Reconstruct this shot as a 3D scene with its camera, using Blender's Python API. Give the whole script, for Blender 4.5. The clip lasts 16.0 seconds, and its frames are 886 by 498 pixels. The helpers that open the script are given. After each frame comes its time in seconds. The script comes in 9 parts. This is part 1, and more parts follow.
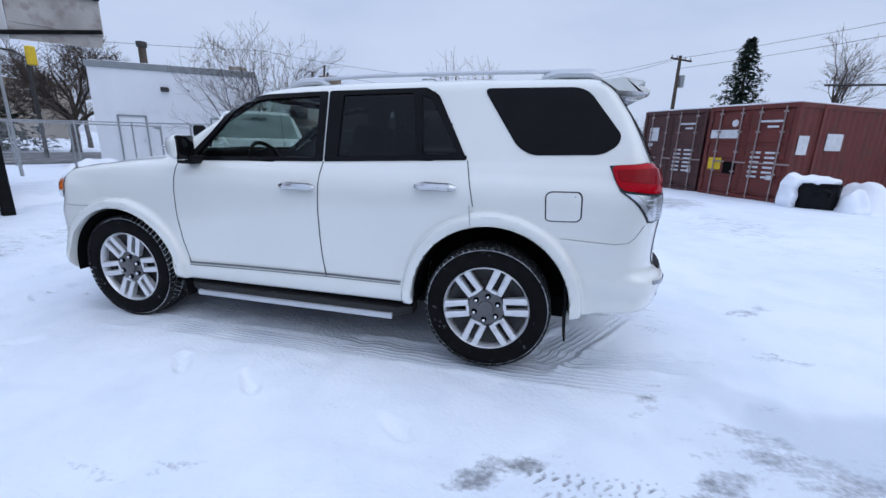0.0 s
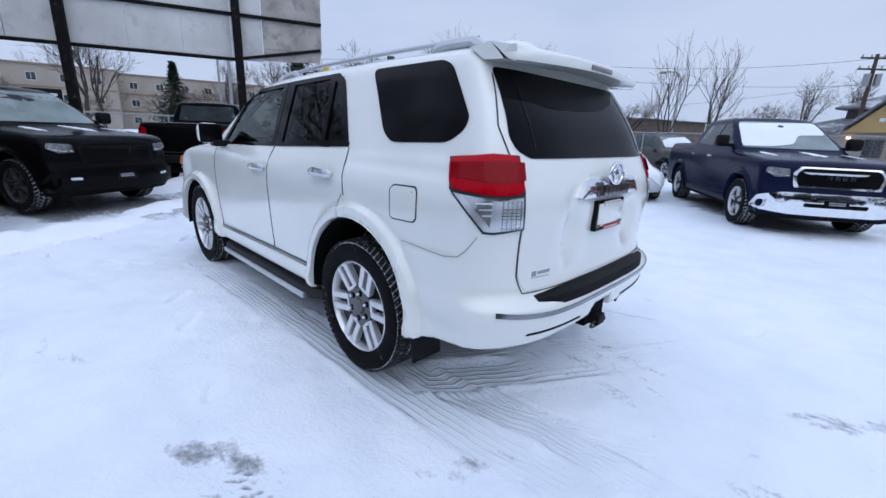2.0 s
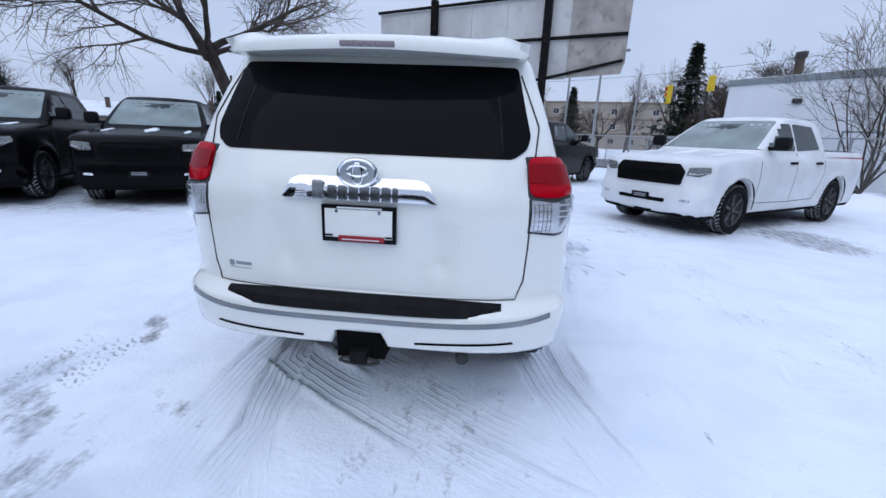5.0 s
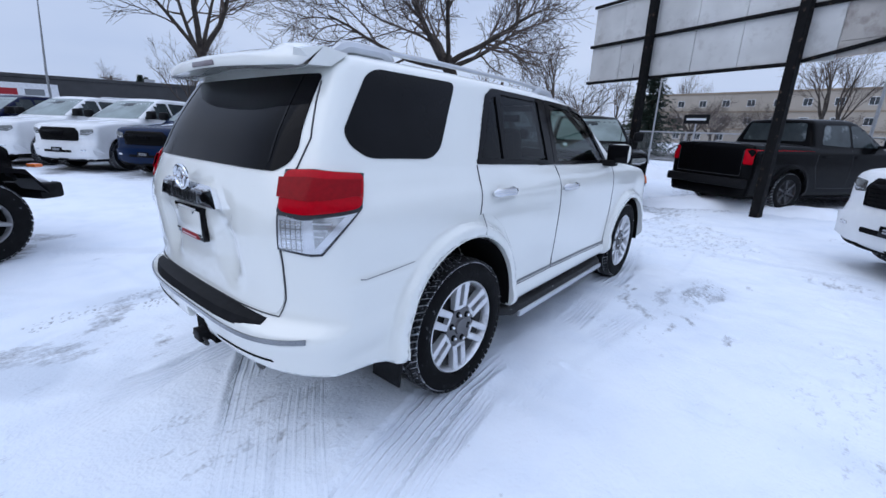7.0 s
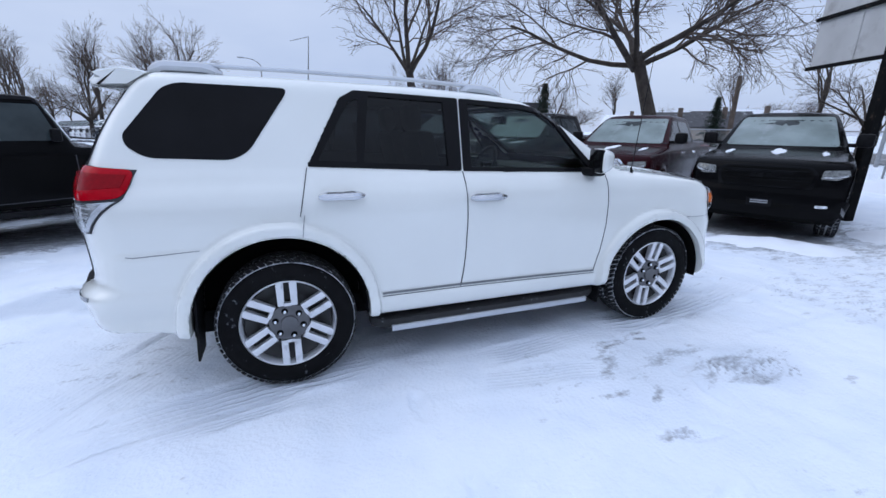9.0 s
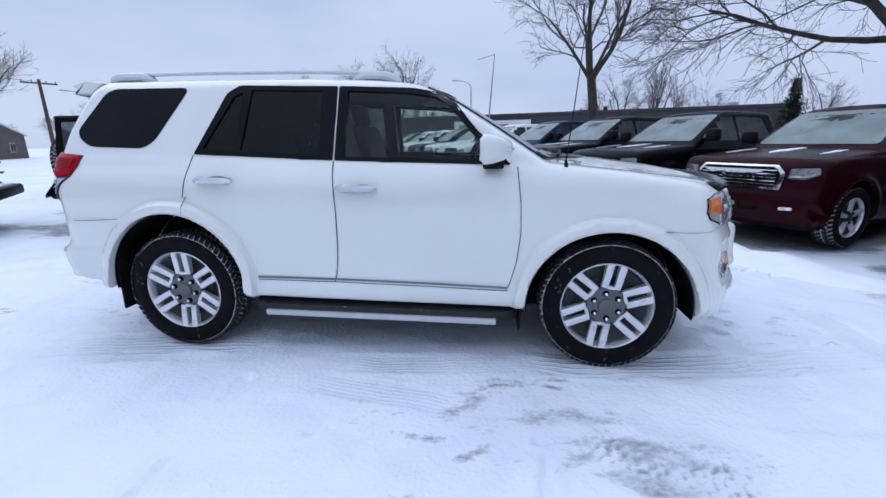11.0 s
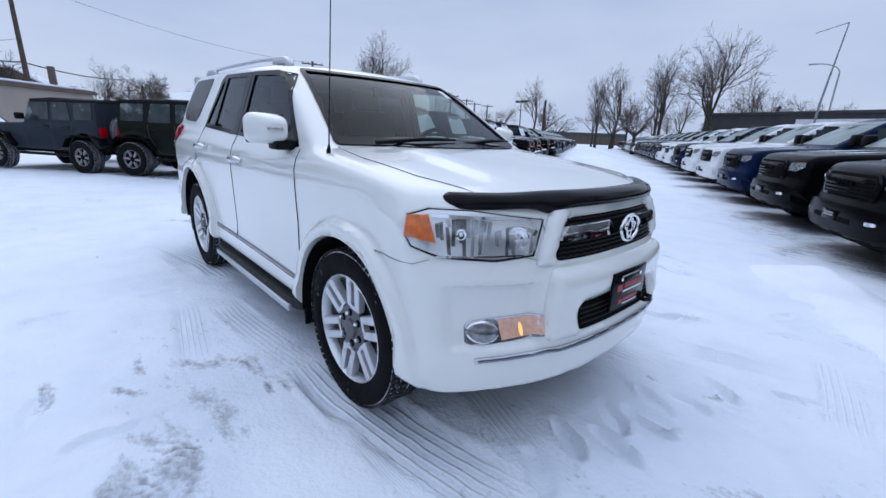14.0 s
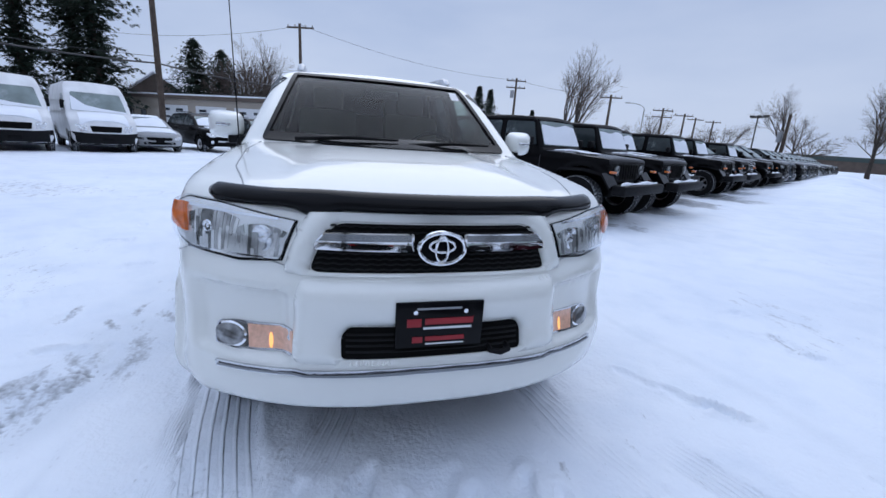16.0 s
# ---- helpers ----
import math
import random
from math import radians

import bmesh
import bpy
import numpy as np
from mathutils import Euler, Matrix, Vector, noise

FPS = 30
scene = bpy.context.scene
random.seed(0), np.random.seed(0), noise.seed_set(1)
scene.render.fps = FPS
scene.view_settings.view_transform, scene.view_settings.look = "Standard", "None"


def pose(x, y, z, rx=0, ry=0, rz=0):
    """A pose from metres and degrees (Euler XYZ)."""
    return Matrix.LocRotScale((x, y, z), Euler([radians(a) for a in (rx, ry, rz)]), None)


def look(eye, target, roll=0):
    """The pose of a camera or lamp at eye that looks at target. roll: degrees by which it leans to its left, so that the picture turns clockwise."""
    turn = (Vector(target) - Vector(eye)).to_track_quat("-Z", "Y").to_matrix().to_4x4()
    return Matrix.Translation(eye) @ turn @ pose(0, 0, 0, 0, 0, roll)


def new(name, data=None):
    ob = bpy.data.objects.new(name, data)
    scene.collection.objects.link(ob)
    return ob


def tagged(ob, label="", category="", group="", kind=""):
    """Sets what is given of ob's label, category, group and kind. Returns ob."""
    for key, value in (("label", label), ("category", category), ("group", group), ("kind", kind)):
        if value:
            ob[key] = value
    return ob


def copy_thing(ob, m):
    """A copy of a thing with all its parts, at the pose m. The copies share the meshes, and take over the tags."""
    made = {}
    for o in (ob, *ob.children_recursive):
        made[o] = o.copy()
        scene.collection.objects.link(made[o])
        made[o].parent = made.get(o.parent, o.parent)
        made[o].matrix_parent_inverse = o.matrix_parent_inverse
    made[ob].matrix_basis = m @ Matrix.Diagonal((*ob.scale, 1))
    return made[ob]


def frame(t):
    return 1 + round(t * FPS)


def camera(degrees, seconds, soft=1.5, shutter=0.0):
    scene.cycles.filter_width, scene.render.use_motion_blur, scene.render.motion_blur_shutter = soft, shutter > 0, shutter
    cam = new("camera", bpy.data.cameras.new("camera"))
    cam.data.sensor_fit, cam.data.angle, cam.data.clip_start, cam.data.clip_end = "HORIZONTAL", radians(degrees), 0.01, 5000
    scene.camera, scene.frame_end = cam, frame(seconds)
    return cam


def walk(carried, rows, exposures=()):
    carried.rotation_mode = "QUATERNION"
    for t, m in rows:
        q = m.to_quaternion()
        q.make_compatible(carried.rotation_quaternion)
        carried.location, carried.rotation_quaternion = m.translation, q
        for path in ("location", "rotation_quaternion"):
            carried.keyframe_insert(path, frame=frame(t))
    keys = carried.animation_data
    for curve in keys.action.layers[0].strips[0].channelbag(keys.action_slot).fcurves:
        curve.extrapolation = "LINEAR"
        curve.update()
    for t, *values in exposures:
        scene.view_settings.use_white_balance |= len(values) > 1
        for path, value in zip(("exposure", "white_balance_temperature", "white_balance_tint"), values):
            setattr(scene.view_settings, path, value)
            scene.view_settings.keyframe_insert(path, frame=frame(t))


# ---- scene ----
cam = camera(93.6, 16.0)
PATH = [
    (0, (1.683, -3.34, 1.416), (1.24, -1.456, 0.911), 1.6),
    (0.5, (2.168, -3.149, 1.413), (1.489, -1.339, 0.899), 1.8),
    (1, (2.582, -2.843, 1.416), (1.673, -1.139, 0.896), 2.1),
    (1.5, (3.031, -2.56, 1.418), (1.896, -1.0, 0.892), 2.3),
    (2, (3.329, -2.18, 1.401), (1.983, -0.801, 0.864), 2.3),
    (2.5, (3.666, -1.79, 1.381), (2.131, -0.632, 0.832), 2.2),
    (3, (3.872, -1.382, 1.347), (2.183, -0.467, 0.79), 2.1),
    (3.5, (4.022, -0.925, 1.347), (2.217, -0.262, 0.797), 2.1),
    (4, (4.153, -0.437, 1.366), (2.267, -0.044, 0.828), 2.2),
    (4.2, (4.154, -0.241, 1.356), (2.247, 0.041, 0.824), 2.2),
    (6.3, (3.601, 1.642, 1.482), (1.906, 0.737, 0.926), 2.2),
    (6.5, (3.483, 1.805, 1.46), (1.845, 0.802, 0.902), 2.1),
    (7, (3.151, 2.192, 1.497), (1.671, 0.969, 0.935), 2.0),
    (7.5, (2.805, 2.607, 1.524), (1.503, 1.198, 0.96), 1.9),
    (8, (2.365, 2.874, 1.537), (1.25, 1.31, 0.979), 1.8),
    (8.5, (1.886, 3.146, 1.537), (0.973, 1.456, 0.98), 1.4),
    (9, (1.347, 3.318, 1.522), (0.665, 1.522, 0.966), 0.8),
    (9.2, (1.137, 3.361, 1.541), (0.546, 1.532, 0.989), 0.5),
    (11.3, (-1.022, 3.33, 1.351), (-0.63, 1.431, 0.862), -0.6),
    (11.5, (-1.207, 3.235, 1.369), (-0.731, 1.355, 0.877), -0.6),
    (12, (-1.668, 3.051, 1.366), (-0.982, 1.24, 0.868), -0.3),
    (12.5, (-2.067, 2.809, 1.34), (-1.184, 1.087, 0.834), 0.2),
    (13, (-2.437, 2.499, 1.345), (-1.368, 0.89, 0.828), 0.8),
    (13.5, (-2.809, 2.189, 1.342), (-1.56, 0.719, 0.811), 1.6),
    (14, (-3.059, 1.829, 1.342), (-1.641, 0.525, 0.803), 2.4),
    (14.5, (-3.328, 1.477, 1.346), (-1.758, 0.364, 0.802), 3.2),
    (15, (-3.447, 1.118, 1.338), (-1.753, 0.205, 0.793), 3.8),
    (15.5, (-3.51, 0.744, 1.331), (-1.718, 0.033, 0.795), 3.9),
    (16, (-3.607, 0.376, 1.342), (-1.751, -0.155, 0.82), 4.0),
]
walk(cam, [(t, look(eye, target, roll)) for t, eye, target, roll in PATH], [(0.0, -0.07), (4.0, -0.09), (6.5, -0.05), (9.0, -0.02), (12.0, -0.06), (14.0, -0.13), (15.0, -0.17), (16.0, -0.17)])
# ---- light ----
SUN_EL, SUN_ROT = 48.0, 252.0
world = bpy.data.worlds.new("overcast_sky")
scene.world = world
world.use_nodes = True
_wt = world.node_tree
_bg = _wt.nodes["Background"]
_sky = _wt.nodes.new("ShaderNodeTexSky")
_sky.sky_type = 'NISHITA'
_sky.sun_disc = False
_sky.sun_elevation, _sky.sun_rotation = radians(SUN_EL), radians(SUN_ROT)
_co = _wt.nodes.new("ShaderNodeTexCoord")
_mp = _wt.nodes.new("ShaderNodeMapping")
_mp.inputs["Scale"].default_value = (1.0, 1.0, 3.2)
_cn = _wt.nodes.new("ShaderNodeTexNoise")
_cn.inputs["Scale"].default_value, _cn.inputs["Detail"].default_value, _cn.inputs["Roughness"].default_value = 1.7, 5.0, 0.5
_cr = _wt.nodes.new("ShaderNodeValToRGB")
_cr.color_ramp.elements[0].position, _cr.color_ramp.elements[0].color = 0.34, (4.65, 5.72, 8.2, 1)
_cr.color_ramp.elements[1].position, _cr.color_ramp.elements[1].color = 0.66, (5.9, 6.88, 9.12, 1)
_cm = _wt.nodes.new("ShaderNodeMix")
_cm.data_type = 'RGBA'
_cm.inputs[0].default_value = 0.93
_wt.links.new(_co.outputs["Generated"], _mp.inputs["Vector"])
_wt.links.new(_mp.outputs["Vector"], _cn.inputs["Vector"])
_wt.links.new(_cn.outputs["Fac"], _cr.inputs["Fac"])
_wt.links.new(_sky.outputs["Color"], _cm.inputs[6])
_wt.links.new(_cr.outputs["Color"], _cm.inputs[7])
# an overcast sky is brighter towards the zenith
_sx = _wt.nodes.new("ShaderNodeSeparateXYZ")
_zr = _wt.nodes.new("ShaderNodeMapRange")
_zr.inputs["From Min"].default_value, _zr.inputs["From Max"].default_value = 0.30, 1.0
_zr.inputs["To Min"].default_value, _zr.inputs["To Max"].default_value = 1.0, 1.82
_zs = _wt.nodes.new("ShaderNodeVectorMath")
_zs.operation = 'SCALE'
_wt.links.new(_co.outputs["Generated"], _sx.inputs["Vector"])
_wt.links.new(_sx.outputs["Z"], _zr.inputs["Value"])
_wt.links.new(_cm.outputs[2], _zs.inputs[0])
_wt.links.new(_zr.outputs["Result"], _zs.inputs["Scale"])
_wt.links.new(_zs.outputs["Vector"], _bg.inputs["Color"])
_bg.inputs["Strength"].default_value = 0.105
_sun = bpy.data.lights.new("sun", 'SUN')
_sun.energy, _sun.angle, _sun.color = 0.62, radians(60), (1.0, 0.985, 0.97)
sun_lamp = new("sun", _sun)
sun_lamp.matrix_world = look((0, 0, 30), (0 + 12 * math.sin(radians(SUN_ROT)), -12 * math.cos(radians(SUN_ROT)), 30 - 12 * math.tan(radians(SUN_EL))))


# ---- materials ----
def shader(name, color, rough=0.5, metal=0.0, var=0.12, scale=6.0, bump=0.0, bump_scale=60.0, coat=0.0, dirt=None, dirt_amount=0.0, dirt_scale=3.0, spec=0.5, emit=0.0, tint=False):
    """A surface with colour variation at two scales, optional dirt and fine relief. tint: colour from the object."""
    m = bpy.data.materials.new(name)
    m.use_nodes = True
    nt = m.node_tree
    nd, ln = nt.nodes, nt.links.new
    b = nd["Principled BSDF"]
    co = nd.new("ShaderNodeTexCoord")
    n1 = nd.new("ShaderNodeTexNoise")
    n1.inputs["Scale"].default_value, n1.inputs["Detail"].default_value = scale, 6.0
    ln(co.outputs["Object"], n1.inputs["Vector"])
    hs = nd.new("ShaderNodeMapRange")
    hs.inputs["To Min"].default_value, hs.inputs["To Max"].default_value = 1 - var, 1 + var
    hs.inputs["From Min"].default_value, hs.inputs["From Max"].default_value = 0.3, 0.7
    ln(n1.outputs["Fac"], hs.inputs["Value"])
    mul = nd.new("ShaderNodeVectorMath")
    mul.operation = 'SCALE'
    if tint:
        oi = nd.new("ShaderNodeObjectInfo")
        ln(oi.outputs["Color"], mul.inputs[0])
    else:
        mul.inputs[0].default_value = color[:3]
    ln(hs.outputs["Result"], mul.inputs["Scale"])
    out = mul.outputs["Vector"]
    if dirt is not None:
        n2 = nd.new("ShaderNodeTexNoise")
        n2.inputs["Scale"].default_value, n2.inputs["Detail"].default_value, n2.inputs["Roughness"].default_value = dirt_scale, 8.0, 0.65
        ln(co.outputs["Object"], n2.inputs["Vector"])
        mr = nd.new("ShaderNodeMapRange")
        mr.inputs["From Min"].default_value, mr.inputs["From Max"].default_value = 0.62 - 0.25 * dirt_amount, 0.75 - 0.2 * dirt_amount
        ln(n2.outputs["Fac"], mr.inputs["Value"])
        mx = nd.new("ShaderNodeMix")
        mx.data_type = 'RGBA'
        ln(mr.outputs["Result"], mx.inputs[0])
        ln(out, mx.inputs[6])
        mx.inputs[7].default_value = (*dirt[:3], 1)
        out = mx.outputs[2]
    ln(out, b.inputs["Base Color"])
    b.inputs["Roughness"].default_value, b.inputs["Metallic"].default_value = rough, metal
    b.inputs["Specular IOR Level"].default_value = spec
    if coat:
        b.inputs["Coat Weight"].default_value, b.inputs["Coat Roughness"].default_value = coat, 0.04
    if bump:
        n3 = nd.new("ShaderNodeTexNoise")
        n3.inputs["Scale"].default_value, n3.inputs["Detail"].default_value = bump_scale, 5.0
        ln(co.outputs["Object"], n3.inputs["Vector"])
        bp = nd.new("ShaderNodeBump")
        bp.inputs["Strength"].default_value, bp.inputs["Distance"].default_value = bump, 0.02
        ln(n3.outputs["Fac"], bp.inputs["Height"])
        ln(bp.outputs["Normal"], b.inputs["Normal"])
    if emit:
        b.inputs["Emission Color"].default_value, b.inputs["Emission Strength"].default_value = (*color[:3], 1), emit
    return m


def glass(name, tint, f0=0.04, rough=0.0):
    """Thin pane: tinted see-through with a mirror gloss that grows towards grazing angles."""
    m = bpy.data.materials.new(name)
    m.use_nodes = True
    nt = m.node_tree
    nt.nodes.remove(nt.nodes["Principled BSDF"])
    tr, gl, lw, pw, ma, mx = (nt.nodes.new(k) for k in ("ShaderNodeBsdfTransparent", "ShaderNodeBsdfGlossy", "ShaderNodeLayerWeight", "ShaderNodeMath", "ShaderNodeMath", "ShaderNodeMixShader"))
    tr.inputs["Color"].default_value = (*tint, 1)
    gl.inputs["Roughness"].default_value, gl.inputs["Color"].default_value = rough, (0.95, 0.97, 1, 1)
    lw.inputs["Blend"].default_value = 0.5
    pw.operation, pw.inputs[1].default_value = 'POWER', 5.0
    ma.operation, ma.inputs[1].default_value, ma.inputs[2].default_value = 'MULTIPLY_ADD', 0.8, f0
    nt.links.new(lw.outputs["Facing"], pw.inputs[0])
    nt.links.new(pw.outputs[0], ma.inputs[0])
    nt.links.new(ma.outputs[0], mx.inputs[0])
    nt.links.new(tr.outputs[0], mx.inputs[1])
    nt.links.new(gl.outputs[0], mx.inputs[2])
    nt.links.new(mx.outputs[0], nt.nodes["Material Output"].inputs["Surface"])
    return m


WHITE = shader("white_paint", (0.80, 0.81, 0.77), 0.20, 0, 0.03, 1.3, coat=0.9)
PAINT = shader("vehicle_paint", (0.5, 0.5, 0.5), 0.22, 0.0, 0.10, 2.0, coat=0.03, spec=0.06, tint=True)
BLACK = shader("black_plastic", (0.010, 0.010, 0.011), 0.5, 0, 0.3, 20, bump=0.1, bump_scale=300, spec=0.08)
GLOSSBLACK = shader("black_gloss", (0.006, 0.006, 0.007), 0.08, 0, 0.2, 5, spec=0.11)
DARK = shader("dark_recess", (0.004, 0.004, 0.004), 0.9, spec=0.1)
SEAM = shader("shut_line", (0.05, 0.05, 0.055), 0.8, spec=0.2)
FINESEAM = shader("fine_shut_line", (0.30, 0.305, 0.31), 0.8, spec=0.2)
RUBBER = shader("tyre_rubber", (0.006, 0.006, 0.0065), 0.75, 0, 0.3, 14, spec=0.1, bump=0.25, bump_scale=120, dirt=(0.20, 0.21, 0.23), dirt_amount=-0.1, dirt_scale=20)
TREAD = shader("tyre_tread", (0.007, 0.007, 0.0075), 0.85, 0, 0.3, 14, dirt=(0.60, 0.63, 0.68), dirt_amount=0.18, dirt_scale=70)
SILVER = shader("machined_alloy", (0.72, 0.73, 0.75), 0.3, 0.55, 0.06, 12, dirt=(0.35, 0.35, 0.36), dirt_amount=0.2, dirt_scale=9)
GUNMETAL = shader("grey_alloy", (0.05, 0.05, 0.053), 0.45, 0.4, 0.15, 8, dirt=(0.2, 0.2, 0.2), dirt_amount=0.2, dirt_scale=6)
RAIL = shader("silver_paint", (0.55, 0.57, 0.60), 0.35, 0.7, 0.05, 5)
CHROME = shader("chrome", (0.82, 0.83, 0.85), 0.07, 1.0, 0.06, 9)
RIMGREY = shader("rim_grey", (0.30, 0.30, 0.31), 0.4, 0.5, 0.15, 10)
GREYTRIM = shader("grey_trim", (0.22, 0.23, 0.24), 0.35, 0.7, 0.1, 15)
RED = shader("red_lens", (0.42, 0.002, 0.010), 0.07, 0, 0.10, 60, spec=0.12)
DEEPRED = shader("deep_red_lens", (0.24, 0.0015, 0.006), 0.06, 0, 0.10, 60, spec=0.14)
AMBER = shader("amber_lens", (0.68, 0.15, 0.025), 0.12, 0, 0.30, 34, coat=0.5)
LIT = shader("lit_lamp", (0.66, 0.40, 0.30), 0.12, 0, 0.16, 50, emit=0.10, coat=0.4)
GLOWBULB = shader("lit_bulb", (1.0, 0.50, 0.16), 0.3, emit=1.0)
LAMPMID = shader("lamp_reflector", (0.82, 0.825, 0.81), 0.14, 0.6, 0.10, 12)
FOGCHROME = shader("bright_trim", (0.60, 0.61, 0.63), 0.12, 0.9, 0.1, 9)
FOGLENS = shader("fog_lens", (0.26, 0.265, 0.27), 0.1, 0.6, 0.4, 30, coat=0.4)
METALSTRIP = shader("dark_chrome", (0.24, 0.25, 0.26), 0.16, 0.9, 0.12, 9)
LAMP = shader("lamp_inner", (0.66, 0.67, 0.68), 0.16, 0.8, 0.45, 26)
LAMPDARK = shader("dark_lamp", (0.21, 0.215, 0.21), 0.12, 0.7, 0.5, 30)
CHAMBER = shader("faceted_reflector", (0.48, 0.485, 0.48), 0.16, 0.7, 0.35, 16)
TAILBOWL = shader("tail_reflector", (0.72, 0.73, 0.75), 0.22, 0.55, 0.06, 9)
CLEAR = glass("clear_lens", (0.95, 0.96, 0.97), 0.015)
PANE = glass("clear_glass", (0.74, 0.83, 0.78), 0.025)
SCREENGLASS = glass("windscreen_glass", (0.38, 0.45, 0.42), 0.008)
TINTED = glass("tinted_glass", (0.10, 0.11, 0.115), 0.02)
PRIVACY = shader("privacy_glass", (0.004, 0.004, 0.005), 0.06, 0, 0.2, 5, spec=0.055)
LINER = shader("cabin_lining", (0.035, 0.036, 0.036), 0.9, 0, 0.2, 6)
SEATCLOTH = shader("seat_leather", (0.16, 0.145, 0.125), 0.6, 0, 0.1, 9, bump=0.1, bump_scale=150)
PLATEWHITE = shader("plate_white", (0.72, 0.73, 0.75), 0.4, 0, 0.03, 10)
PLATERED = shader("plate_red", (0.30, 0.008, 0.015), 0.4)
GREYMARK = shader("grey_mark", (0.30, 0.31, 0.33), 0.4, 0.3)
STEEL = shader("dark_steel", (0.05, 0.05, 0.052), 0.6, 0.5, 0.3, 20, dirt=(0.16, 0.09, 0.06), dirt_amount=0.2, dirt_scale=12)
SNOWCAP = shader("snow_cover", (0.84, 0.87, 0.92), 0.85, 0, 0.03, 3, bump=0.3, bump_scale=25, spec=0.2)


# ---- mesh helpers ----
def obj(name, verts, faces, mats, parent=None, label="", smooth=30.0, ids=None):
    """Links one mesh object. smooth: angle under which edges are shaded smooth."""
    me = bpy.data.meshes.new(name)
    me.from_pydata([tuple(v) for v in verts], [], [tuple(f) for f in faces])
    for m in (mats if isinstance(mats, (list, tuple)) else [mats]):
        me.materials.append(m)
    if ids is not None:
        me.polygons.foreach_set("material_index", np.asarray(ids, dtype=np.int32))
    if smooth:
        me.polygons.foreach_set("use_smooth", [True] * len(me.polygons))
        me.set_sharp_from_angle(angle=radians(smooth))
    me.update()
    ob = new(name, me)
    if parent is not None:
        ob.parent = parent
    if label:
        tagged(ob, label)
    return ob


def part(name, bm, mat, parent=None, label="", smooth=30.0):
    """Links a bmesh as one mesh object, under a thing or under a part."""
    bmesh.ops.recalc_face_normals(bm, faces=bm.faces)
    me = bpy.data.meshes.new(name)
    bm.to_mesh(me)
    bm.free()
    me.materials.append(mat)
    if smooth:
        me.polygons.foreach_set("use_smooth", [True] * len(me.polygons))
        me.set_sharp_from_angle(angle=radians(smooth))
    ob = new(name, me)
    if parent is not None:
        ob.parent = parent
    if label:
        tagged(ob, label)
    return ob


def thing(name, m, label, category, group="", kind=""):
    """An Empty at a thing's base, which parents its parts."""
    ob = new(name)
    ob.empty_display_size = 0.3
    ob.matrix_basis = m
    return tagged(ob, label, category, group, kind)


def box(bm, lo, hi, bevel=0.0, m=None, seg=2):
    """Adds a box, bevelled, to bm."""
    r = bmesh.ops.create_cube(bm, size=1)
    vs = r["verts"]
    for v in vs:
        v.co = Vector([(lo[i] + hi[i]) / 2 + v.co[i] * (hi[i] - lo[i]) for i in range(3)])
    if bevel:
        es = list({e for v in vs for e in v.link_edges})
        r = bmesh.ops.bevel(bm, geom=es, offset=bevel, segments=seg, affect='EDGES', profile=0.5)
        vs = list({v for f in r["faces"] for v in f.verts} | {v for v in vs if v.is_valid})
    if m is not None:
        bmesh.ops.transform(bm, matrix=m, verts=vs)
    return vs


def tube(path, radii, n=8, closed=False, cap=True):
    """Vertices and faces of a tube along a path, with a radius at each point."""
    P = np.asarray(path, float)
    k = len(P)
    R = np.broadcast_to(np.asarray(radii, float), (k,))
    T = np.gradient(P, axis=0) if not closed else np.roll(P, -1, 0) - np.roll(P, 1, 0)
    T /= np.linalg.norm(T, axis=1)[:, None] + 1e-12
    up = np.array([0, 0, 1.0]) if abs(T[0][2]) < 0.9 else np.array([1.0, 0, 0])
    A = np.empty_like(P)
    for i in range(k):
        a = up - T[i] * (up @ T[i])
        a /= np.linalg.norm(a) + 1e-12
        A[i] = a
        up = a
    B = np.cross(T, A)
    ang = np.linspace(0, 2 * np.pi, n, endpoint=False)
    V = (P[:, None] + R[:, None, None] * (np.cos(ang)[None, :, None] * A[:, None] + np.sin(ang)[None, :, None] * B[:, None])).reshape(-1, 3)
    F = []
    for i in range(k if closed else k - 1):
        j = (i + 1) % k
        for a in range(n):
            b = (a + 1) % n
            F.append((i * n + a, i * n + b, j * n + b, j * n + a))
    if cap and not closed:
        F += [tuple(range(n - 1, -1, -1)), tuple((k - 1) * n + a for a in range(n))]
    return V.tolist(), F


class Pile:
    """Collects vertices and faces of many pieces into one mesh."""

    def __init__(self):
        self.v, self.f = [], []

    def add(self, vf):
        n = len(self.v)
        self.v += list(vf[0])
        self.f += [tuple(i + n for i in f) for f in vf[1]]
        return self

    def box(self, lo, hi, m=None):
        c = [Vector((x, y, z)) for x in (lo[0], hi[0]) for y in (lo[1], hi[1]) for z in (lo[2], hi[2])]
        if m is not None:
            c = [m @ v for v in c]
        return self.add(([tuple(v) for v in c], [(0, 1, 3, 2), (4, 6, 7, 5), (0, 4, 5, 1), (2, 3, 7, 6), (0, 2, 6, 4), (1, 5, 7, 3)]))

    def done(self, name, mats, parent=None, label="", smooth=30.0, ids=None):
        return obj(name, self.v, self.f, mats, parent, label, smooth, ids)


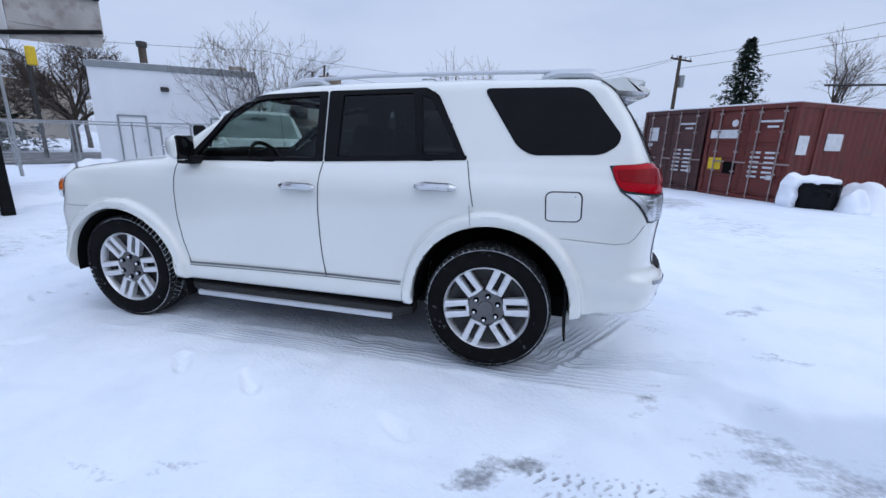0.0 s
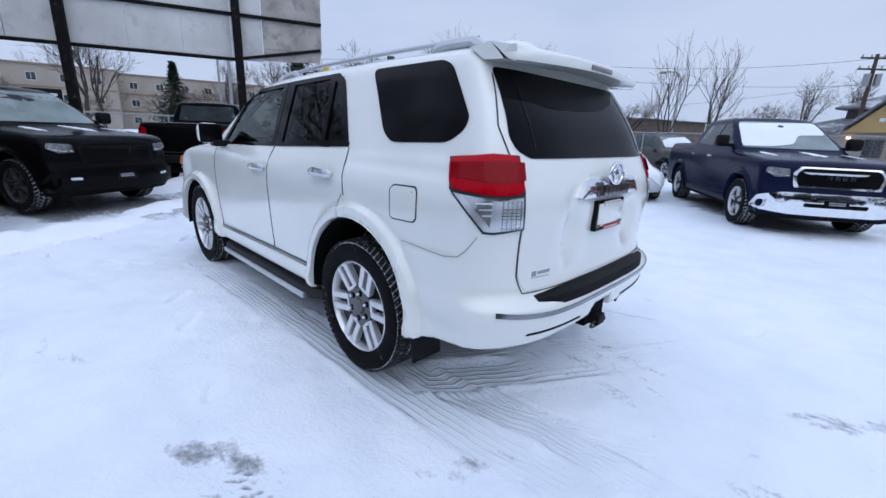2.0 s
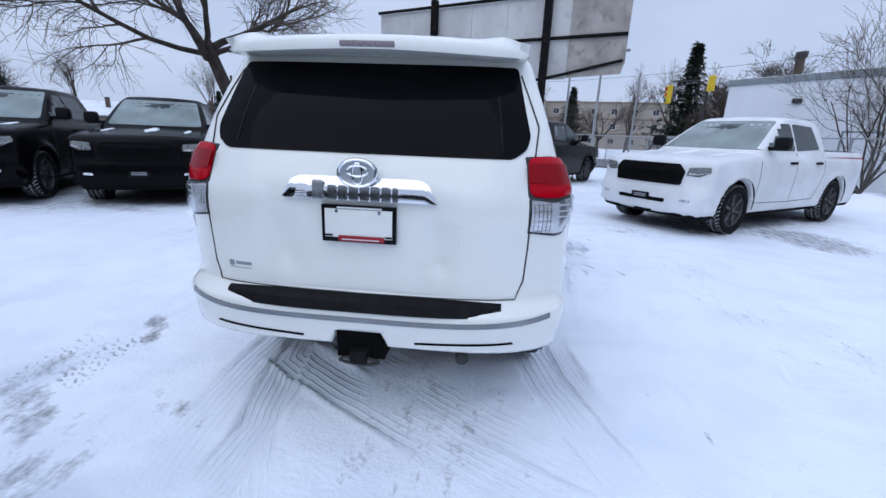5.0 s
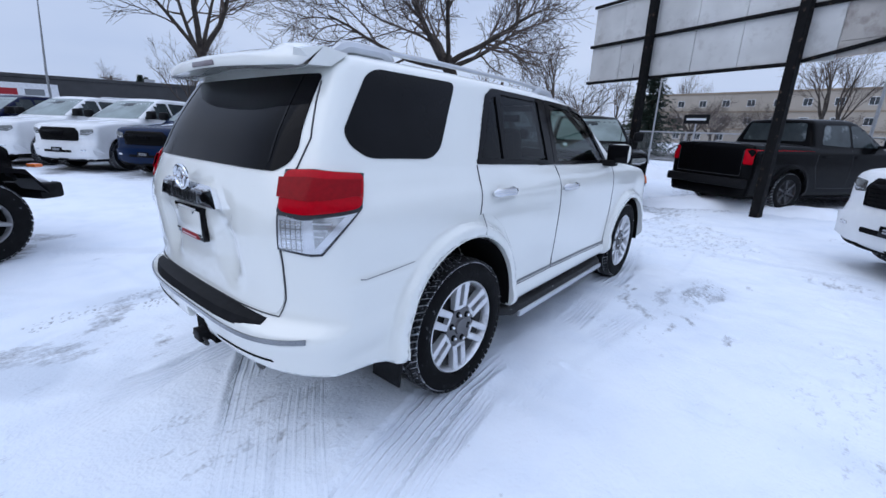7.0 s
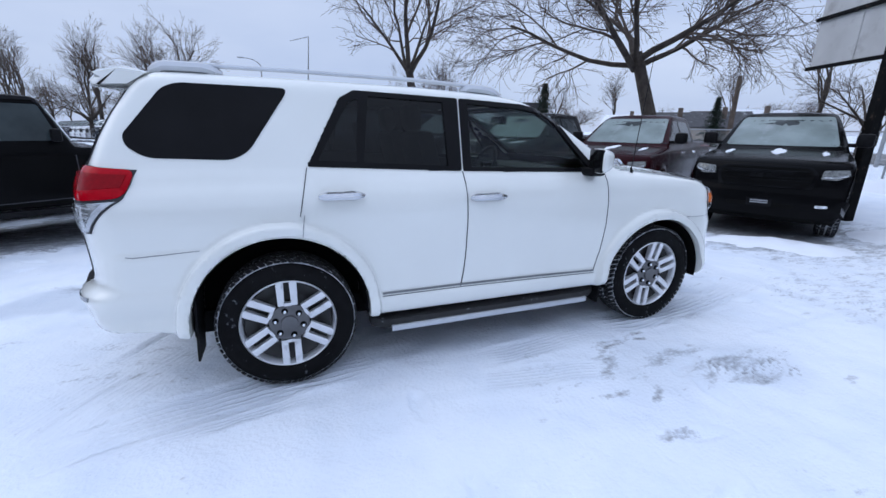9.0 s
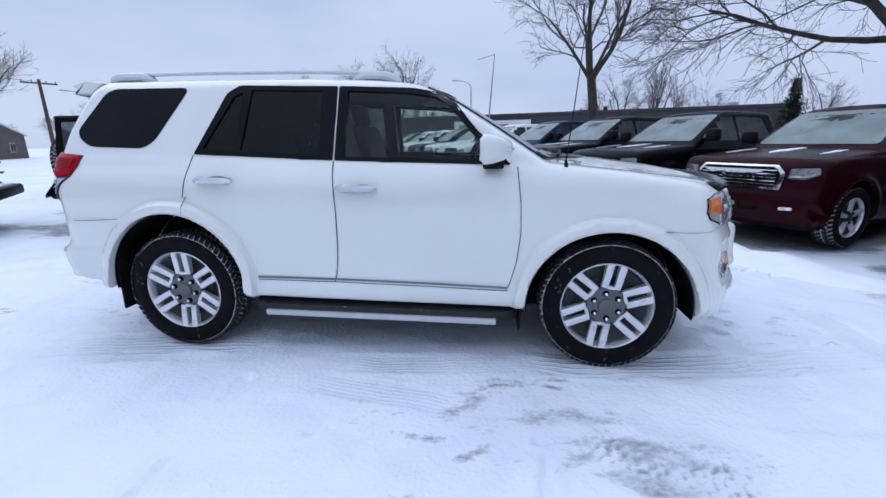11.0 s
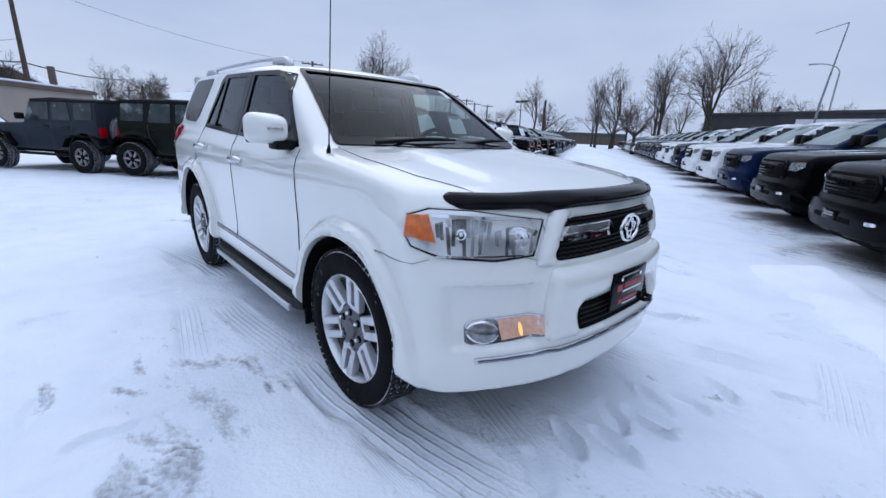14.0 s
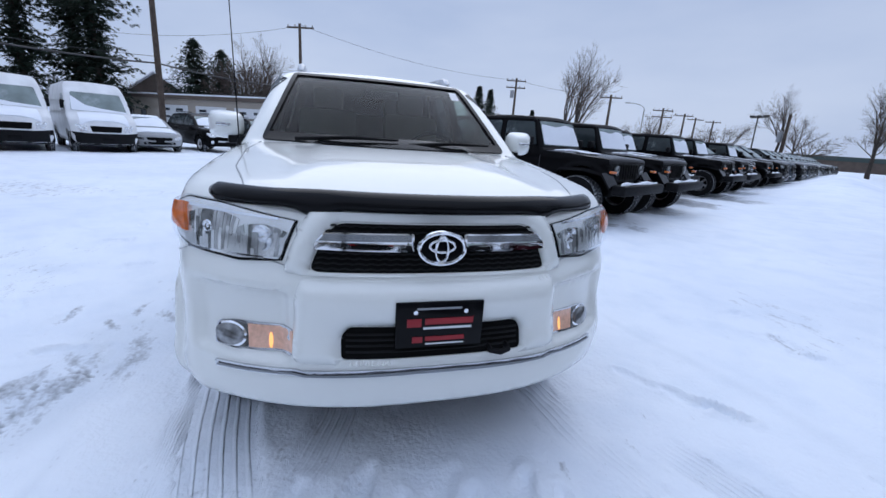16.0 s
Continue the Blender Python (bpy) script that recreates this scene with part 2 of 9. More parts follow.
def lathe(profile, n, axis='y'):
    """Spins (radius, along) pairs round an axis; the profile is closed."""
    k = len(profile)
    V, F = [], []
    for i in range(n):
        a = 2 * math.pi * i / n
        for r, w in profile:
            V.append((r * math.cos(a), w, r * math.sin(a)))
    for i in range(n):
        j = (i + 1) % n
        for a in range(k):
            b = (a + 1) % k
            F.append((i * k + a, i * k + b, j * k + b, j * k + a))
    return V, F


# ---- smooth solids ----
def tab(pairs, h=0.0):
    """A smooth curve through (in, out) pairs."""
    pairs = sorted(pairs)
    xs = np.arange(pairs[0][0] - 0.6, pairs[-1][0] + 0.6, 0.004)
    ys = np.interp(xs, [p[0] for p in pairs], [p[1] for p in pairs])
    if h:
        n = int(3 * h / 0.004)
        k = np.exp(-0.5 * (np.arange(-n, n + 1) * 0.004 / h) ** 2)
        ys = np.convolve(np.pad(ys, n, 'edge'), k / k.sum(), 'valid')
    return lambda v: np.interp(v, xs, ys)


def smax(a, b, k):
    h = np.maximum(k - np.abs(a - b), 0) / k
    return np.maximum(a, b) + h * h * k * 0.25


def smin(a, b, k):
    return -smax(-a, -b, k)


def ss(a, b, v):
    t = np.clip((v - a) / (b - a), 0, 1)
    return t * t * (3 - 2 * t)


def slope_of(f, p, e=0.002):
    x, y, z = p.T
    g = np.stack([f(x + e, y, z) - f(x - e, y, z), f(x, y + e, z) - f(x, y - e, z), f(x, y, z + e) - f(x, y, z - e)], -1)
    return g / (2 * e)


def solid(f, lo, hi, step, rounds=3):
    """Vertices and quads of the surface f = 0, by naive surface nets."""
    ax = [np.arange(l, h + step, step) for l, h in zip(lo, hi)]
    X, Y, Z = np.meshgrid(*ax, indexing='ij')
    V = f(X.ravel(), Y.ravel(), Z.ravel()).reshape(X.shape)
    S = V < 0
    nx, ny, nz = (n - 1 for n in V.shape)
    acc, cnt = np.zeros((nx, ny, nz, 3)), np.zeros((nx, ny, nz))
    corner = [(i, j, k) for i in (0, 1) for j in (0, 1) for k in (0, 1)]
    sl = lambda A, c: A[c[0]:c[0] + nx, c[1]:c[1] + ny, c[2]:c[2] + nz]
    for a in corner:
        for d in range(3):
            if a[d]:
                continue
            b = tuple(1 if i == d else a[i] for i in range(3))
            va, vb, sa, sb = sl(V, a), sl(V, b), sl(S, a), sl(S, b)
            m = sa != sb
            t = np.where(m, va / np.where(m, va - vb, 1), 0)
            for i in range(3):
                acc[..., i] += np.where(m, a[i] + (t if i == d else 0), 0)
            cnt += m
    on = cnt > 0
    ids = -np.ones(cnt.shape, int)
    ids[on] = np.arange(on.sum())
    I = np.argwhere(on)
    P = np.array(lo) + step * (I + acc[on] / cnt[on][:, None])
    faces = []
    for d in range(3):
        u, v = (d + 1) % 3, (d + 2) % 3
        s0 = [slice(1, n) for n in (nx, ny, nz)]
        s1 = list(s0)
        s0[d], s1[d] = slice(0, (nx, ny, nz)[d]), slice(1, (nx, ny, nz)[d] + 1)
        A, B = S[tuple(s0)], S[tuple(s1)]
        E = np.argwhere(A != B)
        inside = A[A != B]
        off = np.array([1, 1, 1])
        off[d] = 0
        E = E + off
        q = []
        for du, dv in ((0, 0), (1, 0), (1, 1), (0, 1)):
            c = E.copy()
            c[:, u] -= du
            c[:, v] -= dv
            q.append(ids[c[:, 0], c[:, 1], c[:, 2]])
        q = np.stack(q, -1)
        q[~inside] = q[~inside][:, ::-1]
        faces.append(q)
    F = np.concatenate(faces)
    for _ in range(rounds):
        g = slope_of(f, P)
        d = f(*P.T) / np.maximum((g * g).sum(1), 0.2)
        P = P - g * np.clip(d, -step * 0.6, step * 0.6)[:, None]
    return P, F


def rounded(pts, r, n=4):
    """A closed 2D outline with its corners rounded."""
    out, k = [], len(pts)
    for i in range(k):
        p, a, b = (np.array(pts[j % k], float) for j in (i, i - 1, i + 1))
        da, db = np.linalg.norm(a - p), np.linalg.norm(b - p)
        rr = min(r, 0.45 * da, 0.45 * db)
        p0, p1 = p + (a - p) / da * rr, p + (b - p) / db * rr
        for t in np.linspace(0, 1, n + 1):
            out.append(tuple((1 - t) ** 2 * p0 + 2 * t * (1 - t) * p + t * t * p1))
    return out


def inside_of(poly, X, Y):
    poly = np.asarray(poly, float)
    c = np.zeros(X.shape, bool)
    for (x0, y0), (x1, y1) in zip(poly, np.roll(poly, -1, 0)):
        m = (y0 > Y) != (y1 > Y)
        c ^= m & (X < (x1 - x0) * (Y - y0) / (y1 - y0 + 1e-12) + x0)
    return c


def shot(f, P, d, far=6.6):
    """Moves points along d to where they first meet the solid f."""
    t = np.linspace(0, far, 264)
    Q = P[:, None] + t[None, :, None] * d
    v = f(*Q.reshape(-1, 3).T).reshape(len(P), -1)
    hit = v < 0
    k = np.where(hit.any(1), hit.argmax(1), v.argmin(1))
    a, b = t[np.maximum(k - 1, 0)], t[k]
    for _ in range(18):
        m = (a + b) / 2
        neg = f(*(P + m[:, None] * d).T) < 0
        b = np.where(neg, m, b)
        a = np.where(neg, a, m)
    return P + b[:, None] * d


def panel(name, pts, d, f, mat, parent, off=0.003, thick=0.012, step=0.05, label="", crown=0.0, smooth=40.0, holes=()):
    """A sheet with the outline pts (3D, seen along d), laid on the solid f and raised by off, with an edge that goes thick deep."""
    from mathutils import geometry
    d = np.asarray(d, float)
    d /= np.linalg.norm(d)
    up = np.array([0, 0, 1.0]) if abs(d[2]) < 0.9 else np.array([1.0, 0, 0])
    u = np.cross(d, up)
    u /= np.linalg.norm(u)
    v = np.cross(u, d)
    pts = np.asarray(pts, float)
    poly = np.stack([pts @ u, pts @ v], -1)
    if 0.5 * np.sum(poly[:, 0] * np.roll(poly[:, 1], -1) - poly[:, 1] * np.roll(poly[:, 0], -1)) < 0:
        poly = poly[::-1]
    ring = []
    for a, b in zip(poly, np.roll(poly, -1, 0)):
        n = max(1, int(np.linalg.norm(b - a) / step))
        ring += [a + (b - a) * i / n for i in range(n)]
    ring = np.array(ring)
    gx, gy = np.meshgrid(np.arange(ring[:, 0].min(), ring[:, 0].max(), step), np.arange(ring[:, 1].min(), ring[:, 1].max(), step))
    g = np.stack([gx.ravel(), gy.ravel()], -1)
    g = g[inside_of(ring, g[:, 0], g[:, 1])]
    if len(g):
        far = np.min(np.linalg.norm(g[:, None] - ring[None], axis=2), axis=1) > step * 0.45
        g = g[far]
    n = len(ring)
    loops, cons = [], [(i, (i + 1) % n) for i in range(n)]
    for h in holes:
        h = np.asarray(h, float)
        hp = np.stack([h @ u, h @ v], -1)
        hr = np.concatenate([np.linspace(a, b, max(1, int(np.linalg.norm(b - a) / step)) + 1)[:-1] for a, b in zip(hp, np.roll(hp, -1, 0))])
        if len(g):
            g = g[np.min(np.linalg.norm(g[:, None] - hr[None], axis=2), axis=1) > step * 0.45]
            g = g[~inside_of(hr, g[:, 0], g[:, 1])]
        k = len(ring)
        ring = np.concatenate([ring, hr])
        cons += [(k + i, k + (i + 1) % len(hr)) for i in range(len(hr))]
        loops.append(hr)
    vs, _, fs, *_ = geometry.delaunay_2d_cdt([Vector(p) for p in np.concatenate([ring, g])], cons, [], 1, 1e-6)
    q = np.array([tuple(p) for p in vs])
    start = q[:, :1] * u + q[:, 1:] * v - d * (1.5 - (0.0))
    base = pts.mean(0)
    start += d * (base @ d)
    P = shot(f, start, d)
    N = slope_of(f, P)
    N /= np.linalg.norm(N, axis=1)[:, None] + 1e-9
    lift = np.full(len(P), off)
    if crown:
        dist = np.min(np.linalg.norm(q[:, None] - ring[None], axis=2), axis=1)
        lift = lift + crown * (1 - np.exp(-dist / 0.02))
    top = P + N * lift[:, None]
    faces = [tuple(t) for t in fs]
    for hr in loops:
        mid = np.array([q[list(t)].mean(0) for t in faces])
        keep = ~inside_of(hr, mid[:, 0], mid[:, 1])
        faces = [t for t, k in zip(faces, keep) if k]
    area = lambda t: (q[t[1]] - q[t[0]])[0] * (q[t[2]] - q[t[0]])[1] - (q[t[1]] - q[t[0]])[1] * (q[t[2]] - q[t[0]])[0]
    faces = [t if area(t) > 0 else t[::-1] for t in faces]
    verts = top.tolist()
    if thick:
        count = {}
        for t in faces:
            for a, b in zip(t, t[1:] + t[:1]):
                count[(a, b)] = 1
        edge = [(a, b) for a, b in count if (b, a) not in count]
        low = {}
        for a, b in edge:
            for i in (a, b):
                if i not in low:
                    low[i] = len(verts)
                    verts.append((top[i] - N[i] * thick).tolist())
        faces += [(b, a, low[a], low[b]) for a, b in edge]
    return obj(name, verts, faces, mat, parent, label, smooth)


def stroke(pts, w):
    """The outline of a line of width w through 2D points."""
    p = np.asarray(pts, float)
    t = np.gradient(p, axis=0)
    t /= np.linalg.norm(t, axis=1)[:, None]
    n = np.stack([-t[:, 1], t[:, 0]], -1) * w / 2
    return np.concatenate([p + n, (p - n)[::-1]])


# ---- ground ----
def lot(x, y):
    """Height of the trodden snow, before ruts and crumbs."""
    x, y = np.asarray(x, float), np.asarray(y, float)
    # the aisle between the parked rows is crowned with ploughed snow
    s, d = (x - 3.6) * .52 - (y + 11.6) * .853, (x - 3.6) * .853 + (y + 11.6) * .52
    crown = .72 * ss(-1, 15, s) * ss(46, 26, s) * np.exp(-(d / 1.5) ** 2)
    return (crown - .12 * np.exp(-((x + 5.2) ** 2 + (y + 2.9) ** 2) / 7.0) + .008 * np.clip(-y - 4.5, 0, 11) * ss(4.5, 9, -y) - .010 * np.clip(x - 7, 0, 22)
            + .05 * np.exp(-((x - 7) ** 2 + (y - 11) ** 2) / 14.0))


def snow_material():
    m = bpy.data.materials.new("trodden_snow")
    m.use_nodes = True
    nd, ln = m.node_tree.nodes, m.node_tree.links.new
    b = nd["Principled BSDF"]
    co = nd.new("ShaderNodeTexCoord")
    at = nd.new("ShaderNodeAttribute")
    at.attribute_name = "stain"
    big, mid, fine = (nd.new("ShaderNodeTexNoise") for _ in range(3))
    for n, s, dt in ((big, .35, 5), (mid, 2.4, 8), (fine, 38, 6)):
        n.inputs["Scale"].default_value, n.inputs["Detail"].default_value = s, dt
        ln(co.outputs["Object"], n.inputs["Vector"])
    r = nd.new("ShaderNodeValToRGB")
    r.color_ramp.elements[0].position, r.color_ramp.elements[0].color = .30, (.76, .81, .885, 1)
    r.color_ramp.elements[1].position, r.color_ramp.elements[1].color = .62, (.85, .89, .94, 1)
    ln(big.outputs["Fac"], r.inputs["Fac"])
    r2 = nd.new("ShaderNodeMix")
    r2.data_type, r2.blend_type = 'RGBA', 'MULTIPLY'
    r2.inputs[0].default_value = .5
    mr = nd.new("ShaderNodeValToRGB")
    mr.color_ramp.elements[0].position, mr.color_ramp.elements[0].color = .32, (.86, .89, .93, 1)
    mr.color_ramp.elements[1].position, mr.color_ramp.elements[1].color = .55, (1, 1, 1, 1)
    ln(mid.outputs["Fac"], mr.inputs["Fac"])
    ln(r.outputs["Color"], r2.inputs[6])
    ln(mr.outputs["Color"], r2.inputs[7])
    # grit: the stain shape broken up by noise
    ad = nd.new("ShaderNodeMath")
    ad.operation = 'MULTIPLY_ADD'
    ad.inputs[1].default_value, ad.inputs[2].default_value = 1.1, -.55
    ln(fine.outputs["Fac"], ad.inputs[0])
    crumb = nd.new("ShaderNodeTexNoise")
    crumb.inputs["Scale"].default_value, crumb.inputs["Detail"].default_value, crumb.inputs["Roughness"].default_value = 7.5, 8.0, .68
    stretch = nd.new("ShaderNodeMapping")
    stretch.inputs["Rotation"].default_value, stretch.inputs["Scale"].default_value = (0, 0, .5), (.55, 1.5, 1.0)
    ln(co.outputs["Object"], stretch.inputs["Vector"])
    ln(stretch.outputs["Vector"], crumb.inputs["Vector"])
    cu = nd.new("ShaderNodeMath")
    cu.operation = 'MULTIPLY_ADD'
    cu.inputs[1].default_value = 2.4
    ln(crumb.outputs["Fac"], cu.inputs[0])
    ln(ad.outputs[0], cu.inputs[2])
    su = nd.new("ShaderNodeMath")
    su.operation = 'ADD'
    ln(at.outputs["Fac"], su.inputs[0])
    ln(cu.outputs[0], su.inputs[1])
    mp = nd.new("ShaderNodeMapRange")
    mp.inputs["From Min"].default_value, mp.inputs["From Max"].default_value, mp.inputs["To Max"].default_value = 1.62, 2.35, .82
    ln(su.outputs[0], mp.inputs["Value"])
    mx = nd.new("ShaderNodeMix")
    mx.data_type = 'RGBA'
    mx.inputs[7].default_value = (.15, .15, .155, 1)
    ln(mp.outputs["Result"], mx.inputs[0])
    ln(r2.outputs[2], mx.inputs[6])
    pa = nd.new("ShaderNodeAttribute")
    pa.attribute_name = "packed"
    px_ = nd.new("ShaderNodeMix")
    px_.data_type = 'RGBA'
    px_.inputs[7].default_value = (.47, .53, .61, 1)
    # tread ribs pressed along each rut
    ua, va = nd.new("ShaderNodeAttribute"), nd.new("ShaderNodeAttribute")
    ua.attribute_name, va.attribute_name = "rut_across", "rut_depth"
    wob = nd.new("ShaderNodeMath")
    wob.operation = 'MULTIPLY_ADD'
    wob.inputs[1].default_value = .6
    ln(mid.outputs["Fac"], wob.inputs[0])
    ph = nd.new("ShaderNodeMath")
    ph.operation, ph.inputs[1].default_value = 'MULTIPLY', 2 * math.pi * 6.0
    ln(ua.outputs["Fac"], ph.inputs[0])
    ln(ph.outputs[0], wob.inputs[2])
    sn = nd.new("ShaderNodeMath")
    sn.operation = 'SINE'
    ln(wob.outputs[0], sn.inputs[0])
    rb = nd.new("ShaderNodeMapRange")
    rb.interpolation_type = 'SMOOTHSTEP'
    rb.inputs["From Min"].default_value, rb.inputs["From Max"].default_value = .1, .95
    ln(sn.outputs[0], rb.inputs["Value"])
    rv = nd.new("ShaderNodeMath")
    rv.operation = 'MULTIPLY'
    ln(rb.outputs["Result"], rv.inputs[0])
    ln(va.outputs["Fac"], rv.inputs[1])
    # grooves between the ribs darkened in colour too, adding shade to the relief
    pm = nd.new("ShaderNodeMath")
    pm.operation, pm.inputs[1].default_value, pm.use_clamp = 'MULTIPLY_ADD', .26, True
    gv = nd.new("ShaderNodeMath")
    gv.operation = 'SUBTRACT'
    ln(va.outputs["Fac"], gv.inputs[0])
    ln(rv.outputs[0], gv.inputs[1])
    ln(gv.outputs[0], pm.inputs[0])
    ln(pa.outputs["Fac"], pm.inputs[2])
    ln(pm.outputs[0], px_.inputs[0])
    b3 = nd.new("ShaderNodeBump")
    b3.invert = False
    b3.inputs["Strength"].default_value, b3.inputs["Distance"].default_value = .8, .015
    ln(rv.outputs[0], b3.inputs["Height"])
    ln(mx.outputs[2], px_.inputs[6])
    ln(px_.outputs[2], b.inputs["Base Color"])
    b.inputs["Roughness"].default_value = .62
    b.inputs["Specular IOR Level"].default_value = .35
    b.inputs["Subsurface Weight"].default_value = 0.0
    bp = nd.new("ShaderNodeBump")
    bp.inputs["Strength"].default_value, bp.inputs["Distance"].default_value = .55, .016
    ln(fine.outputs["Fac"], bp.inputs["Height"])
    b2 = nd.new("ShaderNodeBump")
    b2.inputs["Strength"].default_value, b2.inputs["Distance"].default_value = .35, .05
    ln(mid.outputs["Fac"], b2.inputs["Height"])
    ln(bp.outputs["Normal"], b2.inputs["Normal"])
    ln(b2.outputs["Normal"], b3.inputs["Normal"])
    ln(b3.outputs["Normal"], b.inputs["Normal"])
    return m


def value_noise(x, y, s, seed):
    """Smooth noise in -1..1 with cells of s metres."""
    rng = np.random.RandomState(seed)
    T = rng.uniform(-1, 1, (128, 128))
    u, v = x / s + 37.3, y / s + 51.7
    i, j = np.floor(u).astype(int), np.floor(v).astype(int)
    a, b = u - i, v - j
    a, b = a * a * (3 - 2 * a), b * b * (3 - 2 * b)
    g = lambda p, q: T[p % 128, q % 128]
    return (g(i, j) * (1 - a) + g(i + 1, j) * a) * (1 - b) + (g(i, j + 1) * (1 - a) + g(i + 1, j + 1) * a) * b


def rut_along(pts):
    """A smooth path through a few plan points."""
    p = np.array(pts, float)
    t = np.linspace(0, 1, len(p))
    k = np.linspace(0, 1, 160)
    q = np.stack([np.interp(k, t, p[:, i]) for i in (0, 1)], -1)
    for _ in range(40):
        q[1:-1] = (q[:-2] + 2 * q[1:-1] + q[2:]) / 4
    return q


REAR_RUTS = [
    ([(.2, -.87), (1.0, -.85), (1.8, -.85), (2.4, -.82), (3.2, -.70)], .24, 1.0),
    ([(1.35, -.70), (1.9, -.64), (2.3, -.57), (2.7, -.42), (3.2, -.15)], .20, .9),
    ([(1.62, -.85), (1.88, -.50), (2.12, -.14), (2.36, .25), (2.62, .70), (2.9, 1.2)], .26, 1.1),
    ([(1.42, -.48), (1.68, -.20), (1.93, .12), (2.18, .47), (2.42, .85), (2.66, 1.3)], .26, 1.1),
    ([(1.9, -.54), (2.4, -.53), (2.9, -.52), (3.6, -.5)], .20, .5),
    ([(.8, .84), (1.4, .87), (1.85, .96), (2.3, 1.09), (2.8, 1.28)], .26, 1.0),
    ([(1.3, 1.06), (1.7, 1.12), (2.1, 1.22), (2.5, 1.36)], .16, .7),
]
FRONT_RUTS = [
    ([(-.9, .90), (-1.4, .90), (-1.9, .84), (-2.4, .74), (-3.2, .56), (-4.2, .3)], .30, 1.1),
    ([(-1.0, 1.03), (-1.5, 1.035), (-2.0, 1.03), (-2.6, .99)], .07, .9),
    ([(-1.5, .28), (-1.8, .33), (-2.1, .44), (-2.4, .6)], .20, .5),
    ([(-.9, -.72), (-1.6, -.72), (-2.1, -.79), (-2.6, -.92), (-3.4, -1.2)], .22, .9),
    ([(-1.0, -.98), (-1.7, -.99), (-2.3, -1.19), (-3.0, -1.5), (-4.2, -2.0)], .2, .7),
]
SIDE_RUTS = [
    ([(.9, 1.02), (.2, 1.06), (-.5, 1.02), (-1.2, .92)], .2, .6),
    ([(-1.0, -1.0), (-.3, -.95), (.6, -.95), (1.4, -.92)], .2, .6),
    ([(-.6, 1.42), (.2, 1.3), (.9, 1.25), (1.6, 1.3)], .18, .35),
    ([(3.2, -5.0), (1.8, -3.4), (.2, -2.5), (-1.8, -2.3), (-4.0, -2.4)], .22, .35),
    ([(-3.4, 4.0), (-3.2, 2.0), (-3.3, .0), (-3.0, -2.0), (-1.8, -5.0), (-.4, -8.0)], .22, .35),
    ([(-4.6, 4.0), (-4.4, 2.0), (-4.4, .0), (-3.9, -1.6), (-2.9, -3.4), (-1.4, -7.0)], .22, .35),
]
RUTS = REAR_RUTS + FRONT_RUTS + SIDE_RUTS
STAINS_REAR = [(1.50, -1.81, .13, .95), (1.70, -1.69, .13, .95), (2.38, -.97, .09, .8), (2.86, -1.18, .14, .8), (2.49, -1.75, .20, .85), (2.15, -1.95, .18, .95), (2.55, -1.62, .16, .9), (3.03, -1.40, .30, .75), (3.6, .70, .14, .8), (3.40, -.23, .13, .6), (3.41, .60, .09, .8), (2.35, -1.09, .08, .6), (2.43, -.82, .06, .7), (2.95, -.9, .10, .5)]
STAINS_RIGHT = [(-.62, 1.38, .13, .8), (-.75, 1.22, .15, .85), (-1.24, 1.45, .10, .95), (-.94, 1.47, .17, .85), (-1.07, 1.20, .045, 1.2), (-1.12, 1.12, .045, 1.2), (-.65, 1.75, .07, .9), (-1.08, 1.77, .09, .9), (-1.5, 1.68, .22, .85), (-1.38, 1.85, .16, .85), (-.34, 1.69, .09, .7), (-.46, 2.06, .08, .6), (-1.93, 2.07, .06, .6), (-.49, 2.04, .05, .7), (-.62, 1.77, .05, .9), (-1.32, 1.40, .06, .7)]
STAINS_ROUND = [(-2.9, -1.1, .05, .7), (-2.77, -2.1, .05, .7), (-3.04, .4, .04, .7), (2.33, .52, .045, 1.1), (-.10, -2.23, .10, .5), (.2, -2.14, .10, .55), (-3.4, -1.6, .07, .6), (2.2, 1.7, .04, .9), (-2.08, .12, .03, .9), (-2.30, -.62, .04, .9), (-2.62, -.70, .05, .8)]
STAINS = STAINS_REAR + STAINS_RIGHT + STAINS_ROUND


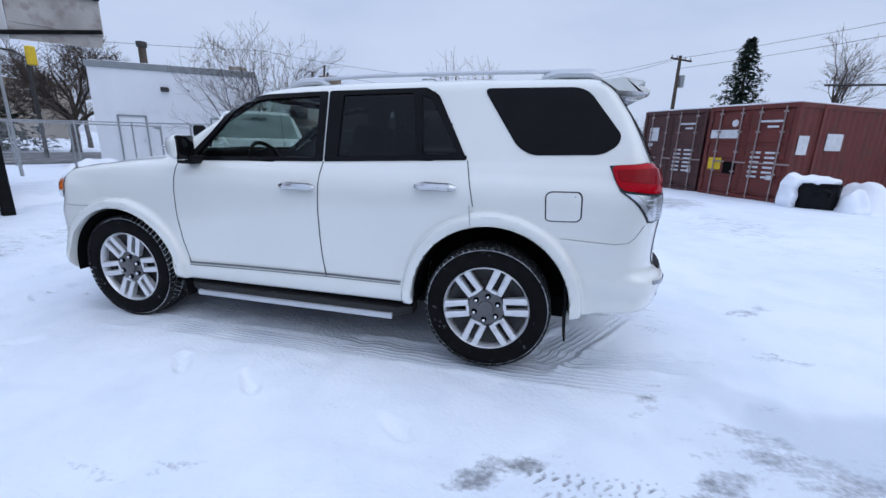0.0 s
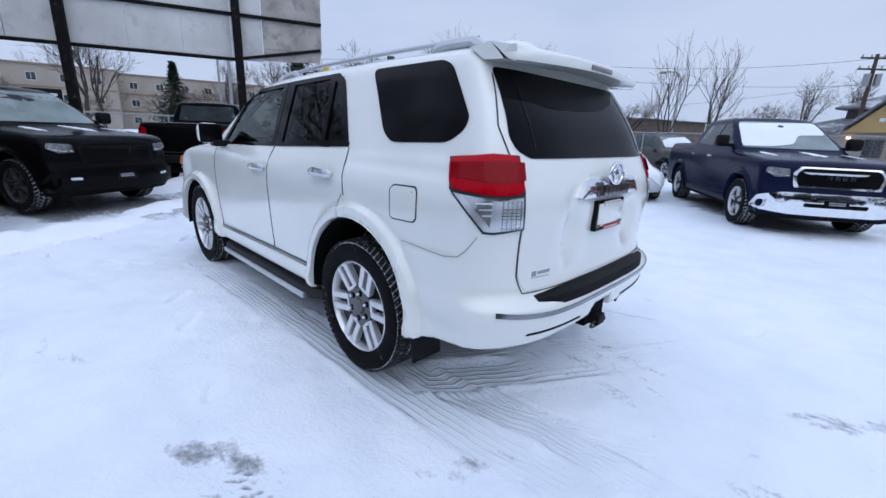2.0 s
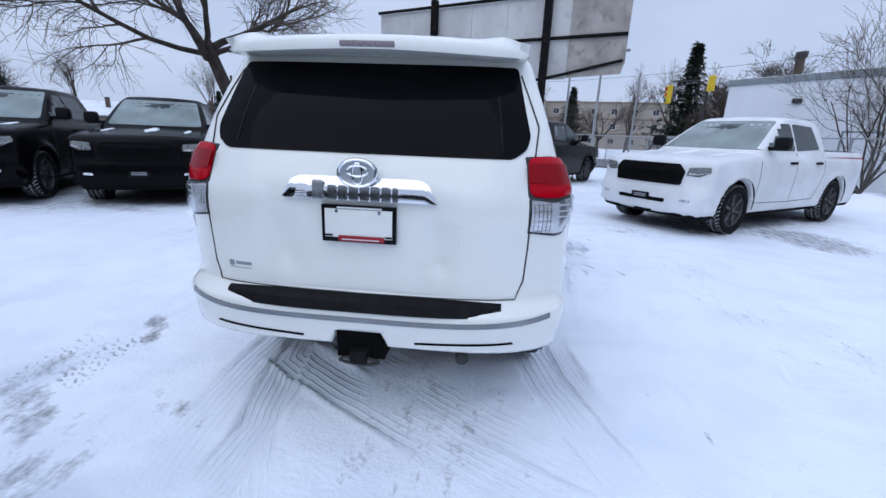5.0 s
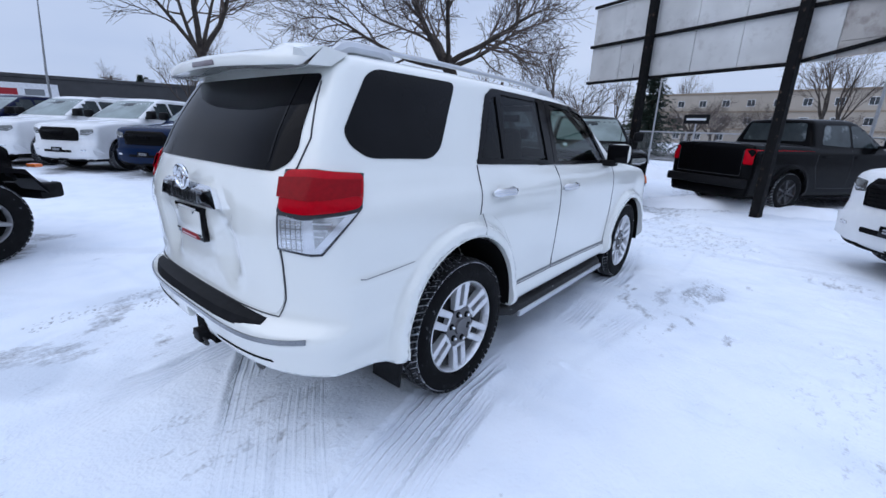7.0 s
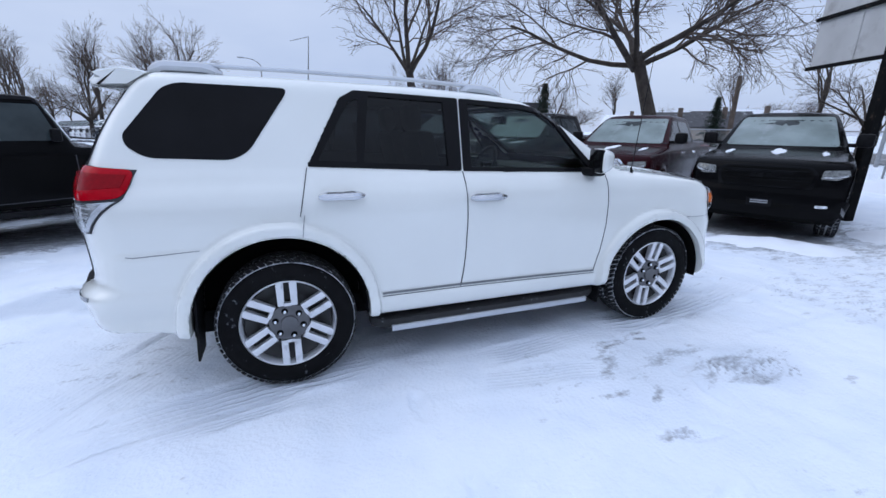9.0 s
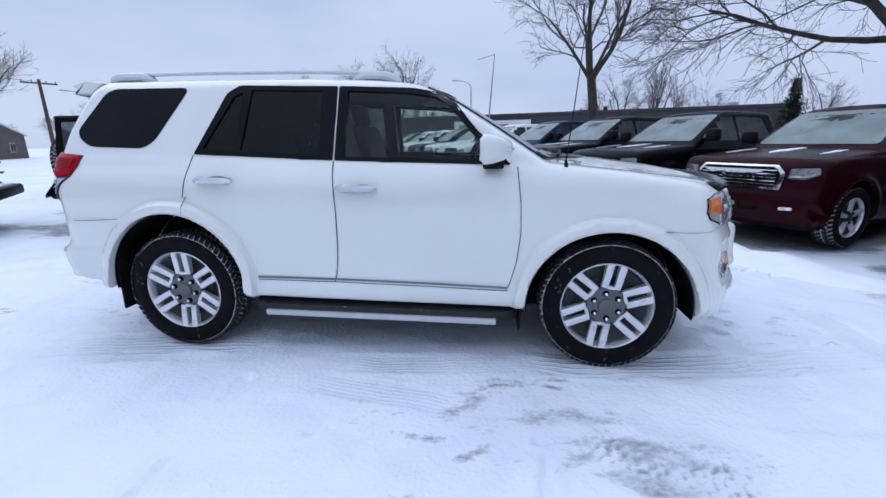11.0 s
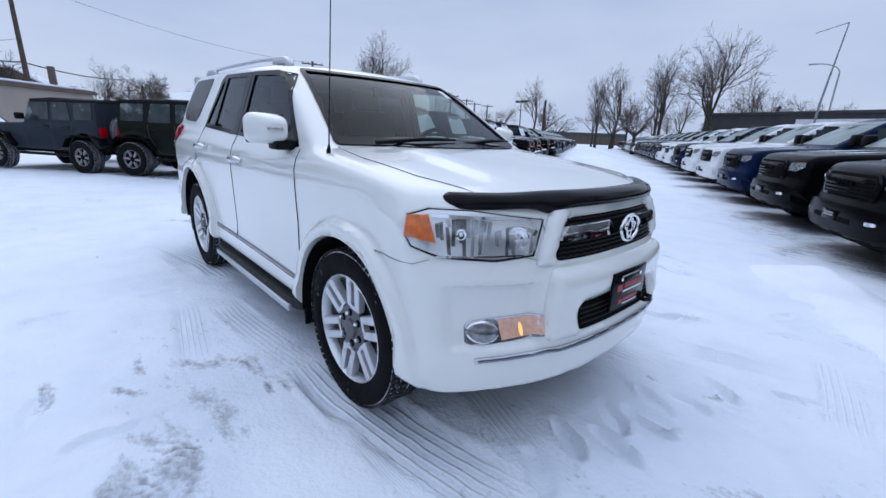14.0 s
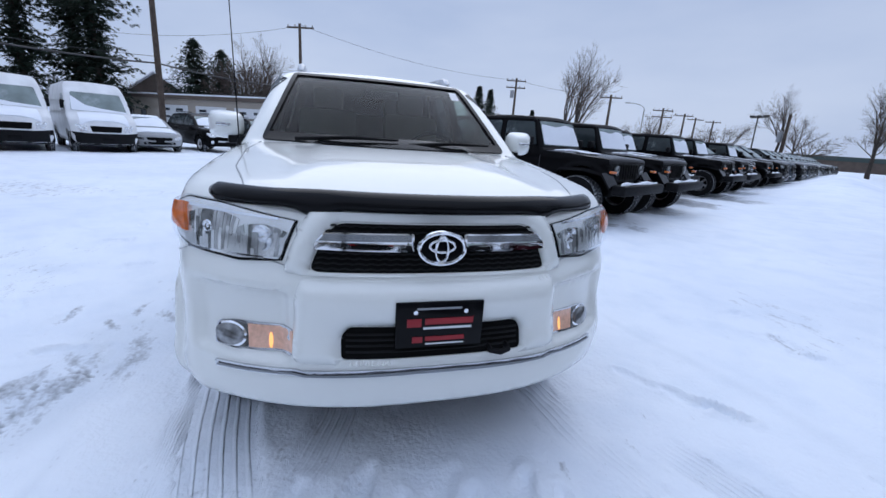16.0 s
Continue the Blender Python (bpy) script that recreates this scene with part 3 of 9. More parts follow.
def snow_sheet():
    def axis(lo, hi, step, far):
        mid = np.arange(lo, hi + step, step)
        out = step * 1.08 ** np.arange(1, 260)
        out = np.cumsum(out)
        out = out[out < far]
        return np.concatenate([(lo - out)[::-1], mid, hi + out])
    xs, ys = axis(-4.4, 4.9, .021, 480), axis(-3.2, 3.3, .021, 480)
    X, Y = np.meshgrid(xs, ys, indexing='ij')
    x, y = X.ravel(), Y.ravel()
    near = ((x > -9) & (x < 9) & (y > -9) & (y < 9))
    z = lot(x, y)
    z += .020 * value_noise(x, y, 2.1, 1) * ss(60, 8, np.hypot(x, y)) + .010 * value_noise(x, y, .7, 2) * ss(30, 5, np.hypot(x, y))
    z += near * (.0075 * value_noise(x, y, .24, 3) + .0058 * value_noise(x, y, .09, 4))
    stain = np.zeros(len(x))
    idx = np.where(near)[0]
    px, py = x[idx], y[idx]
    dz, st, pk, ru, rd = (np.zeros(len(idx)) for _ in range(5))
    for pts, w, deep in RUTS:
        q = rut_along(pts)
        box_ = (px > q[:, 0].min() - .4) & (px < q[:, 0].max() + .4) & (py > q[:, 1].min() - .4) & (py < q[:, 1].max() + .4)
        k = np.where(box_)[0]
        P = np.stack([px[k], py[k]], -1)
        D = np.linalg.norm(P[:, None] - q[None], axis=2)
        n = D.argmin(1)
        t = np.gradient(q, axis=0)
        t /= np.linalg.norm(t, axis=1)[:, None]
        rel = P - q[n]
        across = rel[:, 0] * -t[n][:, 1] + rel[:, 1] * t[n][:, 0]
        d = D[np.arange(len(k)), n]
        along = np.concatenate([[0], np.cumsum(np.linalg.norm(np.diff(q, axis=0), axis=1))])[n] + (rel * t[n]).sum(1)
        ok = (d < w * 1.6) & (n > 0) & (n < len(q) - 1)
        u = np.abs(across) / (w / 2)
        ends = ss(0, 22, n) * (.15 + .85 * ss(len(q) - 30, len(q) - 110, n)) * ss(len(q) - 1, len(q) - 30, n)
        broken = ends * ss(-.55, .35, value_noise(px[k], py[k], .8, 7) + .5 * value_noise(px[k], py[k], .25, 6))
        cut = -.020 * (1 - ss(.9, 1.1, u)) + .014 * np.exp(-((u - 1.22) / .14) ** 2)
        dz[k] += np.where(ok, cut * deep * broken, 0)
        # rut floors tinted blue-grey, for packed snow and for rut shading
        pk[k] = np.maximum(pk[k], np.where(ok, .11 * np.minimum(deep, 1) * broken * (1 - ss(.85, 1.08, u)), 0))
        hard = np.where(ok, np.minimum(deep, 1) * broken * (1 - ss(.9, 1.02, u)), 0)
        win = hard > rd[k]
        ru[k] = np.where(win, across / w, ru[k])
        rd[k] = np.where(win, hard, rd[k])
    # herringbone tyre prints in thin slush
    for cx, cy, an, lu, lv in ((2.02, -1.76, .12, .34, .10), (2.06, -2.02, .1, .36, .09), (-1.48, 1.72, 2.75, .34, .12), (2.75, -1.9, .3, .3, .1)):
        k = np.where((abs(px - cx) < .6) & (abs(py - cy) < .6))[0]
        u = (px[k] - cx) * math.cos(an) + (py[k] - cy) * math.sin(an)
        v = (py[k] - cy) * math.cos(an) - (px[k] - cx) * math.sin(an)
        env = ss(1.1, .7, np.abs(u) / lu) * ss(1.1, .8, np.abs(v) / lv)
        wave = ss(.2, .8, np.sin(2 * math.pi * (u + .9 * np.abs(np.mod(v / .05 + 100, 2) - 1) * .05) / .058))
        dz[k] -= .012 * env * wave
        st[k] = np.maximum(st[k], .95 * env * wave)
    # shoe prints
    rng = np.random.RandomState(11)
    deep = [(-2.27, .27, 150), (-2.43, .14, 165), (-2.33, -.05, 140), (-2.47, -.14, 170), (-2.40, -.38, 150), (-2.52, -.52, 165), (-2.62, -.80, 140), (-1.75, -1.45, 30), (-1.95, -1.6, 20), (-2.1, -1.75, 40)]
    prints = deep + [(-2.45, -.20, 190), (-2.62, .14, 200), (-2.8, -.55, 170), (-2.9, .42, 210), (-2.3, .55, 150), (-2.95, -1.1, 200), (-2.72, -2.1, 205), (-2.55, .9, 160), (-3.2, .9, 120), (2.9, -1.6, 20), (3.1, -2.2, 40)]
    prints += [(rng.uniform(-4.2, 4.6), rng.choice([-1, 1]) * rng.uniform(1.3, 3.2), rng.uniform(0, 360)) for _ in range(46)]
    for n, (cx, cy, a) in enumerate(prints):
        dp = 2.2 if n < len(deep) else 1.25
        c, s_ = math.cos(radians(a)), math.sin(radians(a))
        k = np.where((abs(px - cx) < .3) & (abs(py - cy) < .3))[0]
        u = ((px[k] - cx) * c + (py[k] - cy) * s_) / .14
        v = (-(px[k] - cx) * s_ + (py[k] - cy) * c) / (.05 * (1 + .15 * np.sin(2.5 * u)))
        e = np.sqrt(u ** 2 + v ** 2)
        dz[k] += dp * (-.020 * (1 - ss(.8, 1.05, e)) + .010 * np.exp(-((e - 1.2) / .18) ** 2)) * np.clip(.7 + .5 * value_noise(px[k], py[k], .2, 9), 0, 1)
    z[idx] += dz
    for cx, cy, r, a in STAINS:
        an = .35 + .45 * math.sin(5.1 * cx + 3.3 * cy)
        e = np.hypot(((px - cx) * math.cos(an) + (py - cy) * math.sin(an)) / (1.9 * r), ((py - cy) * math.cos(an) - (px - cx) * math.sin(an)) / (.60 * r))
        st = np.maximum(st, a * np.clip(1.25 - e + .35 * value_noise(px, py, .11, 21), 0, 1))
    st = np.maximum(st, .34 * ss(.30, .9, value_noise(px, py, 1.3, 31) * .6 + value_noise(px, py, .35, 32) * .6))
    stain[idx] = st
    packed = np.zeros(len(x))
    packed[idx] = np.clip(pk * (.75 + .5 * value_noise(px, py, .25, 61)), 0, 1)
    for k in range(5):
        r = np.abs(value_noise(x, y, 1.7 + .9 * k, 65 + k))
        packed = np.maximum(packed, .10 * ss(.06, .0, r) * ss(.0, .5, value_noise(x, y, 1.1, 75 + k)))
    # glazed patches where the snow has been driven to ice
    for cx, cy, rx, ry, k in ((3.35, -1.15, .75, .45, .55), (2.3, -2.0, .45, .25, .4), (2.9, -.9, .35, .3, .3), (-.95, 1.5, .55, .40, .28), (-1.5, 1.75, .35, .3, .3), (2.75, -1.4, .4, .5, .25)):
        packed = np.maximum(packed, k * ss(1.15, .35, np.hypot((x - cx) / rx, (y - cy) / ry) + .35 * value_noise(x, y, .35, 81) + .2 * value_noise(x, y, .12, 82)))
    far = np.where(~near)[0]
    stain[far] = .25 * ss(.1, .9, value_noise(x[far], y[far], 2.5, 41))
    # darker ground in noise-edged ellipses under the parked vehicles
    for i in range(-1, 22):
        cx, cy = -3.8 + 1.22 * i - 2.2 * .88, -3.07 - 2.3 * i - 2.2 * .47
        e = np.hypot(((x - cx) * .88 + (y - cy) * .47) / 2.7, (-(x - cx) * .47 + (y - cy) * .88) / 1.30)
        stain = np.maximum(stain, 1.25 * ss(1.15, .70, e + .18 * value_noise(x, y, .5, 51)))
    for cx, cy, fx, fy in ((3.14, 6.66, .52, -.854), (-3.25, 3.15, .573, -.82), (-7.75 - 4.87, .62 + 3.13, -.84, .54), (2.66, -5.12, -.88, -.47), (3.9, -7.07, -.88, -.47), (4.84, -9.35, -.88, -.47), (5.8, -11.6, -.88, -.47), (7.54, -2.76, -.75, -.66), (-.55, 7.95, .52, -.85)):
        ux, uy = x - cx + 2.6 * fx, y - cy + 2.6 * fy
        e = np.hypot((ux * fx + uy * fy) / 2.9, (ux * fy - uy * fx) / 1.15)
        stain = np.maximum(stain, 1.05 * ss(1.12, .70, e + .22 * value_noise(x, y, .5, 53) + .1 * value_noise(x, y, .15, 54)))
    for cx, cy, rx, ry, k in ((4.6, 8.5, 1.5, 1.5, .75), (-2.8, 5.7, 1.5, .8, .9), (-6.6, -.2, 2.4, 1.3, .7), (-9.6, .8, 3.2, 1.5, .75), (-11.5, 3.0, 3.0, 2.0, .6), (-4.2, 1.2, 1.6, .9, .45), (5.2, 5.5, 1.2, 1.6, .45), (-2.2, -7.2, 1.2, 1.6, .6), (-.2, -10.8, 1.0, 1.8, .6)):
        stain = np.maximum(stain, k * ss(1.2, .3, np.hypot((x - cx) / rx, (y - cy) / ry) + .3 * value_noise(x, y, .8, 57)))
    nx, ny = len(xs), len(ys)
    I = np.arange(nx * ny).reshape(nx, ny)
    F = np.stack([I[:-1, :-1], I[1:, :-1], I[1:, 1:], I[:-1, 1:]], -1).reshape(-1, 4)
    me = bpy.data.meshes.new("ground")
    me.from_pydata(np.stack([x, y, z], -1).tolist(), [], F.tolist())
    me.materials.append(snow_material())
    me.polygons.foreach_set("use_smooth", [True] * len(F))
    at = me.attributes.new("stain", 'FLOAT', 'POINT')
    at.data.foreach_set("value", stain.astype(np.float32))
    for key, val in (("rut_across", ru), ("rut_depth", rd)):
        full_ = np.zeros(len(x), np.float32)
        full_[idx] = val
        me.attributes.new(key, 'FLOAT', 'POINT').data.foreach_set("value", full_)
    ap = me.attributes.new("packed", 'FLOAT', 'POINT')
    ap.data.foreach_set("value", packed.astype(np.float32))
    me.update()
    return tagged(new("ground", me), "packed snow over a car lot with ruts and grit", "snow", kind="structure")


snow_sheet()
ASPHALT = shader("wet_asphalt", (.075, .07, .068), .55, 0, .3, 1.5, bump=.3, bump_scale=60, dirt=(.45, .46, .48), dirt_amount=.4, dirt_scale=1.2)
_rd = Vector((.38, .92, 0)).normalized()
_rn = Vector((-_rd.y, _rd.x, 0))
V = []
for t in np.linspace(-160, 160, 41):
    for o in (0, 3.5, 7, 11):
        p = Vector((-23, 0, 0)) + _rd * float(t) + _rn * o
        V.append((p.x, p.y, float(lot(p.x, p.y)) + .05))
tagged(obj("road", V, [(4 * i + a, 4 * i + a + 1, 4 * i + 5 + a, 4 * i + 4 + a) for i in range(40) for a in range(3)], ASPHALT), "wet asphalt street with slush", "road", kind="structure")


# ---- the white off-road estate in the middle ----
_w0 = tab([(.26, .83), (.32, .875), (.40, .907), (.48, .912), (.52, .893), (.65, .897), (.85, .905), (1.02, .91), (1.12, .905), (1.18, .888), (1.24, .85), (1.32, .825)], .016)
_fz = tab([(.24, -2.05), (.30, -2.225), (.335, -2.283), (.39, -2.298), (.46, -2.304), (.56, -2.302), (.62, -2.275), (.70, -2.268), (.82, -2.270), (.87, -2.236), (.97, -2.222), (1.05, -2.20), (1.12, -2.14), (1.2, -2.0), (1.3, -1.8)], .022)
_rz = tab([(.34, 2.28), (.40, 2.41), (.45, 2.445), (.49, 2.45), (.56, 2.465), (.62, 2.482), (.665, 2.48), (.70, 2.415), (.75, 2.40), (.85, 2.402), (.95, 2.408), (1.05, 2.418), (1.12, 2.415), (1.2, 2.38), (1.31, 2.335), (1.45, 2.265), (1.58, 2.18), (1.70, 2.09), (1.78, 2.01), (1.9, 1.9)], .012)
_hz = tab([(-2.4, .98), (-2.2, 1.08), (-2.1, 1.12), (-1.95, 1.155), (-1.8, 1.18), (-1.5, 1.222), (-1.2, 1.256), (-.95, 1.28), (-.6, 1.29), (.6, 1.30), (1.6, 1.33), (2.4, 1.34)], .05)
_bz = tab([(-2.35, .368), (-2.1, .355), (-1.9, .335), (-.9, .365), (.9, .375), (1.85, .405), (2.1, .452), (2.3, .472), (2.5, .476)], .05)
_sg = tab([(1.15, .86), (1.28, .832), (1.45, .778), (1.60, .728), (1.70, .697), (1.76, .675), (1.85, .63)], .02)
_wf = tab([(1.15, -1.28), (1.26, -1.10), (1.45, -.80), (1.60, -.55), (1.70, -.37), (1.78, -.17), (1.86, .1)], .03)
_tz = tab([(-1.2, 1.30), (-.6, 1.625), (-.45, 1.69), (-.3, 1.735), (0, 1.772), (.5, 1.798), (1.25, 1.812), (1.9, 1.815), (2.1, 1.81), (2.4, 1.77)], .05)


def suv_arch(x, z):
    return np.sqrt(((x + 1.39) / .487) ** 2 + ((z - .385) / .478) ** 2), np.sqrt(((x - 1.405) / .487) ** 2 + ((z - .45) / .485) ** 2)


def suv_solid(x, y, z):
    a = np.abs(y)
    pf, pr = suv_arch(x, z)
    bulge = .046 * (1 - ss(1.115, 1.165, np.minimum(pf, pr))) * ss(.30, .42, z)
    crease = .012 * ss(.89, .87, z) * ss(1.72, 1.86, x) + .008 * ss(.70, .66, z) * ss(1.75, 1.9, x)
    nose = .010 * ss(.495, .462, a) * ss(.50, .53, z) * ss(.90, .865, z)
    brow = .004 * ss(.50, .455, a - .30 * (1.02 - z)) * ss(.87, .90, z) * ss(1.09, 1.05, z)
    front = _fz(z) + .31 * (a / .905) ** 2.7 - nose - brow + .036 * ss(.535, .560, z) * ss(.805, .775, z) * ss(.495, .535, a) * ss(.88, .80, a)
    dent = .034 * np.exp(-((a - .34) / .06) ** 2) * ss(.78, .86, z) * ss(1.10, 1.0, z) + .012 * ss(.44, .38, a) * ss(.84, .90, z) * ss(1.18, 1.12, z)
    back = _rz(z) - .20 * (a / .9) ** 5 - dent
    hood = _hz(x) - .03 * (a / .75) ** 2 + .014 * ss(.52, .42, a + .10 * (x + 1.5)) * ss(-2.1, -1.8, x)
    cheek = .022 * ss(-1.55, -1.85, x) * ss(.34, .44, z) * ss(1.12, 1.0, z)
    tuck = .032 * ss(.62, .45, z) * ss(1.88, 2.05, x)
    low = smax(a - (_w0(z) + bulge + crease + cheek - tuck), front - x, .07)
    low = smax(low, x - back, .06)
    low = smax(low, z - hood, .05)
    low = smax(low, _bz(x) + .07 * ss(.13, .10, a) * ss(2.2, 2.4, x) - z, .02)
    top = smax(a - _sg(z), _wf(z) + .11 * (a / .75) ** 2 - x, .06)
    top = smax(top, x - back, .05)
    top = smax(top, z - (_tz(x) - .03 * (a / .65) ** 2), .07)
    top = np.maximum(top, 1.15 - z)
    f = smin(low, top, .025)
    hole = np.maximum((np.minimum(pf, pr) - 1) * .48, .56 - a)
    return np.maximum(f, -hole)


# outlines seen from the side, as (x, z)
DOOR_GLASS_F = [(-.71, 1.262), (-.555, 1.435), (-.44, 1.57), (-.35, 1.628), (-.19, 1.655), (.205, 1.678), (.215, 1.285)]
DOOR_GLASS_R = [(.375, 1.295), (.375, 1.682), (.845, 1.70), (.905, 1.322)]
QUARTER_LIGHT = [(.945, 1.325), (.905, 1.685), (.965, 1.665), (1.165, 1.338)]
FRAME_F = [(-.80, 1.232), (-.60, 1.432), (-.465, 1.59), (-.365, 1.655), (-.2, 1.685), (.262, 1.708), (.275, 1.262)]
FRAME_R = [(.285, 1.262), (.272, 1.708), (.93, 1.73), (1.015, 1.685), (1.225, 1.305)]
REAR_QUARTER = [(1.285, 1.725), (1.83, 1.732), (1.90, 1.705), (2.085, 1.47), (2.07, 1.415), (1.99, 1.36), (1.60, 1.345), (1.515, 1.39)]
SCREEN = [(-.700, 1.300), (-.577, 1.682), (.577, 1.682), (.700, 1.300)]

suv = thing("suv", Matrix.Identity(4), "white mid-size off-road estate with privacy glass standing on packed snow", "car")


def suv_body():
    P, F = solid(suv_solid, (-2.36, -1.0, .27), (2.54, 1.0, 1.86), .021)
    c = P[F].mean(1)
    a = np.abs(c[:, 1])
    cut = np.zeros(len(F), bool)
    grow = lambda poly, k: [tuple(np.mean(poly, 0) + (np.array(p) - np.mean(poly, 0)) * k) for p in poly]
    for poly in (FRAME_F, FRAME_R):
        cut |= inside_of(grow(poly, .982), c[:, 0], c[:, 2]) & (a > .5)
    cut |= inside_of([(-.717, 1.277), (-.588, 1.688), (.588, 1.688), (.717, 1.277)], c[:, 1], c[:, 2]) & (c[:, 0] < -.15)
    F, c, a = F[~cut], c[~cut], a[~cut]
    pf, pr = suv_arch(c[:, 0], c[:, 2])
    dark = ((np.minimum(pf, pr) < 1.008) & (a < .90)) | ((c[:, 2] < .405) & (a < .80) & (c[:, 0] > -1.95)) | ((c[:, 2] < .382) & (a < .84) & (c[:, 0] > -2.255 + .31 * (a / .905) ** 2.7) & (c[:, 0] < -1.9))
    obj("body", P, F, [WHITE, DARK], suv, "white painted body shell", 50, dark.astype(int))
    inner = lambda x, y, z: np.maximum(suv_solid(x, y, z) + .055, .95 - z)
    P, F = solid(inner, (-1.2, -.95, .90), (2.4, .95, 1.80), .045, 1)
    c = P[F].mean(1)
    a = np.abs(c[:, 1])
    grow = lambda poly, k: [tuple(np.mean(poly, 0) + (np.array(p) - np.mean(poly, 0)) * k) for p in poly]
    cut = inside_of(grow(SCREEN, 1.06), c[:, 1], c[:, 2]) & (c[:, 0] < -.05)
    for poly in (DOOR_GLASS_F, DOOR_GLASS_R, QUARTER_LIGHT):
        cut |= inside_of(grow(poly, 1.08), c[:, 0], c[:, 2]) & (a > .45)
    obj("cabin_lining", P, F[~cut], LINER, suv, "dark grey cabin lining", 60)


suv_body()
for s in (-1, 1):
    for cx, cz, rx, rz in ((-1.39, .385, .487, .478), (1.405, .45, .487, .485)):
        V = [(cx + .978 * rx * math.cos(a), s * y, cz + .978 * rz * math.sin(a)) for a in np.linspace(-.10, math.pi + .10, 40) for y in (.57, .926)]
        obj("arch_liner", V, [(2 * i, 2 * i + 1, 2 * i + 3, 2 * i + 2) for i in range(39)], DARK, suv, "black wheel arch liner", 60)


def suv_side(name, poly, s, mat, parent=suv, off=.003, thick=.012, step=.05, label="", crown=0.0, r=0.0, holes=()):
    poly = rounded(poly, r) if r else poly
    return panel(name, [(x, s * 1.0, z) for x, z in poly], (0, -s, 0), suv_solid, mat, parent, off, thick, step, label, crown, holes=[[(x, s, z) for x, z in h] for h in holes])


def suv_front(name, poly, mat, parent=suv, off=.003, thick=.012, step=.05, label="", crown=0.0, r=0.0, holes=()):
    poly = rounded(poly, r) if r else poly
    return panel(name, [(-2.6, y, z) for y, z in poly], (1, 0, 0), suv_solid, mat, parent, off, thick, step, label, crown, holes=[[(-2.6, y, z) for y, z in h] for h in holes])


def suv_back(name, poly, mat, parent=suv, off=.003, thick=.012, step=.05, label="", crown=0.0, r=0.0):
    poly = rounded(poly, r) if r else poly
    return panel(name, [(2.7, y, z) for y, z in poly], (-1, 0, 0), suv_solid, mat, parent, off, thick, step, label, crown)


DOOR_F = [(-.838, 1.222), (-.862, 1.02), (-.868, .84), (-.848, .66), (-.812, .525), (.295, .525), (.272, .62), (.262, .75), (.256, .95), (.264, 1.12), (.275, 1.252)]
DOOR_R = [(.305, .525), (.282, .62), (.272, .75), (.266, .95), (.274, 1.12), (.285, 1.252), (1.228, 1.292), (1.25, 1.20), (1.272, 1.10), (1.285, 1.045), (1.17, 1.025), (1.03, .935), (.93, .80), (.87, .66), (.835, .525)]
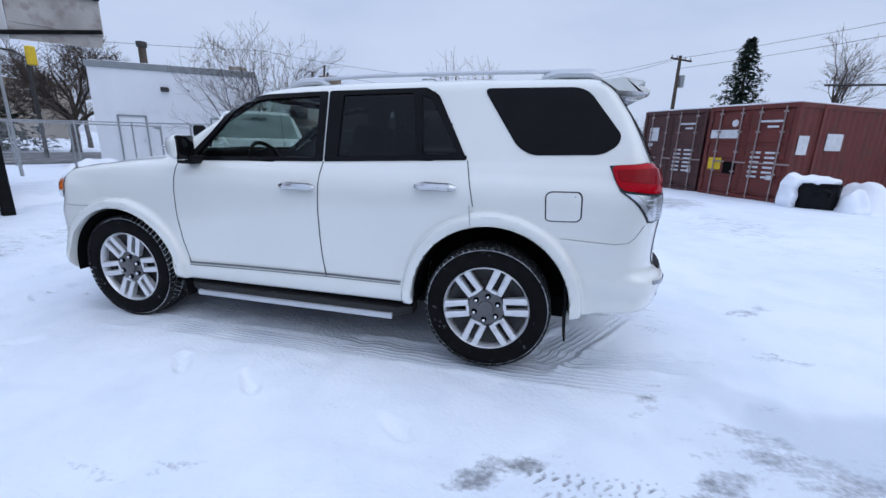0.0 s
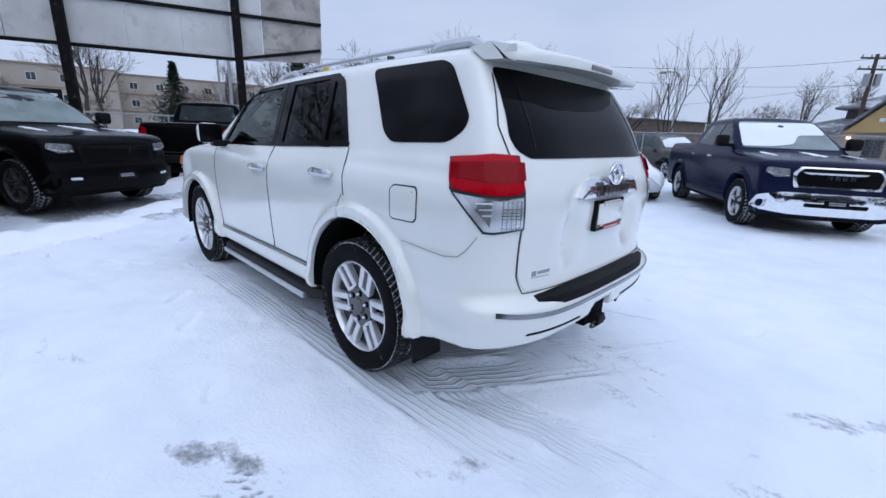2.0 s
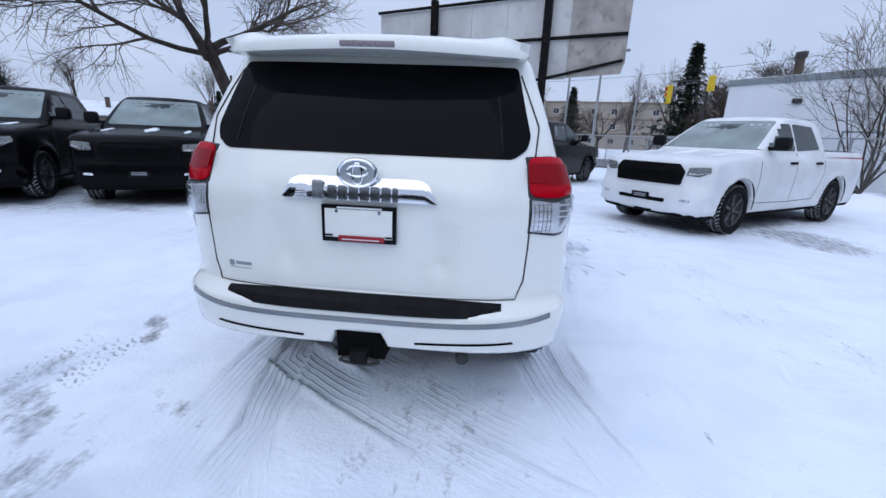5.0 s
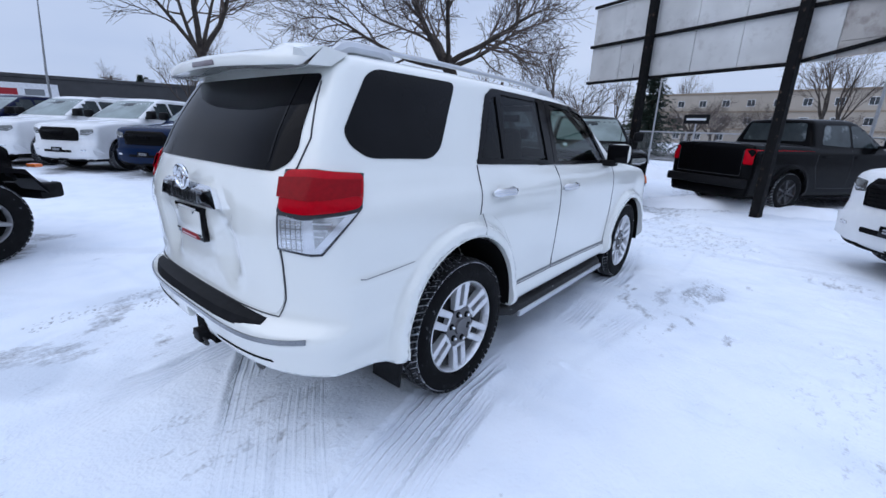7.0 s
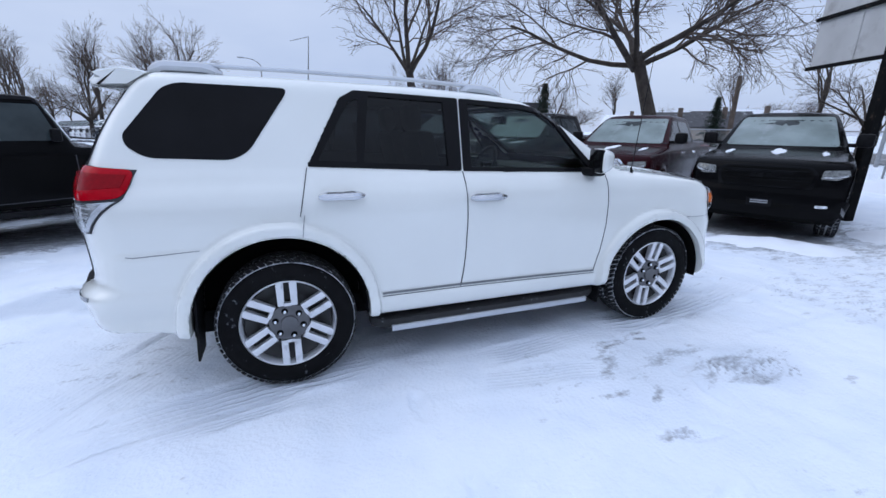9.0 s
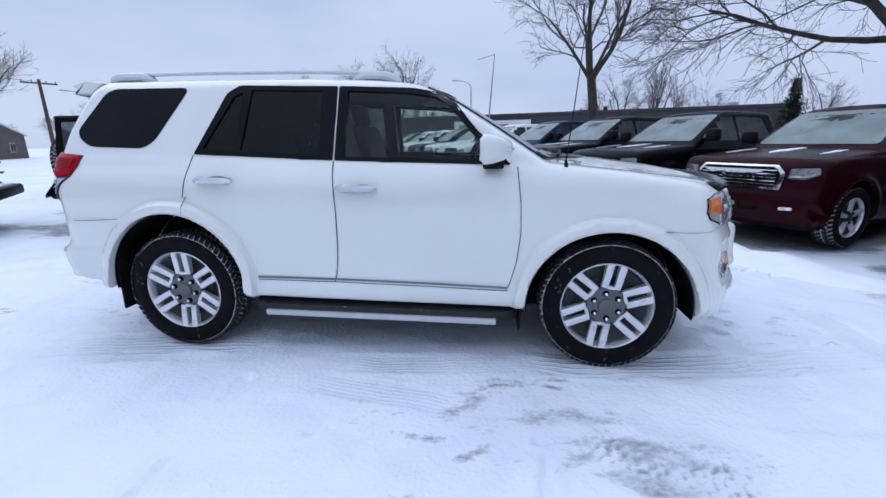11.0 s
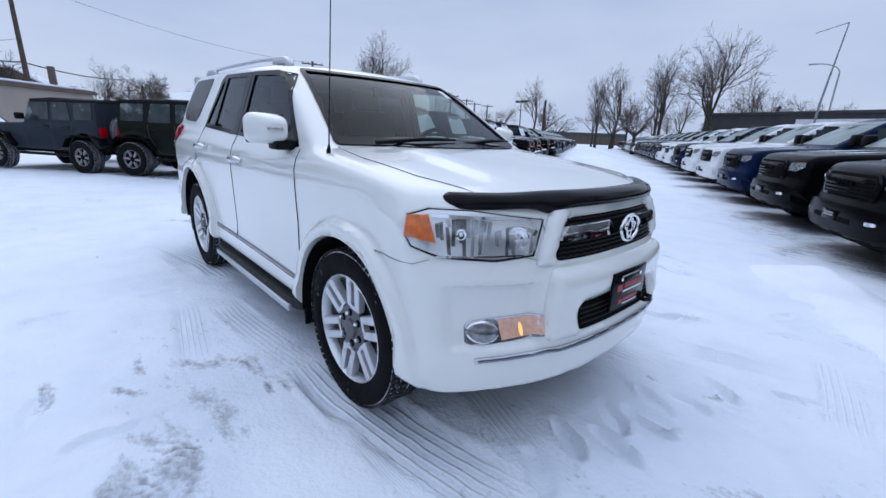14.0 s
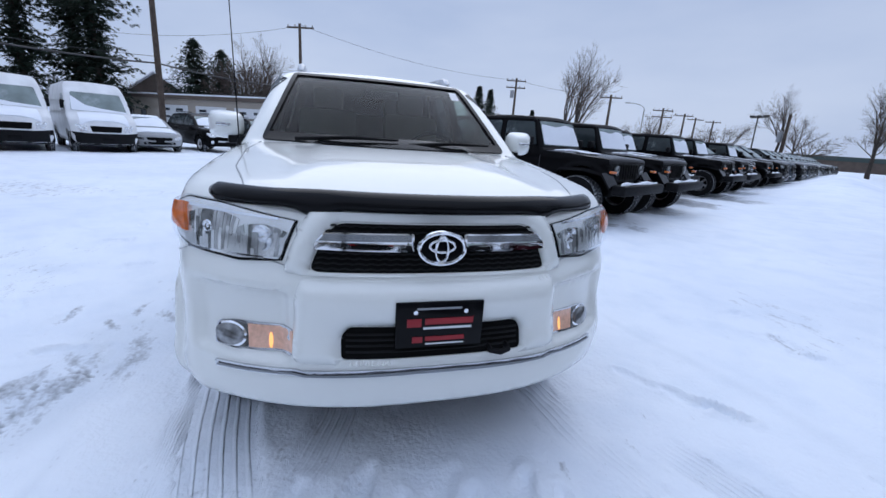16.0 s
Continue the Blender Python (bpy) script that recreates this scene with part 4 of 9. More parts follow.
for s in (-1, 1):
    for nm, poly in (("front_door", DOOR_F), ("rear_door", DOOR_R)):
        door = suv_side(nm, poly, s, WHITE, off=.0014, thick=.003, label="white painted door with chrome handle")
        x0 = -.005 if nm == "front_door" else .925
        zc = 1.10 if nm == "front_door" else 1.145
        # handle: shallow cup behind a chrome grip
        suv_side("handle_cup", [(x0 + .03, zc - .035), (x0 + .03, zc + .035), (x0 + .17, zc + .04), (x0 + .19, zc - .035)], s, WHITE, door, off=-.002 + .006, thick=.004, r=.03)
        yb = .93
        grip = Pile()
        path = [(x0 + .255 * t, s * (yb - .012 + .020 * math.sin(math.pi * min(1, max(0, t)))), zc + .004 * math.sin(math.pi * t)) for t in np.linspace(0, 1, 11)]
        grip.add(tube(path, [.012, .021, .027, .028, .026, .025, .024, .025, .026, .023, .012], 8))
        hnd = grip.done("handle", FOGCHROME, door, "chrome door handle")
        # grey strip along the grip puts in the chrome's dark shade line
        obj("handle_slot", *tube([(x0 + .255 * t, s * (yb + .004 + .020 * math.sin(math.pi * t)), zc - .006 + .004 * math.sin(math.pi * t)) for t in np.linspace(.06, .72, 9)], [.002] + [.0055] * 7 + [.002], 6), GREYTRIM, hnd)
    grow = lambda poly, k: [tuple(np.mean(poly, 0) + (np.array(p) - np.mean(poly, 0)) * k) for p in poly]
    fr = suv_side("window_frame", FRAME_F, s, GLOSSBLACK, off=.005, thick=.03, holes=[DOOR_GLASS_F], r=.015)
    suv_side("window_pane", grow(DOOR_GLASS_F, 1.01), s, PANE, fr, off=-.004, thick=0).visible_shadow = False
    fr = suv_side("window_frame", FRAME_R, s, GLOSSBLACK, off=.005, thick=.03, holes=[DOOR_GLASS_R, QUARTER_LIGHT], r=.015)
    suv_side("window_pane", grow(DOOR_GLASS_R, 1.01), s, TINTED, fr, off=-.004, thick=0)
    suv_side("window_pane", grow(QUARTER_LIGHT, 1.01), s, TINTED, fr, off=-.004, thick=0)
    suv_side("quarter_window", REAR_QUARTER, s, GLOSSBLACK, off=.004, thick=.01, r=.05, label="black privacy glass quarter window")
    suv_side("sill_strip", stroke([(-.80, .497), (-.3, .508), (.3, .515), (.83, .515)], .013), s, GREYTRIM, off=.008, thick=.012, label="grey metal strip along the sill")
    suv_side("sill_strip", stroke([(-.80, .480), (-.3, .490), (.3, .498), (.83, .498)], .004), s, SEAM, off=.002, thick=.006)
    suv_side("door_gap", stroke(DOOR_F[:5] + [(-.80, .50)], .0045), s, SEAM, off=.0040, thick=.006)
    suv_side("door_gap", stroke([(.300, .50), (.283, .575), (.274, .65), (.267, .75), (.262, .95), (.269, 1.12), (.28, 1.262)], .0045), s, SEAM, off=.0040, thick=.006)
    suv_side("door_gap", stroke([(1.228, 1.30), (1.25, 1.20), (1.272, 1.10), (1.285, 1.04)], .0045), s, SEAM, off=.0040, thick=.006)
    # seams of wing, quarter and bumper
    suv_side("seam", stroke([(1.262, 1.045), (1.275, .98), (1.28, .935)], .0038), s, FINESEAM, off=.0038, thick=.006)
    suv_side("seam", stroke([(1.80, .886), (1.95, .880), (2.10, .876)] + ([(2.17, .888), (2.205, .92), (2.245, .985)] if s < 0 else [(2.125, .881)]), .0028), s, FINESEAM, off=.0038, thick=.006)
    suv_side("seam", stroke([(-1.66, .865), (-1.78, .862), (-1.9, .868), (-1.95, .89)], .0026), s, FINESEAM, off=.0038, thick=.006)
    suv_side("flare_edge", stroke([(1.405 + .482 * math.cos(a), .45 + .480 * math.sin(a)) for a in np.linspace(-.05, math.pi + .05, 40)], .012), s, WHITE, off=.002, thick=.03, step=.03)
    suv_side("flare_edge", stroke([(-1.39 + .482 * math.cos(a), .385 + .473 * math.sin(a)) for a in np.linspace(-.02, math.pi + .02, 40)], .012), s, WHITE, off=.002, thick=.03, step=.03)
    # tail lamp wraps the corner
    tail = panel("tail_lamp", rounded([(2.045, s * .84, 1.175), (2.05, s * .84, 1.30), (2.25, s * .80, 1.322), (2.33, s * .72, 1.315), (2.362, s * .712, 1.165), (2.30, s * .80, 1.155)], .035, 4), (-.72, -s * .7, 0), suv_solid, RED, suv, .012, .02, .03, "red over clear tail lamp", .012)
    panel("reversing_lens", [(2.06, s * .845, 1.165), (2.30, s * .80, 1.145), (2.362, s * .712, 1.155), (2.368, s * .712, 1.02), (2.30, s * .83, 1.0), (2.265, s * .855, 1.005)], (-.72, -s * .7, 0), suv_solid, CLEAR, tail, .012, .02, .03, "clear reversing lens", .008)
    panel("reflector", [(2.075, s * .845, 1.16), (2.30, s * .80, 1.14), (2.358, s * .715, 1.15), (2.364, s * .715, 1.025), (2.30, s * .83, 1.008), (2.268, s * .855, 1.012)], (-.72, -s * .7, 0), suv_solid, TAILBOWL, tail, .0075, 0, .02)
    grown = [(2.043, s * .84, 1.172), (2.046, s * .84, 1.303), (2.25, s * .80, 1.326), (2.335, s * .72, 1.319), (2.365, s * .708, 1.17), (2.370, s * .709, 1.016), (2.302, s * .83, .996), (2.263, s * .856, 1.001), (2.06, s * .845, 1.160)]
    panel("lamp_gasket", grown, (-.72, -s * .7, 0), suv_solid, SEAM, tail, .0045, .006, .03, "dark lamp gasket")
    corner = lambda t, z: (2.30 + .062 * t, s * (.80 - .085 * t), z)
    for k in range(9):
        z = 1.022 + .0135 * k
        panel("reflector_rib", [corner(.05, z), corner(.92, z), corner(.92, z + .004), corner(.05, z + .004)], (-.72, -s * .7, 0), suv_solid, LAMP if k % 3 else CHAMBER, tail, .0092, .004, .03)
    for k in range(5):
        t = .10 + .19 * k
        panel("reflector_rib", [corner(t, 1.015), corner(t, 1.14), corner(t + .035, 1.14), corner(t + .035, 1.015)], (-.72, -s * .7, 0), suv_solid, CHAMBER, tail, .0097, .003, .03)
    panel("side_pocket", [(2.135, s * .845, 1.15), (2.27, s * .82, 1.145), (2.275, s * .83, 1.03)], (-.72, -s * .7, 0), suv_solid, CHAMBER, tail, .0092, .003, .02, "grey pocket in the lamp")
    for k in range(3):
        z = 1.075 + .024 * k
        panel("pocket_rib", [(2.225 - .02 * k, s * .83, z), (2.272, s * .82, z), (2.272, s * .82, z + .007), (2.225 - .02 * k, s * .83, z + .007)], (-.72, -s * .7, 0), suv_solid, SILVER, tail, .0105, .003, .02)
    panel("lens_band", [(2.075, s * .845, 1.215), (2.075, s * .845, 1.275), (2.28, s * .80, 1.29), (2.35, s * .72, 1.285), (2.355, s * .715, 1.215), (2.29, s * .80, 1.205)], (-.72, -s * .7, 0), suv_solid, DEEPRED, tail, .0255, .003, .03, "deep red band across the lens")
    # head lamp
    hd = (.72, -s * .55, 0)
    lens = [(-1.845, s * .91, .975), (-1.845, s * .90, 1.05), (-1.89, s * .84, 1.075), (-2.0, s * .72, 1.07), (-2.15, s * .475, 1.035), (-2.175, s * .54, .90), (-2.08, s * .66, .885), (-1.95, s * .83, .90), (-1.87, s * .90, .935)]
    lamp = panel("head_lamp", lens, hd, suv_solid, CLEAR, suv, .017, .02, .035, "clear head lamp with amber corner", .010)
    mid_ = np.mean(lens, 0)
    panel("lamp_gasket", [tuple(mid_ + (np.array(q) - mid_) * (1.007, 1.007, 1.014) - (0, 0, .002)) for q in lens], hd, suv_solid, DARK, lamp, .0035, .006, .03, "black rubber gasket")
    panel("lamp_bowl", [tuple(mid_ + (np.array(q) - mid_) * (.975, .975, .93)) for q in lens], hd, suv_solid, LAMPMID, lamp, .0065, .004, .03, "chrome lamp housing")
    at_ = lambda u, z: (-1.87 - .295 * u, s * (.89 - .39 * u), z)
    facet_rng = random.Random(40)
    for cu, ru, lo, hi in ((.385, .215, .905, 1.040), (.785, .165, .898, 1.012)):
        n = 15 if cu < .5 else 12
        for k in range(n):
            f0, f1 = -1 + 2 * k / n, -1 + 2 * (k + .97) / n
            cut, lean = facet_rng.uniform(.25, .8), .10 * (f0 + .5 * facet_rng.uniform(-1, 1))
            # tones paint in the reflector's bright and dark reflections, upper pieces more shaded
            for z0, z1, tones in ((0, cut, (LAMPMID, CHAMBER, LAMPMID, LAMPMID, LAMPDARK)), (cut, 1, (CHAMBER, LAMPDARK, LAMPMID, CHAMBER))):
                zz0, zz1 = lo + (hi - lo) * z0, lo + (hi - lo) * z1
                sag = lambda f: .022 * f * f if z0 == 0 else 0
                cap = lambda f: .020 * f * f if z1 == 1 else 0
                panel("lamp_facet", [at_(cu + ru * f0, zz0 + sag(f0)), at_(cu + ru * (f0 + lean), zz1 - cap(f0)), at_(cu + ru * (f1 + lean), zz1 - cap(f1)), at_(cu + ru * f1, zz0 + sag(f1))], hd, suv_solid, facet_rng.choice(tones), lamp, .0088 + .0012 * facet_rng.random(), .003, .02)
    for u0, u1, z0, z1 in ((.13, .90, 1.046, 1.053), (.17, .93, .902, .907)):
        panel("lamp_rail", [at_(u0, z0 - .004), at_(u0, z1), at_(u1, z1 - .016 * (z0 > 1)), at_(u1, z0 - .016 * (z0 > 1))], hd, suv_solid, CHROME, lamp, .0108, .004, .03)
    panel("indicator_lens", [(-1.852, s * .907, .975), (-1.852, s * .897, 1.045), (-1.90, s * .845, 1.05), (-1.925, s * .83, .955)], hd, suv_solid, AMBER, lamp, .022, .02, .03, "amber indicator lens", .008)
    for cu, cz, br in ((.355, .985, .022), (.80, .968, .046)):
        bx, by, bz = at_(cu, cz)
        c = np.array(shot(suv_solid, np.array([[bx - 1.2 * .72, by + 1.2 * s * .55, bz]]), np.array([.795, -s * .607, 0]))[0]) + np.array([-.795, s * .607, 0]) * .010
        bowl = Pile()
        V, F = lathe([(br, -.012), (br, .0), (br * .86, .004), (br * .45, -.002), (br * .2, .003), (.0005, .005), (.0005, -.012)], 20)
        rot = Matrix.Translation(c) @ Matrix.Rotation(math.atan2(-s * .607 * -1, .795 * -1) - math.pi / 2, 4, 'Z')
        bowl.add(([tuple(rot @ Vector(v)) for v in V], F))
        bowl.done("projector", LAMP, lamp, "round bulb shield")
    # fog lamp with lit indicator
    fog = suv_front("fog_surround", [(s * .778, .555), (s * .766, .64), (s * .70, .655), (s * .49, .665), (s * .485, .575), (s * .70, .553)][::-s], FOGCHROME, off=.005, thick=.01, r=.02, step=.03, label="chrome fog lamp surround")
    suv_front("fog_pocket", [(s * .770, .562), (s * .760, .634), (s * .70, .648), (s * .655, .65), (s * .650, .566), (s * .70, .560)][::-s], LAMPDARK, fog, off=.0075, thick=.004, step=.02, r=.015, label="dark lamp pocket")
    suv_front("side_light", [(s * .648, .568), (s * .652, .648), (s * .495, .658), (s * .495, .582)][::-s], LIT, fog, off=.008, thick=.006, step=.03, label="lit amber side light")
    suv_front("side_bulb", [(s * (.57 + .007 * math.cos(a)), .603 + .028 * math.sin(a)) for a in np.linspace(0, 2 * math.pi, 12, endpoint=False)], GLOWBULB, fog, off=.0095, thick=.004, step=.02, label="glowing bulb")
    suv_front("fog_lens", [(s * (.711 + .05 * math.cos(a)), .603 + .037 * math.sin(a)) for a in np.linspace(0, 2 * math.pi, 20, endpoint=False)], FOGLENS, fog, off=.0215, thick=.01, step=.02, label="round fog lamp", crown=.01)
    suv_front("fog_rim", [(s * (.711 + .056 * math.cos(a)), .603 + .044 * math.sin(a)) for a in np.linspace(0, 2 * math.pi, 24, endpoint=False)], CHROME, fog, off=.0085, thick=.01, step=.012, crown=.012)

# fuel flap, driver's side
suv_side("flap_gap", stroke(rounded([(1.71, .995), (1.70, 1.13), (1.725, 1.15), (1.885, 1.155), (1.90, 1.13), (1.905, 1.01), (1.885, .99), (1.73, .985)], .03) + [(1.71, 1.02)], .007), -1, SEAM, off=.0018, thick=.004)
suv_side("fuel_flap", [(1.714, .995), (1.705, 1.13), (1.73, 1.147), (1.88, 1.15), (1.895, 1.13), (1.90, 1.01), (1.88, .993), (1.735, .988)], -1, WHITE, off=.003, thick=.004, r=.03)

# windscreen, bonnet and nose
SCR = [(-.738, 1.255), (-.602, 1.700), (.602, 1.700), (.738, 1.255)]
surround = suv_front("windscreen_surround", SCR, GLOSSBLACK, off=.008, thick=.035, r=.03, step=.022, holes=[SCREEN], label="black windscreen border")
suv_front("windscreen", [(y * 1.005, z) for y, z in SCREEN], SCREENGLASS, surround, off=-.002, thick=0, label="clear windscreen").visible_shadow = False
suv_front("sticker", [(-.56, 1.60), (-.50, 1.60), (-.50, 1.66), (-.56, 1.66)], PLATEWHITE, surround, off=.0, thick=0)
for x0, y0, x1, y1 in ((-1.10, .55, -1.16, -.02), (-1.13, -.08, -1.10, -.60)):
    w = Pile()
    zz = lambda x, y: 1.30 - .03 * (y / .75) ** 2
    w.add(tube([(x0, y0, 1.275), ((x0 + x1) / 2 - .02, (y0 + y1) / 2, 1.30), (x1 + .04, y1, 1.30)], [.012, .011, .006], 6))
    w.done("wiper", BLACK, suv, "black wiper arm and blade")
bon = [(-1.05, -.74), (-1.3, -.765), (-1.7, -.74), (-1.98, -.66), (-2.06, -.5), (-2.12, -.2), (-2.12, .2), (-2.06, .5), (-1.98, .66), (-1.7, .74), (-1.3, .765), (-1.05, .74), (-1.14, .3), (-1.16, 0), (-1.14, -.3)]
for s in (-1, 1):
    panel("bonnet_gap", [(x, s * y, 2) for x, y in stroke([(-1.03, .735), (-1.3, .768), (-1.7, .743), (-1.98, .665)], .0035)], (0, 0, -1), suv_solid, FINESEAM, suv, .003, .003, .06)
panel("bonnet", [(x, y, 2) for x, y in bon], (0, 0, -1), suv_solid, WHITE, suv, .002, .003, .06, "white bonnet with raised middle")

# smoke-black stone guard on the bonnet's front edge
g = Pile()
ys = np.linspace(-.80, .80, 41)
top, mid, low = [], [], []
for y in ys:
    a = abs(y)
    x = -2.185 + .30 * (a / .82) ** 2.4
    zt = 1.115 - .010 * ss(.38, .62, a)
    zl = 1.080 - .03 * math.exp(-((a - .42) / .05) ** 2) - .012 * ss(.50, .78, a)
    top.append((x + .075, y, zt + .012)), mid.append((x - .03, y, zt + .005)), low.append((x - .048, y, zl))
V, n = [], len(ys)
for (x0, y, z0), (x1, _, z1) in zip(mid, low):
    e = 1 - .6 * ss(.775, .80, abs(y))
    cx, cz, hz = (x0 + x1) / 2 + .035, (z0 + z1) / 2 + .006, (z0 - z1) / 2 + .014
    V += [(cx + .052 * e * math.cos(g) + .012 * math.sin(g), y, cz + hz * e * math.sin(g)) for g in np.linspace(0, 2 * math.pi, 14, endpoint=False)]
F = [(14 * i + g, 14 * i + (g + 1) % 14, 14 * i + 14 + (g + 1) % 14, 14 * i + 14 + g) for i in range(n - 1) for g in range(14)]
F += [tuple(range(13, -1, -1)), tuple(14 * (n - 1) + g for g in range(14))]
obj("stone_guard", V, F, GLOSSBLACK, suv, "smoked black bonnet stone guard", 50)

GRILLE_EDGE = [(-.445, .868), (-.40, .985), (-.35, 1.04), (.35, 1.04), (.40, .985), (.445, .868)]
LOWER_EDGE = [(-.335, .572), (-.335, .655), (-.305, .69), (.305, .69), (.335, .655), (.335, .572)]
suv_front("grille_surround", rounded([(-.525, .858), (-.505, .93), (-.462, 1.03), (-.415, 1.088), (.415, 1.088), (.462, 1.03), (.505, .93), (.525, .858)], .02), WHITE, off=.006, thick=.02, step=.018, crown=.034, label="white raised grille surround", holes=[rounded(GRILLE_EDGE, .03)])
suv_front("bumper_block", rounded([(-.50, .556), (-.485, .80), (-.468, .846), (.468, .846), (.485, .80), (.50, .556)], .025), WHITE, off=.004, thick=.015, step=.018, crown=.036, label="white raised middle of the bumper", holes=[rounded(LOWER_EDGE, .02)])
GRILLEMESH = shader("grille_plastic", (.007, .007, .0075), .5, spec=.15)
grille = suv_front("grille", [(-.44, .872), (-.395, .985), (-.345, 1.035), (.345, 1.035), (.395, .985), (.44, .872)], DARK, off=.004, thick=.01, r=.03, label="black mesh grille with chrome bar")
mesh = Pile()
for k in range(9):
    z = .882 + .018 * k
    if .94 < z < 1.005:
        continue
    hw = .43 - .35 * max(0, z - .88)
    pts = shot(suv_solid, np.array([(-2.8, y, z + .004 * (i % 2)) for i, y in enumerate(np.linspace(-hw, hw, 41))]), np.array([1.0, 0, 0])) + np.array([-.007, 0, 0])
    mesh.add(tube(pts, .004, 5))
mesh.done("grille_mesh", GRILLEMESH, grille)
for s in (-1, 1):
    bar = suv_front("grille_bar", [(s * .09, .945), (s * .09, 1.005), (s * .385, 1.003), (s * .412, .975), (s * .418, .948)][::s], CHROME, grille, off=.028, thick=.03, r=.008, step=.02, crown=.004, label="chrome grille bar")
    # dark reflection in the bar's upper half, laid on as a darker strip
    suv_front("bar_shade", [(s * .10, .978), (s * .10, 1.000), (s * .380, .998), (s * .402, .976)][::s], METALSTRIP, bar, off=.0325, thick=.003, step=.03, label="darker upper band drawn in as the chrome's reflection")
lower_g = suv_front("lower_grille", [(-.335, .575), (-.335, .655), (-.31, .685), (.31, .685), (.335, .655), (.335, .575)], DARK, off=.004, thick=.01, r=.02, label="black lower grille")
for z in (.60, .62, .64, .66):
    pts = shot(suv_solid, np.array([(-2.8, y, z) for y in np.linspace(-.32, .32, 25)]), np.array([1.0, 0, 0])) + np.array([-.006, 0, 0])
    obj("lower_grille_bar", *tube(pts, .005, 5), GRILLEMESH, lower_g)
suv_front("bumper_strip", np.array(stroke([(y, .528 - .026 * (abs(y) / .8) ** 2) for y in np.linspace(-.765, .765, 41)], .024)), FOGCHROME, off=.010, thick=.016, step=.03, label="thin chrome bumper strip", crown=.004)
suv_front("strip_groove", np.array(stroke([(y, .527 - .026 * (abs(y) / .8) ** 2) for y in np.linspace(-.755, .755, 41)], .007)), GREYTRIM, off=.0155, thick=.003, step=.04)
for s in (-1, 1):
    suv_front("seam", stroke([(s * .48, 1.02), (s * .47, .93), (s * .455, .885), (s * .46, .868)][::s], .0032), FINESEAM, off=.0035, thick=.005, step=.03)
    suv_front("seam", stroke([(s * .46, .87), (s * .53, .885), (s * .56, .893)][::s], .0032), FINESEAM, off=.0035, thick=.005, step=.03)



def ring(name, cx, y0, cz, ry, rz, r, mat, parent, tilt=0.0):
    """An oval chrome ring in the y-z plane."""
    P = [(cx + math.sin(tilt) * rz * math.sin(a), y0 + ry * math.cos(a), cz + rz * math.sin(a) * math.cos(tilt)) for a in np.linspace(0, 2 * math.pi, 40, endpoint=False)]
    return obj(name, *tube(P, r, 8, closed=True), mat, parent)


def badge(cx, cz, k, parent, tilt):
    """A plain oval badge."""
    e = new("badge")
    e.parent = parent
    ring("badge_ring", cx, 0, cz, .082 * k, .056 * k, .0085 * k, CHROME, e, tilt)
    ring("badge_oval", cx, 0, cz + .014 * k * .6, .045 * k, .022 * k, .006 * k, CHROME, e, tilt)
    ring("badge_oval", cx, 0, cz - .003, .022 * k, .045 * k, .006 * k, CHROME, e, tilt)
    P = [(cx + .006 * (1 if cx > 0 else -1) * -1, .078 * k * math.cos(a), cz + .052 * k * math.sin(a)) for a in np.linspace(0, 2 * math.pi, 30, endpoint=False)]
    obj("badge_back", P, [tuple(range(30))], GLOSSBLACK if cx < 0 else RAIL, e)


badge(-2.285, .972, .98, suv, 0.0)
badge(2.435, 1.235, .95, suv, 0.0)

# dealer plate on the nose: plain bars stand for its writing
pl = thing("plate_holder", Matrix.Identity(4), "", "")
pl.parent = suv
bm = bmesh.new()
box(bm, (-2.325, -.158, .622), (-2.312, .158, .792), .004)
part("plate_frame", bm, GLOSSBLACK, pl, "black dealer plate with red and white bars")
for y0, y1, z0, z1, mt in ((.068, .118, .702, .732, PLATERED), (-.120, .055, .710, .732, PLATERED), (-.115, .06, .692, .700, PLATEWHITE), (.062, .098, .642, .664, PLATERED), (-.09, .052, .648, .664, PLATERED), (-.075, .085, .765, .772, GREYMARK), (-.09, .05, .634, .639, PLATEWHITE)):
    bm = bmesh.new()
    box(bm, (-2.3275, y0, z0), (-2.3245, y1, z1))
    part("plate_bar", bm, mt, pl)
for y in (-.09, .09):
    obj("plate_screw", *tube([(-2.324, y, .757), (-2.330, y, .757)], .008, 10), CHROME, pl)
obj("tow_hook", *tube([(-2.27, -.20, .60), (-2.325, -.20, .592), (-2.335, -.235, .588), (-2.325, -.27, .592), (-2.27, -.272, .60)], .011, 8), BLACK, suv, "black towing loop")

# tailgate, glass, garnish
suv_back("tailgate_gap", stroke([(-.64, 1.66), (-.725, 1.44), (-.712, 1.30), (-.708, 1.17), (-.708, .95), (-.702, .80), (-.672, .718), (0, .712), (.672, .718), (.702, .80), (.708, .95), (.708, 1.17), (.712, 1.30), (.725, 1.44), (.64, 1.66)], .0045), SEAM, off=.0042, thick=.006, step=.03)
tg = suv_back("tailgate", [(-.664, .728), (-.697, .80), (-.703, .95), (-.696, 1.17), (-.70, 1.29), (.70, 1.29), (.696, 1.17), (.703, .95), (.697, .80), (.664, .728)], WHITE, off=.0035, thick=.005, r=.03, label="white tailgate")
RW = [(-.625, 1.69), (-.665, 1.50), (-.69, 1.40), (-.675, 1.345), (-.62, 1.308), (.62, 1.308), (.675, 1.345), (.69, 1.40), (.665, 1.50), (.625, 1.69)]
rg = suv_back("rear_window", RW, PRIVACY, off=.006, thick=.012, r=.02, label="black privacy glass rear window")
